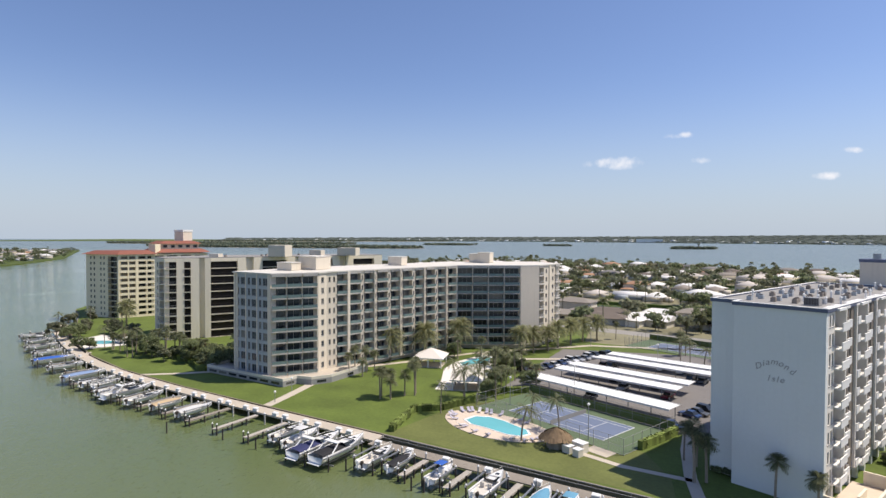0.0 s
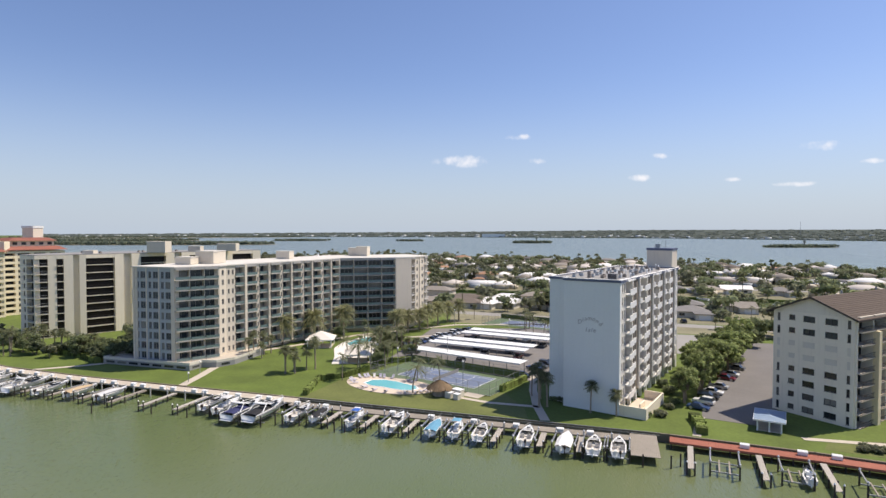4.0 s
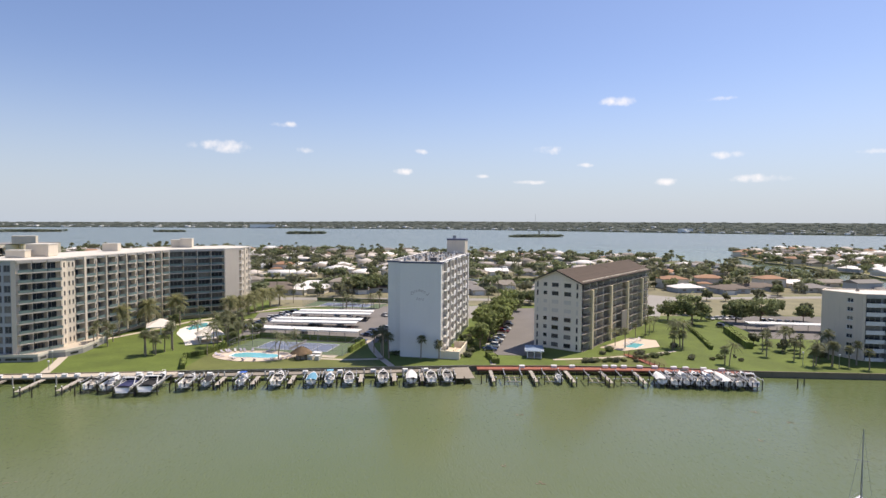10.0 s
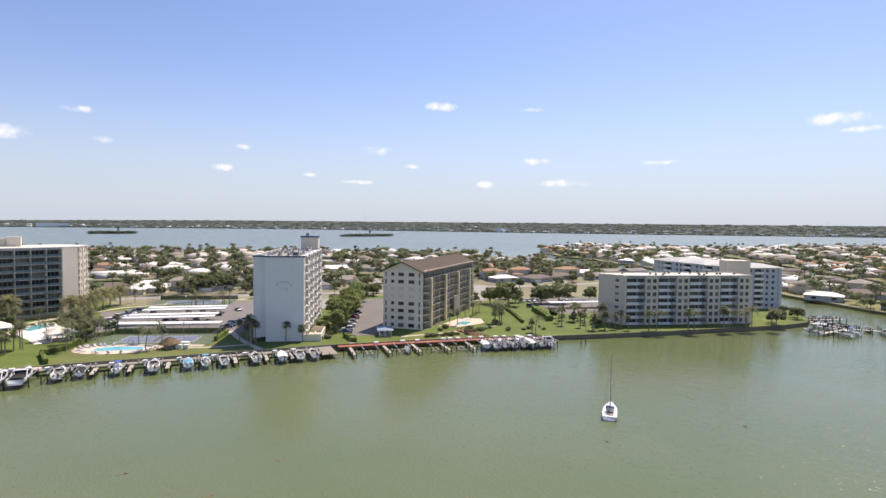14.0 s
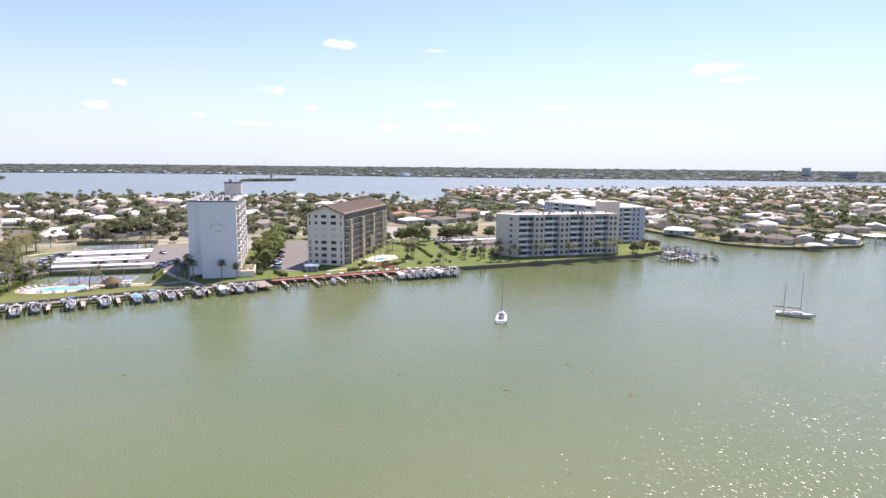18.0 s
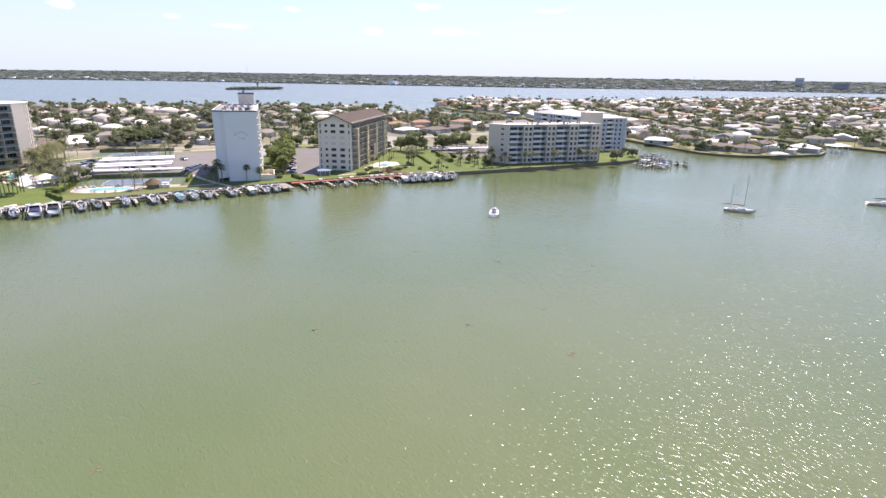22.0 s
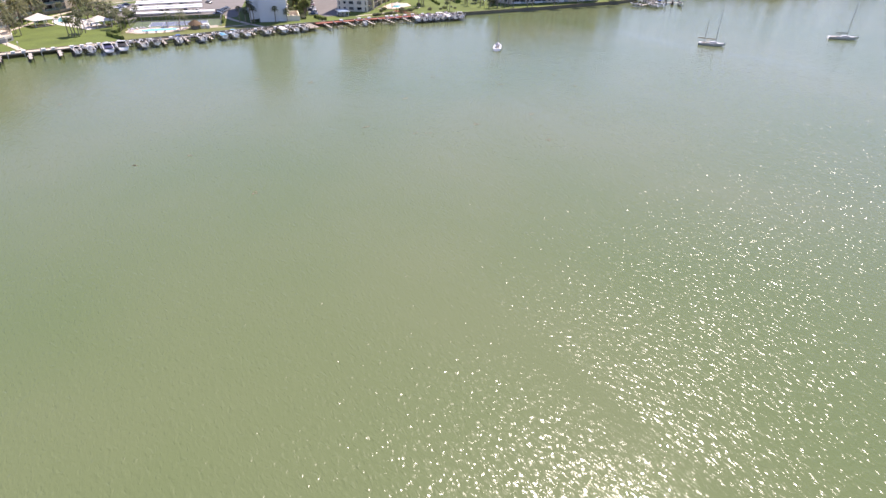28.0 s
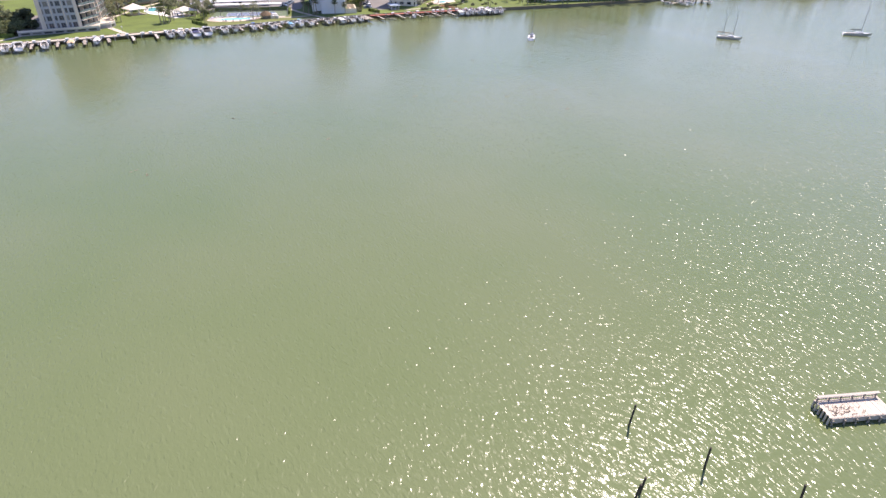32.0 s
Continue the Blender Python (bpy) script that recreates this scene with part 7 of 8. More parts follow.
for x, y, h in ((-68.5, -130.7, 3.2), (-65.8, -138.5, 3.3), (-73.7, -137.3, 2.7), (-74.6, -137.5, 2.2), (-61.1, -145.6, 2.5), (-71.6, -145, 2.2)):
    o = thing("mooring_pile", x, y, 0, rv.uniform(0, 360), "old dark leaning mooring pile in the glittering water", "pile", "mooring piles")
    bm = bmesh.new()
    pile(bm, 0, 0, -1.0, h, 0.12, (0.25, 0.1))
    part("post", bm, M_PILE, o)

# ---- the small marina beyond the shore block ----
for line, w in (([(209, 108), (206, 98), (205.5, 90)], 1.6), ([(186, 88.5), (206, 91)], 1.8), ([(206, 91), (214, 82)], 1.8), ([(213, 111), (228, 107)], 1.5)):
    t = thing("marina_dock", 0, 0, 0, 0, "grey timber marina dock with many piles", "dock", "marina docks")
    bm = bmesh.new()
    prism(bm, ribbon(line, w), 0.95, 1.1)
    part("deck", bm, M_WOODPALE, t)
    for (xa, ya), (xb, yb) in zip(line, line[1:]):
        a, b = Vector((xa, ya, 0)), Vector((xb, yb, 0))
        d = (b - a).normalized()
        s = Vector((-d.y, d.x, 0))
        for k in range(int((b - a).length / 3.4) + 1):
            for q in (-1, 1, -4.2, 4.2):
                part("post", pile_mesh(2.4, M_PILE), None, t).location = a + d * 3.4 * k + s * q
for x, y, rz, L, st, col in ((187, 92.6, 8, 6.5, "cuddy", None), (192, 84.6, 8, 6.5, "cuddy", None), (198.5, 85.6, 8, 6.5, "console", BLUE), (213.5, 88, 130, 6.5, "cover", GREY), (198, 94.6, 10, 7, "cuddy", None), (209.8, 96, 80, 6.5, "cuddy", NAVY), (202.6, 101, 70, 6.5, "cover", (0.7, 0.7, 0.7)), (211, 103, 60, 6.5, "cuddy", None), (218, 113, 70, 7, "cuddy", None), (224, 111.5, 70, 7, "cuddy", None), (210, 80, 130, 6.5, "cuddy", None)):
    motorboat(x, y, rz, L, 2.6, st, col, 0.35, "white motorboat tied up in the small marina")

# drifting weed
bm = bmesh.new()
rr = random.Random(12)
for k in range(34):
    x, y = rr.uniform(-110, 90), rr.uniform(-40, 95)
    for _ in range(rr.randint(2, 5)):
        prism(bm, blob(x + rr.uniform(-0.8, 0.8), y + rr.uniform(-0.5, 0.5), rr.uniform(0.15, 0.5), rr.uniform(0.1, 0.3), rr.uniform(0, 180), 7, 0.2, k), 0.0, 0.03)
solid("floating_weed", bm, M_WEED, "small drifting brown clumps of seaweed", "seaweed", kind="stuff")


# ---- cars ----
PAINTS = {"white": (0.75, 0.75, 0.74), "silver": (0.42, 0.43, 0.44), "black": (0.015, 0.015, 0.017), "blue": (0.03, 0.06, 0.16), "red": (0.16, 0.015, 0.025), "grey": (0.11, 0.115, 0.12)}


def wheel_mesh():
    bm = bmesh.new()
    for r, w in ((0.33, 0.22), (0.2, 0.24)):
        geo = bmesh.ops.create_cone(bm, cap_ends=True, segments=12, radius1=r, radius2=r, depth=w)
        bmesh.ops.rotate(bm, verts=geo["verts"], matrix=Matrix.Rotation(math.pi / 2, 3, "Y"))
    me = finish("wheel", bm, [M_RUBBER, M_RIM])
    for q in list(me.polygons)[len(me.polygons) // 2:]:
        q.material_index = 1
    return me


WHEEL = wheel_mesh()


def car_proto(color, tall):
    paint = material("car_paint_" + color, PAINTS[color], 0.3, 0.03, metal=0.2, spec=0.6)
    t = thing("car", 0, 0, -60, 0, color + (" sport utility car" if tall else " saloon car") + " with dark windows, parked", "car", "parked cars")
    L, W, h1 = 4.5, 1.8, (0.95 if tall else 0.82)
    prof = [(-L / 2, 0.32), (L / 2, 0.32), (L / 2 + 0.02, 0.6), (L / 2 - 0.15, h1 - 0.1), (L * 0.22, h1), (-L * 0.36 if not tall else -L * 0.47, h1 + 0.03), (-L / 2 + 0.05, h1 - 0.05), (-L / 2 - 0.02, 0.6)]
    bm = bmesh.new()
    sides = [[bm.verts.new((s * W / 2 * (0.96 if z < 0.5 else 1.0), y, z)) for y, z in prof] for s in (-1, 1)]
    n = len(prof)
    for i in range(n):
        bm.faces.new((sides[0][i], sides[0][(i + 1) % n], sides[1][(i + 1) % n], sides[1][i]))
    bm.faces.new(sides[0][::-1]), bm.faces.new(sides[1])
    bmesh.ops.bevel(bm, geom=bm.edges[:], offset=0.05, segments=1, affect="EDGES")
    part("body", bm, paint, t)
    z2 = 1.68 if tall else 1.42
    back, front = (-L * 0.47, L * 0.2) if tall else (-L * 0.36, L * 0.22)
    low = [(back, h1), (front, h1)]
    top = [(back + (0.25 if tall else 0.65), z2), (front - 0.75, z2)]
    bm = bmesh.new()
    q = [[bm.verts.new((s * W * 0.47, low[0][0], low[0][1])), bm.verts.new((s * W * 0.47, low[1][0], low[1][1])), bm.verts.new((s * W * 0.39, top[1][0], top[1][1] - 0.03)), bm.verts.new((s * W * 0.39, top[0][0], top[0][1] - 0.03))] for s in (-1, 1)]
    bm.faces.new(q[0][::-1]), bm.faces.new(q[1])
    for i in range(4):
        bm.faces.new((q[0][i], q[0][(i + 1) % 4], q[1][(i + 1) % 4], q[1][i]))
    part("glasshouse", bm, M_CARGLASS, t, "dark car windows")
    bm = bmesh.new()
    quad_box(bm, -W * 0.38, W * 0.38, top[0][0], top[1][0], z2 - 0.05, z2 + 0.02)
    bmesh.ops.bevel(bm, geom=bm.edges[:], offset=0.02, segments=1, affect="EDGES")
    part("roof", bm, paint, t)
    for sx in (-1, 1):
        for yy in (-L * 0.3, L * 0.31):
            part("wheel", WHEEL, None, t).location = (sx * (W / 2 - 0.08), yy, 0.33)
    return t


CARS = [car_proto(c, k) for c, k in (("white", True), ("silver", False), ("black", True), ("blue", False), ("red", False), ("grey", True), ("white", False), ("grey", False))]
rc = random.Random(21)


def park(x, y, rz, stock=CARS):
    copy_thing(rc.choice(stock), pose(x, y, LAND + 0.04, 0, 0, rz + rc.choice((0, 180)) + rc.uniform(-2, 2)))


for i in range(14):
    k = i / 13
    park(-63.6 + 12.5 * k, 190 + 36 * k, 72)
for i in range(7):
    k = i / 6
    park(-18.5 + 8 * k, 172.5 + 15 * k, 69)
park(-20.4, 163.6, 70)
park(-12.2, 214, 20)
for px, py, w, rz in ((-58.4, 176.2, 38.5, -16), (-54.2, 187.6, 32.0, -10.5), (-52.6, 194.2, 32.0, -10.5), (-49.2, 206.6, 31.5, -9.5), (-47.6, 213.2, 31, -9.5)):
    m = pose(px, py, 0, 0, 0, rz)
    for i in range(int(w / 2.75)):
        if rc.random() < 0.22:
            p = m @ Vector((1.7 + 2.75 * i, 2.5, 0))
            park(p.x, p.y, rz)
for k, q in ((0, 3), (0.1, 0), (0.2, 2), (0.3, 6), (0.42, 1), (0.62, 4), (0.72, 6), (0.9, 7)):
    park(20.0 + 16.4 * k, 147.5 + 46 * k, 66, [CARS[q]])
park(116, 179, 30)
for i in range(5):
    park(122 + i * 3.1, 197.5 + rc.uniform(-0.4, 0.4), 8)
    park(139 + i * 2.9, 187.5 - i * 0.7, -14)
for x, y in ((-135, 158), (-133.5, 166), (-143, 170), (-134, 174)):
    park(x, y, 80)
for x, y, a in ((-58, 292, 20), (-96, 296, 80), (-26, 291, 60), (98, 262, 40), (112, 274, 70), (30, 272, 10), (60, 262, 10)):
    park(x, y, a)


# ---- garden buildings and furniture ----
M_CANOPY = material("slate_blue_metal", (0.22, 0.29, 0.38), 0.5, 0.08)
M_PAVROOF = material("pale_pavilion_roof", (0.70, 0.65, 0.58), 0.8, 0.08, 2.0, 0.2, 5)


def pavilion(x, y, rz, w, d, eave, peak, mat, label, category="pavilion"):
    t = thing("pavilion", x, y, LAND, rz, label, category)
    bm = bmesh.new()
    e = [bm.verts.new((sx * (w / 2 + 0.7), sy * (d / 2 + 0.7), eave)) for sx, sy in ((-1, -1), (1, -1), (1, 1), (-1, 1))]
    rl = max(0.0, (d - w) / 2)
    r0, r1 = bm.verts.new((0, -rl - 0.02, peak)), bm.verts.new((0, rl + 0.02, peak))
    bm.faces.new((e[0], e[1], r0)), bm.faces.new((e[1], e[2], r1, r0)), bm.faces.new((e[2], e[3], r1)), bm.faces.new((e[3], e[0], r0, r1)), bm.faces.new(e[::-1])
    part("roof", bm, mat, t)
    bm = bmesh.new()
    for x0, x1, y0, y1 in ((-w / 2 - 0.72, w / 2 + 0.72, -d / 2 - 0.74, -d / 2 - 0.68), (-w / 2 - 0.72, w / 2 + 0.72, d / 2 + 0.68, d / 2 + 0.74), (-w / 2 - 0.74, -w / 2 - 0.68, -d / 2 - 0.66, d / 2 + 0.66), (w / 2 + 0.68, w / 2 + 0.74, -d / 2 - 0.66, d / 2 + 0.66)):
        quad_box(bm, x0, x1, y0, y1, eave - 0.25, eave + 0.03)
    part("fascia", bm, M_TRIM, t)
    post = box_mesh("post", M_TRIM, (-0.14, 0.14, -0.14, 0.14, 0, round(eave - 0.02, 2)))
    for sx in (-1, 0, 1):
        for sy in (-1, 1):
            hang(post, "post", t, Matrix.Translation((sx * w / 2, sy * d / 2, 0)))
    bm = bmesh.new()
    quad_box(bm, -w / 2, w / 2, -d / 2, d / 2, 0.0, 0.14)
    part("floor_slab", bm, M_CONCRETE, t)
    return t


pavilion(-90.6, 183.6, 20, 7.5, 7.5, 2.8, 5.1, M_PAVROOF, "square white hip-roofed pavilion beside the pool")
pavilion(-69.4, 167.6, 25, 6.6, 6.6, 2.7, 4.5, M_PAVROOF, "white pyramid-roofed pavilion at the pool terrace")
pavilion(31.8, 139.6, -14, 4.0, 6.6, 2.3, 2.7, M_CANOPY, "slate-blue canopy on white posts beside the drive", "canopy")
pavilion(-200, 153.5, 20, 3.6, 3.6, 2.4, 3.4, M_BROWNROOF, "small brown-roofed pool shelter")

t = thing("thatched_hut", -36.2, 141.4, LAND, 20, "round poolside hut with a shaggy brown palm-thatch roof", "hut")
bm = bmesh.new()
rr = random.Random(9)
for ring in range(8):
    r0, z0, r1, z1 = 3.0 - 0.36 * ring, 1.75 + 0.27 * ring - 0.012 * ring * ring, 2.5 - 0.37 * ring, 2.2 + 0.27 * ring - 0.012 * ring * ring
    n = 34 - 3 * ring
    for i in range(n):
        a0 = 2 * math.pi * (i + rr.random()) / n
        w, o = rr.uniform(0.16, 0.34) * 8 / (8 - ring * 0.6), rr.uniform(-0.22, 0.14)
        pts = [(r0 * (1 - o * 0.3), a0 - w / 2, z0 + o), (r0 * 1.03, a0, z0 + o - 0.12), (r0 * (1 - o * 0.3), a0 + w / 2, z0 + o), (max(r1, 0.02), a0 + w * 0.4, z1 + 0.1), (max(r1, 0.02), a0 - w * 0.4, z1 + 0.1)]
        bm.faces.new([bm.verts.new((q * math.cos(a), q * math.sin(a), z)) for q, a, z in pts])
part("thatch_roof", bm, M_THATCH, t, "shaggy layered palm thatch")
bm = bmesh.new()
prism(bm, blob(0, 0, 1.7, 1.7, n=14), 0, 1.1)
part("bar_counter", bm, M_WOOD, t, "brown timber counter")
for i in range(6):
    a = i * math.pi / 3
    hang(pile_mesh(2.4, M_WOOD, 0.09), "post", t, Matrix.Translation((2.1 * math.cos(a), 2.1 * math.sin(a), 0)))


def lounger_proto(color, words):
    t = thing("sun_lounger", 0, 0, -60, 0, words, "sun lounger", "loungers round the pool")
    bm = bmesh.new()
    quad_box(bm, -0.32, 0.32, -0.9, 0.35, 0.28, 0.34)
    part("mattress", bm, canvas(color), t)
    bm = bmesh.new()
    quad_box(bm, -0.32, 0.32, 0, 0.75, 0, 0.05, Matrix.Translation((0, 0.36, 0.3)) @ pose(0, 0, 0, 38))
    part("backrest", bm, canvas(color), t)
    bm = bmesh.new()
    for sx in (-0.28, 0.28):
        for yy in (-0.8, 0.3):
            quad_box(bm, sx - 0.03, sx + 0.03, yy - 0.03, yy + 0.03, 0, 0.28)
    part("frame", bm, M_TRIM, t)
    return t


LOUNGERS = [lounger_proto((0.44, 0.42, 0.50), "pale mauve sun lounger with raised back"), lounger_proto((0.62, 0.60, 0.60), "white sun lounger with raised back")]
for i in range(40):
    a = 2 * math.pi * i / 40 + rc.uniform(-0.05, 0.05)
    if 0.3 < a < 1.2 or rc.random() < 0.3:
        continue
    m = pose(-50.5, 145.6, 0, 0, 0, -14)
    k = rc.uniform(0.93, 1.04)
    p = m @ Vector((11.2 * k * math.cos(a), 5.75 * k * math.sin(a), 0))
    copy_thing(LOUNGERS[int(i % 4 == 3)], pose(p.x, p.y, LAND + 0.1, 0, 0, math.degrees(a) - 104 + rc.uniform(-12, 12)))
for i in range(9):
    copy_thing(LOUNGERS[1], pose(-76.5 + rc.uniform(-2, 2) + i * 0.4, 184 + rc.uniform(-1.4, 1.4) - i * 1.8, LAND + 0.1, 0, 0, rc.uniform(0, 360)))
for i in range(7):
    copy_thing(LOUNGERS[1], pose(65 + i * 1.5, 150.4 + i * 1.45, LAND + 0.1, 0, 0, 30 + rc.uniform(-10, 10)))

for x, y, w, d, h in ((-31.8, 141.6, 2.4, 1.6, 1.6), (-33.4, 140.0, 1.6, 1.4, 1.2), (-31.4, 139.2, 1.3, 1.3, 1.2)):
    t = thing("pump_box", x, y, LAND, -20, "white pool pump enclosure with a lid", "pump box", "pool pump boxes")
    bm = bmesh.new()
    quad_box(bm, -w / 2, w / 2, -d / 2, d / 2, 0, h)
    part("cabinet", bm, M_OFFWHITE, t)
    bm = bmesh.new()
    quad_box(bm, -w / 2 - 0.06, w / 2 + 0.06, -d / 2 - 0.06, d / 2 + 0.06, h, h + 0.12)
    part("lid", bm, M_METALWHITE, t)
slab("patio", [(-31.5, 142.6), (-27, 141), (-26, 144), (-30.5, 145.5)], LAND - 0.1, LAND + 0.07, M_CONCRETE, "pale paved patio with planters", "patio")


def lamp_post(x, y, h, label):
    t = thing("lamp_post", x, y, LAND, 0, label, "lamp post", "lamp posts")
    bm = bmesh.new()
    limb(bm, Vector((0, 0, 0)), Vector((0, 0, h)), 0.09, 0.06, 7)
    part("pole", bm, M_STEEL, t)
    bm = bmesh.new()
    bmesh.ops.create_uvsphere(bm, u_segments=10, v_segments=6, radius=0.28)
    bmesh.ops.translate(bm, verts=bm.verts, vec=(0, 0, h + 0.2))
    part("lantern", bm, M_TRIM, t, "white globe lantern")


for x, y, h in ((-32.3, 147.8, 6.5), (-54, 160, 6.0), (-33, 213.4, 7), (-44, 174, 7), (-103.5, 141.5, 3), (-99.8, 133, 2.2), (-60, 238, 6), (-20, 258, 7), (96, 232, 8), (112, 118.5, 3.5), (104, 122, 3.5)):
    lamp_post(x, y, h, "tall grey lamp post with a globe lantern")
for x, y in ((91, 133),):
    t = thing("garden_bench", x, y, LAND, rc.uniform(0, 90), "small dark garden bench on the lawn", "bench", "garden benches")
    hang(box_mesh("seat", M_BROWN, (-0.8, 0.8, -0.22, 0.22, 0.4, 0.46)), "seat", t, Matrix.Identity(4))
    hang(box_mesh("backrest", M_BROWN, (-0.8, 0.8, 0.22, 0.27, 0.5, 0.9)), "backrest", t, Matrix.Identity(4))
    for sx in (-0.7, 0.7):
        hang(box_mesh("leg", M_BROWN, (-0.05, 0.05, -0.2, 0.2, 0, 0.4)), "leg", t, Matrix.Translation((sx, 0, 0)))


# ---- roads and houses behind ----
for line, w in (([(-420, 300), (-200, 284), (-75, 274), (-20, 268), (60, 262), (120, 262), (240, 262), (290, 262)], 9.0), ([(60, 262), (78, 300), (84, 338)], 8.0), ([(-420, 436), (-100, 432), (150, 430), (300, 430)], 8.0), ([(-420, 600), (0, 592), (280, 580)], 8.0), ([(200, 262), (204, 338), (206, 430)], 8.0)):
    slab("road", ribbon(line, w), LAND - 0.1, LAND + 0.035, M_ROAD, "sunlit grey residential road", "road")

ROOFS = [material("tan_tile_roof", (0.25, 0.222, 0.19), 0.85, 0.16, 2.0, 0.5, 4), material("white_tile_roof", (0.74, 0.72, 0.69), 0.8, 0.1, 2.0, 0.4, 4), material("grey_shingle_roof", (0.20, 0.19, 0.18), 0.85, 0.15, 2.0, 0.4, 4), material("terracotta_roof", (0.33, 0.19, 0.115), 0.85, 0.18, 2.0, 0.5, 4), material("brown_tile_roof", (0.155, 0.127, 0.105), 0.85, 0.16, 2.0, 0.5, 4), material("pale_tan_roof", (0.50, 0.455, 0.41), 0.85, 0.12, 2.0, 0.4, 4)]
ROOF_WORDS = ["tan tile", "white tile", "grey shingle", "terracotta tile", "brown tile", "pale tan tile"]
HOUSE_WALLS = [M_BEIGE, M_OFFWHITE, M_GREYWALL, M_OFFWHITE]


def hip_roof(bm, w, d, z0, z1, over=0.7, gable=False):
    e = [(-w / 2 - over, -d / 2 - over), (w / 2 + over, -d / 2 - over), (w / 2 + over, d / 2 + over), (-w / 2 - over, d / 2 + over)]
    low = [bm.verts.new((*p, z0)) for p in e]
    low2 = [bm.verts.new((*p, z0 - 0.18)) for p in e]
    rl = w / 2 + over if gable else max(0.2, (w - d) / 2)
    a, b = bm.verts.new((-rl, 0, z1)), bm.verts.new((rl, 0, z1))
    bm.faces.new((low[0], low[1], b, a)), bm.faces.new((low[1], low[2], b)), bm.faces.new((low[2], low[3], a, b)), bm.faces.new((low[3], low[0], a))
    for i in range(4):
        bm.faces.new((low2[i], low2[(i + 1) % 4], low[(i + 1) % 4], low[i]))
    bm.faces.new(low2[::-1])


def house_proto(i):
    r = random.Random(300 + i)
    k = (0, 1, 4, 2, 0, 3, 1, 0, 4, 5, 2, 1)[i % 12]
    wall = HOUSE_WALLS[i % 4]
    w, d = r.uniform(15, 20), r.uniform(9.5, 12)
    h = 2.9 if i % 5 else 5.8
    t = thing("house", 0, 0, -60, 0, ("low " if h < 4 else "two-storey ") + "stucco house with a hipped " + ROOF_WORDS[k] + " roof", "house", "houses behind the towers")
    bm = bmesh.new()
    quad_box(bm, -w / 2, w / 2, -d / 2, d / 2, 0, h)
    part("wall", bm, wall, t)
    bm = bmesh.new()
    hip_roof(bm, w, d, h, h + d * 0.17, gable=i % 3 == 1)
    roof = part("roof", bm, ROOFS[k], t)
    ww, dd = r.uniform(6.5, 8.5), r.uniform(5, 7)
    sx = r.choice((-1, 1))
    bm = bmesh.new()
    quad_box(bm, -ww / 2, ww / 2, -dd / 2, dd / 2, 0, 2.8)
    o = part("garage_wing", bm, wall, t)
    o.location = (sx * w * 0.26, -d / 2 - dd / 2 + 0.02, 0)
    bm = bmesh.new()
    hip_roof(bm, max(ww, dd), min(ww, dd), 2.8, 2.8 + min(ww, dd) * 0.17)
    o2 = part("wing_roof", bm, ROOFS[k], t)
    o2.location = o.location + Vector((0, 0, 0.02))
    o2.rotation_euler = (0, 0, 0 if ww >= dd else math.pi / 2)
    hang(box_mesh("garage_door", M_TRIM, (-2.3, 2.3, -0.05, 0.05, 0, 2.2)), "garage_door", t, Matrix.Translation((sx * w * 0.26, -d / 2 - dd - 0.0, 0)))
    for u in (-0.28, 0.25):
        hang(box_mesh("window", M_GLASSDARK, (-1.1, 1.1, -0.05, 0.05, 0.9, 2.1)), "window", t, Matrix.Translation((u * w, d / 2 + 0.01, 0)))
    hang(box_mesh("window", M_GLASSDARK, (-1.1, 1.1, -0.05, 0.05, 0.9, 2.1)), "window", t, Matrix.Translation((-sx * w * 0.28, -d / 2 - 0.01, 0)))
    return t


HOUSES = [house_proto(i) for i in range(12)]
rh = random.Random(41)
SPOTS = []


def settle(x, y, rz, z=None):
    SPOTS.append((x, y))
    o = copy_thing(rh.choice(HOUSES), pose(x, y, LAND if z is None else z, 0, 0, rz + rh.choice((0, 180)) + rh.uniform(-6, 6)))
    return o


# ---- houses one by one near by, joined far off ----
for x, y, k, rz in ((-74, 312, 4, 4), (-52, 298, 1, -12), (-92, 442, 3, 0), (194, 318, 5, -20), (212, 296, 4, -10), (240, 288, 2, 0), (74, 408, 1, 0), (97, 402, 2, 6), (-20, 300, 4, 5), (-34, 306, 0, 0)):
    SPOTS.append((x, y))
    copy_thing(HOUSES[{4: 2, 1: 1, 3: 5, 5: 5, 2: 3, 0: 0}[k]], pose(x, y, LAND, 0, 0, rz))


def clear(x, y, gap=17):
    return all((x - a) ** 2 + (y - b) ** 2 > gap * gap for a, b in SPOTS)


for row_y, rz in ((292, 3), (318, 0)):
    x = -330.0
    while x < 292:
        xx, yy = x + rh.uniform(-3, 3), row_y + rh.uniform(-3, 3) + (0 if row_y > 330 else -0.02 * x)
        if clear(xx, yy) and not (58 < xx < 92 and yy < 345) and not (194 < xx < 214) and not (yy < 345 and 84 < xx < 150):
            settle(xx, yy, rz)
        x += 21.5
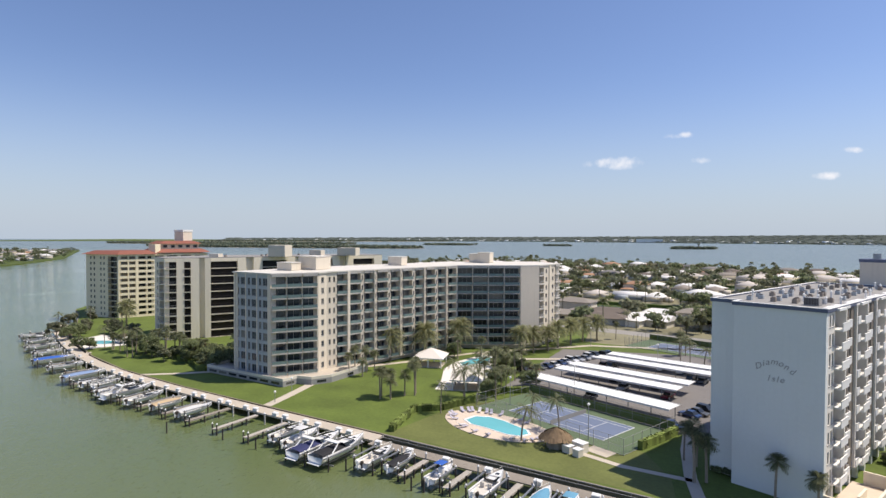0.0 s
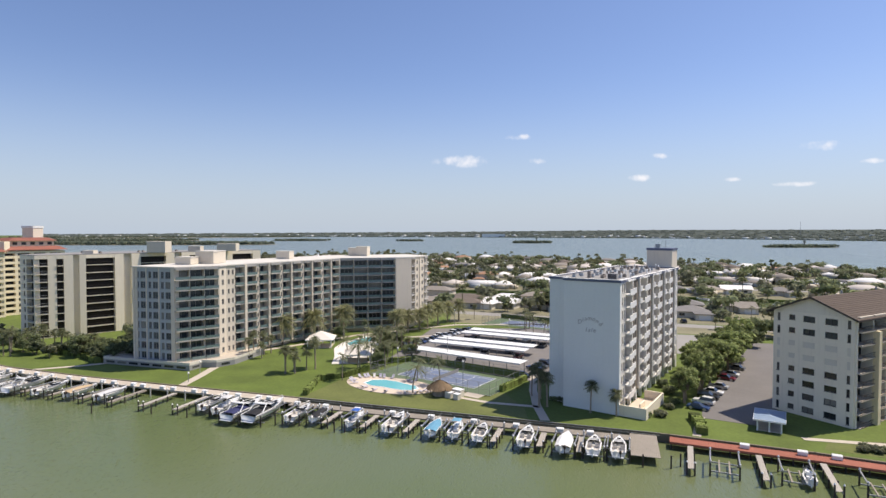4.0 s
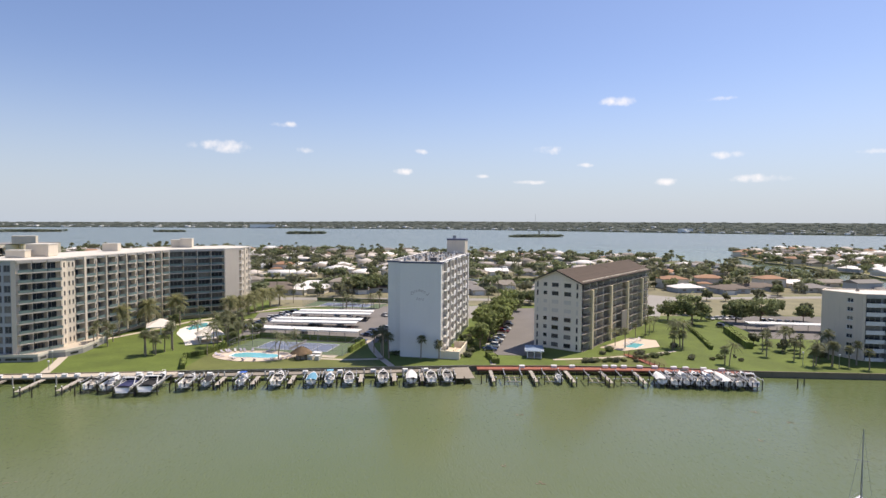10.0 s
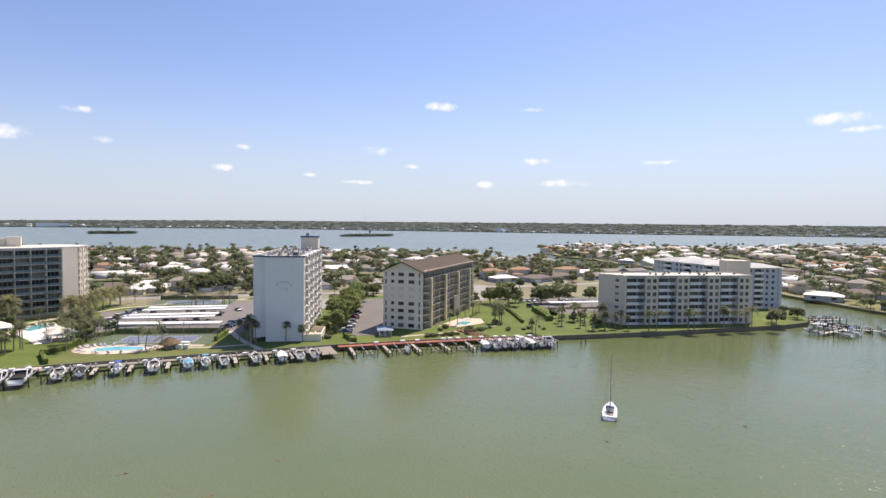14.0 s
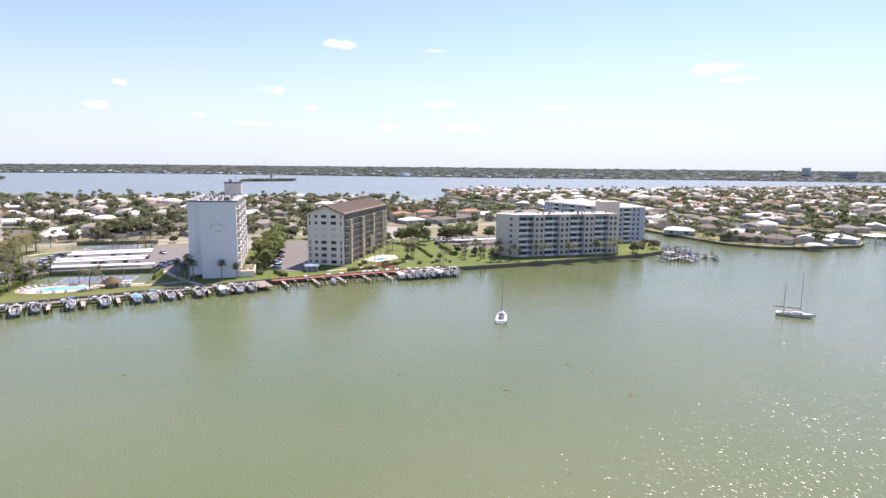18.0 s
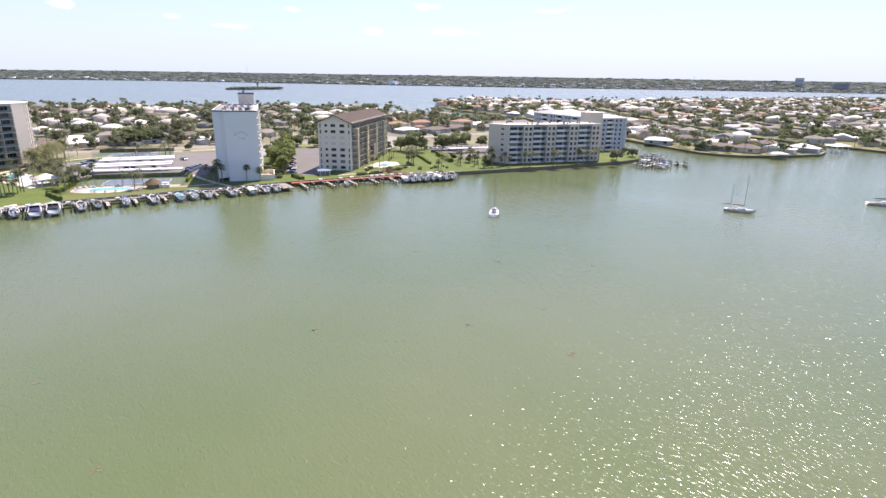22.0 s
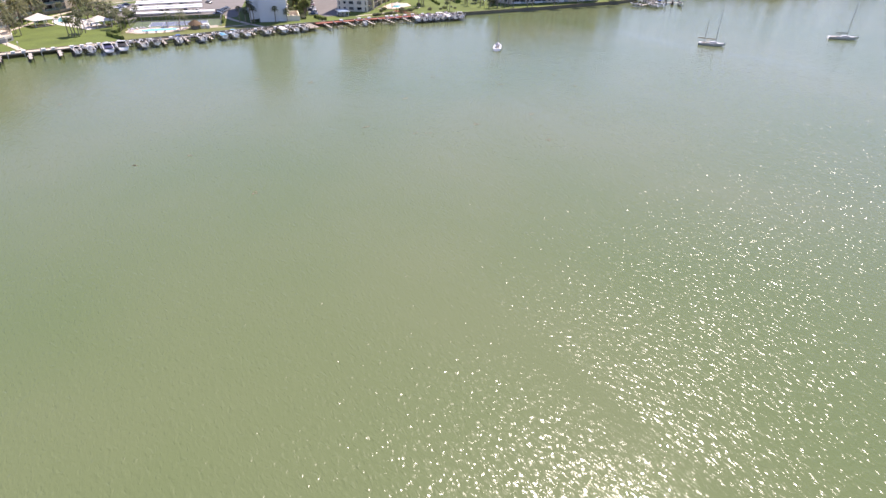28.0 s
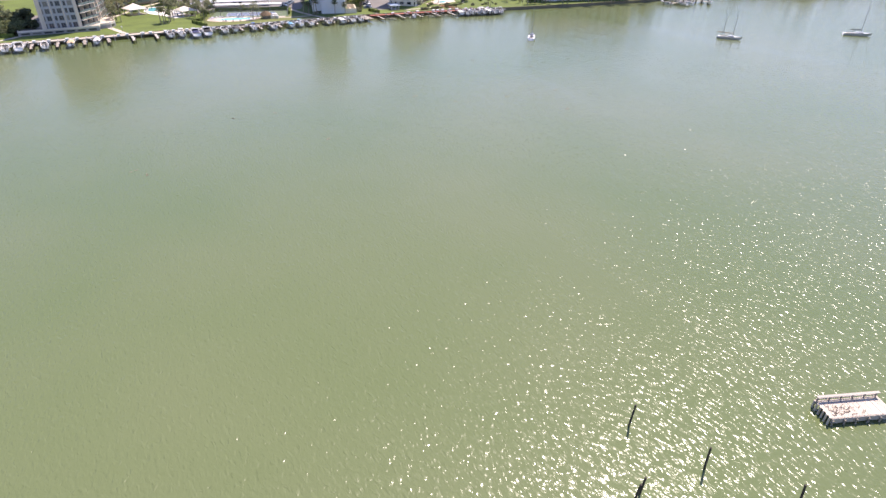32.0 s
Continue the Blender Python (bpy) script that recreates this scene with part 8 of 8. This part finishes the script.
# the near ends of the fingers beyond the channel
for x, y, k, rz in ((294, 95, 8, 100), (313, 86, 1, 12), (333, 81, 6, 8), (286, 112, 2, 110)):
    SPOTS.append((x, y))
    copy_thing(HOUSES[k], pose(x, y, LAND, 0, 0, rz))
for x, y, p, s in ((303, 79, COCOS, 1.0), (281, 89, COCOS, 1.1), (279, 98, OAKS, 0.55), (303, 96, OAKS, 0.6), (296, 101, DARKS, 0.7), (322, 93, OAKS, 0.6), (341, 90, DARKS, 0.7), (276, 116, OAKS, 0.6), (322, 74, CABBAGE, 1.0), (312, 100, OAKS, 0.7), (341, 74, CABBAGE, 1.0), (274, 104, DARKS, 0.6), (287, 82, CABBAGE, 0.9)):
    plant(p, x, y, s)
for x, y, rz in ((336, 104, 20), (306, 122, -70), (326, 128, 20), (316, 150, -70), (346, 170, 25), (330, 200, -60), (420, 70, 10), (440, 100, 20), (462, 70, 10), (452, 140, 30), (480, 170, 30), (282, 150, -60), (404, 104, 15)):
    settle(x, y, rz)


def merge_mesh(name, chunks, mat):
    """One mesh from many placed copies of small templates."""
    vs, fs, base = [], [], 0
    for V, F, (x, y, z, s, sz, a) in chunks:
        c, sn = math.cos(a) * s, math.sin(a) * s
        P = np.empty_like(V)
        P[:, 0] = V[:, 0] * c - V[:, 1] * sn + x
        P[:, 1] = V[:, 0] * sn + V[:, 1] * c + y
        P[:, 2] = V[:, 2] * sz + z
        vs.append(P)
        fs.append(F + base)
        base += len(V)
    V, F = np.concatenate(vs), np.concatenate(fs)
    me = bpy.data.meshes.new(name)
    me.vertices.add(len(V)), me.vertices.foreach_set("co", V.ravel())
    k = F.shape[1]
    me.loops.add(F.size), me.loops.foreach_set("vertex_index", F.ravel().astype(np.int32))
    me.polygons.add(len(F)), me.polygons.foreach_set("loop_start", np.arange(0, F.size, k, dtype=np.int32))
    me.materials.append(mat)
    me.update(calc_edges=True)
    me.validate()
    return me


def template(bm):
    bmesh.ops.triangulate(bm, faces=bm.faces)
    bm.verts.index_update()
    out = np.array([v.co[:] for v in bm.verts]), np.array([[v.index for v in f.verts] for f in bm.faces])
    bm.free()
    return out


def far_tree_template(seed, h, s, cards, size):
    r = random.Random(seed)
    bm = bmesh.new()
    for i in range(5):
        a = 1.256 * i + r.uniform(-0.3, 0.3)
        leaf_cards(bm, r, Vector((0.45 * s * math.cos(a), 0.45 * s * math.sin(a), h * r.uniform(0.45, 0.75))), s * 0.5, cards, size, 0.8)
    limb(bm, Vector((0, 0, 0)), Vector((0, 0, h * 0.6)), 0.2, 0.1, 4)
    return template(bm)


def far_palm_template(seed, h):
    r = random.Random(seed)
    bm = bmesh.new()
    limb(bm, Vector((0, 0, 0)), Vector((0.3, 0.1, h)), 0.16, 0.13, 4)
    for i in range(20):
        a, el = 2.399 * i, r.uniform(-0.3, 1.1)
        d = Vector((math.cos(a) * math.cos(el), math.sin(a) * math.cos(el), math.sin(el)))
        sd = Vector((-math.sin(a), math.cos(a), 0)) * 0.55
        c = Vector((0.3, 0.1, h))
        m, tip = c + d * 1.5, c + d * 2.6 - Vector((0, 0, 0.9))
        bm.faces.new([bm.verts.new(p) for p in (c, m + sd, tip)])
        bm.faces.new([bm.verts.new(p) for p in (c, tip, m - sd)])
    return template(bm)


# the point of land with terracotta and white roofs
for x, y, k, rz in ((436, 650, 5, 30), (434, 606, 5, 70), (410, 560, 9, 80), (408, 520, 5, 85), (408, 490, 4, 70), (402, 456, 1, 40), (392, 430, 6, 20), (410, 420, 11, 30), (386, 390, 1, 20), (470, 690, 5, 20), (520, 740, 9, 30), (448, 560, 5, 60), (436, 450, 6, 30)):
    SPOTS.append((x, y))
    copy_thing(HOUSES[k], pose(x, y, LAND - 0.2, 0, 0, rz))


def house_templates():
    out = []
    for i in range(5):
        r = random.Random(500 + i)
        w, d, h = r.uniform(14, 20), r.uniform(9, 12), 3.0 if i else 5.6
        a = bmesh.new()
        quad_box(a, -w / 2, w / 2, -d / 2, d / 2, 0, h)
        quad_box(a, -w * 0.35, 0, -d / 2 - 5, -d / 2, 0, 2.8)
        b = bmesh.new()
        hip_roof(b, w, d, h, h + d * (0.15 if i % 2 else 0.2), gable=i % 2 == 1)
        hip_roof(b, w * 0.4, 6, 2.8, 3.8)
        out.append((template(a), template(b)))
    return out


# dry yards and drives between the houses
for poly in ([(-425, 270), (296, 270), (303, 336), (-425, 336)], [(96, 339), (303, 339), (304, 373), (96, 373)], [(-425, 376), (304, 376), (306, 498), (-425, 498)], [(-425, 537), (305, 537), (303, 558), (198, 638), (77, 688), (-60, 738), (-270, 793), (-420, 798)]):
    slab("yard", poly, LAND - 0.1, LAND + 0.015, M_YARD, "dry patchy yards between houses", "ground")

# land beyond the channel: long residential fingers between canals
FINGERS = [[(270, 124), (266, 108), (270, 95), (275, 86), (290, 77.5), (308, 71), (327, 66), (346, 71), (368, 160), (470, 330), (600, 520), (700, 640), (705, 770), (660, 851), (518, 755), (450, 690), (420, 631), (391, 533), (390, 479), (372, 429), (385, 412), (366, 373), (335, 290), (300, 220)]]
for k in range(8):
    x = 386 + k * 118
    FINGERS.append([(x, 52 - k * 14), (x + 78, 40 - k * 14), (x + 92, 150), (x + 210, 330), (x + 330, 520), (x + 250, 520), (x + 128, 330), (x + 14, 150)])
FINGERS.append([(600, 530), (1750, 500), (1800, 640), (900, 700), (640, 650)])
for poly in FINGERS:
    slab("ground", poly, -1.5, 1.4, M_DRYLAWN, "grassy residential land between canals", "ground")
    bm = bmesh.new()
    for (xa, ya), (xb, yb) in zip(poly, poly[1:] + poly[:1]):
        a, b = Vector((xa, ya, 0)), Vector((xb, yb, 0))
        quad_box(bm, 0, (b - a).length, -0.3, 0.3, 1.2, 1.62, Matrix.Translation(a) @ pose(0, 0, 0, 0, 0, math.degrees(math.atan2(yb - ya, xb - xa))))
    solid("seawall", bm, M_CONCRETE, "pale concrete seawall of a canal", "seawall", kind="structure")


def inside(p, poly):
    x, y = p
    hit = False
    for (xa, ya), (xb, yb) in zip(poly, poly[1:] + poly[:1]):
        if (ya > y) != (yb > y) and x < (xb - xa) * (y - ya) / (yb - ya) + xa:
            hit = not hit
    return hit


def far_from_edge(p, poly, gap):
    return all(inside((p[0] + gap * math.cos(a), p[1] + gap * math.sin(a)), poly) for a in (0, 1.57, 3.14, 4.71, 0.8, 2.4, 3.9, 5.5))


HT = house_templates()
walls, roofs = {}, {}
far_spots = []
MAIN_BACK = [(-425, 535), (307, 535), (306, 560), (200, 640), (77, 690), (-60, 740), (-270, 795), (-420, 800)]
LEFT_LAND = [(-796, 311), (-860, 380), (-1004, 498), (-1500, 760), (-1700, 300), (-900, 190)]
areas = [(p, 21) for p in FINGERS] + [(MAIN_BACK, 22), ([(-425, 438), (306, 438), (308, 500), (-425, 500)], 21), ([(-425, 376), (306, 376), (308, 424), (-425, 424)], 21), (LEFT_LAND, 44)]
for poly, step in areas:
    x0, x1, y0, y1 = min(p[0] for p in poly), max(p[0] for p in poly), min(p[1] for p in poly), max(p[1] for p in poly)
    y = y0
    while y < y1:
        x = x0
        while x < x1:
            p = (x + rh.uniform(-4, 4), y + rh.uniform(-4, 4))
            if far_from_edge(p, poly, 10) and clear(*p, 19):
                far_spots.append(p)
                k, m = rh.randrange(5), rh.choices(range(6), (5, 7, 3, 2, 3, 6))[0]
                place = (*p, 1.4, 1.0, 1.0, rh.choice((0, 1.57, 0.5, -0.5)) + rh.uniform(-0.1, 0.1))
                walls.setdefault(k % 2, []).append((*HT[k][0], place))
                roofs.setdefault(m, []).append((*HT[k][1], place))
            x += step
        y += step * 1.05
for k, chunks in walls.items():
    tagged(new("far_house_walls", merge_mesh("far_house_walls", chunks, (M_BEIGE, M_GREYWALL)[k])), "pale stucco walls of distant houses", "houses", kind="stuff")
for k, chunks in roofs.items():
    tagged(new("far_house_roofs", merge_mesh("far_house_roofs", chunks, ROOFS[k])), ROOF_WORDS[k] + " roofs of distant houses", "houses", kind="stuff")

# greenery among the houses
FT = [far_tree_template(600 + i, h, s, 24, 0.9) for i, (h, s) in enumerate(((8, 5), (6, 4), (10, 5.5), (7, 4.6)))]
FP = [far_palm_template(650 + i, h) for i, h in enumerate((6.5, 8.5))]
green = {0: [], 1: [], 2: []}
palms = []
house_pts = np.array(far_spots + SPOTS)
MAIN_MID = [(-425, 268), (300, 268), (305, 338), (306, 500), (-425, 500)]
for poly, count in [(p, 140) for p in FINGERS[1:-1]] + [(FINGERS[0], 340), (FINGERS[-1], 340), (MAIN_BACK, 950), (MAIN_MID, 780), (LEFT_LAND, 420)]:
    x0, x1, y0, y1 = min(p[0] for p in poly), max(p[0] for p in poly), min(p[1] for p in poly), max(p[1] for p in poly)
    done = tries = 0
    while done < count and tries < count * 8:
        tries += 1
        p = (rh.uniform(x0, x1), rh.uniform(y0, y1))
        if not inside(p, poly) or ((house_pts - p) ** 2).sum(1).min() < 81 or (poly is MAIN_MID and (338 < p[1] < 374 and p[0] < 95 or abs(p[1] - 431) < 5 or p[1] < 280 and p[0] > -200)):
            continue
        done += 1
        s = rh.uniform(0.65, 1.3)
        if rh.random() < 0.3:
            palms.append((*FP[rh.randrange(2)], (*p, 1.4, s, s * 1.05, rh.uniform(0, 6.28))))
        else:
            green[rh.choices((0, 1, 2), (2, 4, 5))[0]].append((*FT[rh.randrange(4)], (*p, 1.4, s, s, rh.uniform(0, 6.28))))
for k, chunks in green.items():
    tagged(new("far_trees", merge_mesh("far_trees", chunks, (M_LEAF, M_LEAFDARK, M_OLIVE)[k])), "trees scattered among the distant houses", "trees", kind="stuff")
tagged(new("far_palms", merge_mesh("far_palms", palms, M_FROND)), "palms scattered among the distant houses", "palm trees", kind="stuff")

# single trees nearest behind the towers
for i in range(70):
    for _ in range(20):
        x, y = rv.uniform(-190, 250), rv.uniform(246, 332)
        if ((house_pts - (x, y)) ** 2).sum(1).min() > 90 and not (abs(y - (268 - 0.02 * x)) < 8) and not (84 < x < 152 and y < 300) and not (-52 < x < -8 and y < 262):
            plant(rv.choice((OAKS, DARKS, OLIVES, CABBAGE, COCOS, OLIVES)), x, y, rv.uniform(0.7, 1.0))
            break
for x, y in ((-22, 296), (-18, 300), (-27, 302), (-14, 306), (-10, 298), (-24, 290), (-30, 296)):
    plant(DARKS + OAKS[2:], x, y, 1.15)
plant(PINE, -20.5, 299, 0.95)
plant(PINE, 130, 560, 1.0)

# canal ends and far docks
for i in range(34):
    k = rh.random()
    if i < 16:
        x, y = rh.uniform(-200, 90), rh.choice((341.0, 370.5))
    else:
        x, y = 262 + 30 * k + rh.uniform(2, 6), 196 + 92 * k
    motorboat(x, y, rh.uniform(0, 360) if i < 16 else 20, rh.uniform(6, 9), 2.5, rh.choice(("cuddy", "console", "cover")), rh.choice((NAVY, GREY, None, (0.7, 0.7, 0.7))) , 0.3, "small white motorboat moored in the canal") if i % 3 == 0 else None
t = thing("boathouse", 359, 70, 0, -15, "white open boathouse on piles over the water", "boathouse")
bm = bmesh.new()
hip_roof(bm, 12, 8, 4.6, 6.0)
part("roof", bm, M_METALWHITE, t)
for sx in (-5.5, 0, 5.5):
    for sy in (-3.6, 3.6):
        part("post", pile_mesh(4.6, M_TRIM, 0.18), None, t).location = (sx, sy, 0)
bm = bmesh.new()
quad_box(bm, -6, 6, -4.6, -3.6, 1.0, 1.2)
part("deck", bm, M_WOODPALE, t)
t = thing("boathouse", 289, 73, 0, -35, "low white-roofed boat shelter at the seawall", "boathouse")
bm = bmesh.new()
hip_roof(bm, 9, 6, 3.4, 4.3)
part("roof", bm, M_METALWHITE, t)
for sx in (-4, 4):
    for sy in (-2.6, 2.6):
        part("post", pile_mesh(3.4, M_WOOD, 0.15), None, t).location = (sx, sy, 0)
bm = bmesh.new()
quad_box(bm, -5, 5, -3.6, -2.6, 0.9, 1.1)
part("deck", bm, M_WOODPALE, t)

# ---- islands and the far shore ----
CT = []
for i in range(4):
    r = random.Random(700 + i)
    bm = bmesh.new()
    leaf_cards(bm, r, Vector((0, 0, 4.0)), 6.5, 26, 2.4, 0.62)
    CT.append(template(bm))


def mangrove(name, cx, cy, rx, ry, rz, count, h, label):
    m = pose(cx, cy, 0, 0, 0, rz)
    poly = [tuple((m @ Vector((rx * 1.02 * math.cos(a), ry * 1.05 * math.sin(a), 0)))[:2]) for a in np.linspace(0, 2 * math.pi, 24, endpoint=False)]
    slab(name + "_ground", poly, -1, 0.5, M_SAND, "low sandy shore of a bay island", "island")
    chunks = []
    for _ in range(count):
        a, q = rh.uniform(0, 6.283), math.sqrt(rh.random())
        p = m @ Vector((rx * q * math.cos(a), ry * q * math.sin(a), 0))
        s = rh.uniform(0.7, 1.2)
        chunks.append((*CT[rh.randrange(4)], (p.x, p.y, 0.2, s, h / 8 * rh.uniform(0.7, 1.25), rh.uniform(0, 6.28))))
    tagged(new(name, merge_mesh(name, chunks, M_HAZEMANGROVE)), label, "mangrove island", kind="stuff")


mangrove("mangrove_island", -278, 2003, 72, 18, 24, 110, 9, "small wooded island in the bay")
mangrove("mangrove_island", 456, 1685, 98, 21, 18, 150, 8, "low wooded island in the bay")
mangrove("mangrove_island", -1263, 2123, 114, 25, 27, 160, 9, "low wooded island in the bay")
mangrove("mangrove_island", -1450, 1345, 491, 70, 20, 1500, 10, "long mangrove island with an even dark crown")
mangrove("mangrove_island", -2223, 1755, 585, 105, 30, 1500, 10, "long mangrove island with an even dark crown")
mangrove("mangrove_island", -819, 2228, 58, 14, 20, 60, 8, "tiny wooded island in the bay")
mangrove("mangrove_island", -2691, 2925, 819, 140, 45, 900, 11, "distant mangrove islands across the bay")
plant(PINE, -264, 2007, 1.4, 0.4)
plant(PINE, 465, 1687, 1.3, 0.4)
slab("ground", LEFT_LAND, -1.5, 1.2, M_GRASS, "low wooded land across the side channel", "ground")

MAINLAND = [(-4080, 1200), (-3400, 2550), (-2620, 3340), (-1760, 3870), (-1100, 3890), (440, 3710), (1370, 2690), (1930, 2170), (2660, 1690), (3180, 1140), (3620, 440), (3920, -870), (4200, -680), (5080, 1300), (4060, 3340), (2180, 4780), (290, 5660), (-3190, 5940), (-5800, 3920)]
slab("ground", MAINLAND, -1, 2.0, M_GRASS, "wooded mainland on the far side of the bay", "ground")
coast = []
for (xa, ya), (xb, yb) in zip(MAINLAND[1:11], MAINLAND[2:12]):
    for i in range(12):
        coast.append(Vector((xa + (xb - xa) * i / 12, ya + (yb - ya) * i / 12, 0)))
coast.append(Vector((*MAINLAND[11], 0)))
for _ in range(6):
    coast = [coast[0]] + [(a + b * 2 + c) / 4 for a, b, c in zip(coast, coast[1:], coast[2:])] + [coast[-1]]
inland = []
for i in range(len(coast)):
    d = coast[min(i + 3, len(coast) - 1)] - coast[max(i - 3, 0)]
    n = Vector((-d.y, d.x, 0)).normalized()
    inland.append(n if n.dot(Vector((0, 1.0, 0)) + Vector((0.6, 0, 0))) > 0 else -n)


def rise(q):
    """Height of the wooded ground at a distance behind the far shore."""
    return 52 * min(1.0, q / 600) ** 0.85


def crest(x):
    """The ground behind the shore falls away towards the open end of the bay."""
    return 0.3 + 0.7 * min(1.0, max(0.0, (x + 3200) / 3400))


bm = bmesh.new()
depths = (0, 40, 120, 260, 420, 600)
rows = [[bm.verts.new((p.x + n.x * q, p.y + n.y * q, 1.9 + crest(p.x) * rise(q))) for q in depths] for p, n in zip(coast, inland)]
for ra, rb in zip(rows, rows[1:]):
    for j in range(len(depths) - 1):
        bm.faces.new((ra[j], rb[j], rb[j + 1], ra[j + 1]))
bmesh.ops.recalc_face_normals(bm, faces=bm.faces)
# slope and woods share the haze-tinted colour
solid("ground", bm, M_HAZEWOOD, "gently rising wooded ground of the far shore", "ground", kind="structure")
chunks, white = [], []
for p, n, p2 in zip(coast, inland, coast[1:]):
    L = (p2 - p).length
    for _ in range(int(L / 2.6)):
        q = 4 + 560 * rh.random() ** 1.5
        c = p.lerp(p2, rh.random()) + n * q
        s = rh.uniform(1.5, 2.5) + q * 0.0012
        chunks.append((*CT[rh.randrange(4)], (c.x, c.y, 0.6 + crest(p.x) * rise(q), s, rh.uniform(0.85, 1.1), rh.uniform(0, 6.28))))
    for _ in range(int(L / 30 + rh.random())):
        q = 260 * rh.random() ** 3
        c = p.lerp(p2, rh.random()) + n * (q + 2)
        white.append((*HT[rh.randrange(5)][0], (c.x, c.y, 1.5 + crest(p.x) * rise(q), rh.uniform(0.9, 1.7), rh.uniform(1.0, 1.9), rh.uniform(0, 6.28))))
tagged(new("far_woods", merge_mesh("far_woods", chunks, M_HAZEWOOD)), "dark wooded far shore in haze-tinted colour with an even crown line", "woods", kind="stuff")
tagged(new("far_shore_houses", merge_mesh("far_shore_houses", white, M_WHITE)), "pale houses along the distant shore", "houses", kind="stuff")
for x, y, w, d, h, mat, label in ((3236, 1443, 40, 24, 66, M_WHITE, "pale office block on the far shore"), (3230, 1240, 66, 30, 42, M_GREYWALL, "blue-grey glazed block on the far shore"), (-812, 3880, 160, 40, 22, M_WHITE, "long white building on the far shore"), (1470, 2640, 66, 28, 20, M_WHITE, "white building on the far shore"), (-2060, 4760, 130, 40, 20, M_WHITE, "pale buildings on the far shore")):
    t = thing("distant_building", x, y, 1.8, 112 if x > 2000 else 10, label, "building", "buildings on the far shore")
    bm = bmesh.new()
    quad_box(bm, -w / 2, w / 2, -d / 2, d / 2, 0, h)
    part("wall", bm, mat, t)
    bm = bmesh.new()
    quad_box(bm, -w / 2 - 0.6, w / 2 + 0.6, -d / 2 - 0.6, d / 2 + 0.6, h, h + 1.2)
    part("roof", bm, M_ROOFGREY, t)
    for f in range(int(h / 4) if h > 30 else 0):
        bm = bmesh.new()
        quad_box(bm, -w / 2 + 2, w / 2 - 2, -d / 2 - 0.2, d / 2 + 0.2, 1.4 + 4 * f, 3.0 + 4 * f)
        part("window_band", bm, M_GLASSDARK, t)
for x, y, h in ((928, 3430, 95), (3060, 1940, 70)):
    t = thing("radio_mast", x, y, 1.5, 0, "thin distant radio mast on the shore", "mast")
    bm = bmesh.new()
    limb(bm, Vector((0, 0, 0)), Vector((0, 0, h)), 0.9, 0.5, 5)
    part("shaft", bm, M_STEEL, t)

# the models that the copies were taken from
for proto in [AC, AC_PALE] + PROTOS + CARS + LOUNGERS + HOUSES:
    for o in [*proto.children_recursive, proto]:
        bpy.data.objects.remove(o)
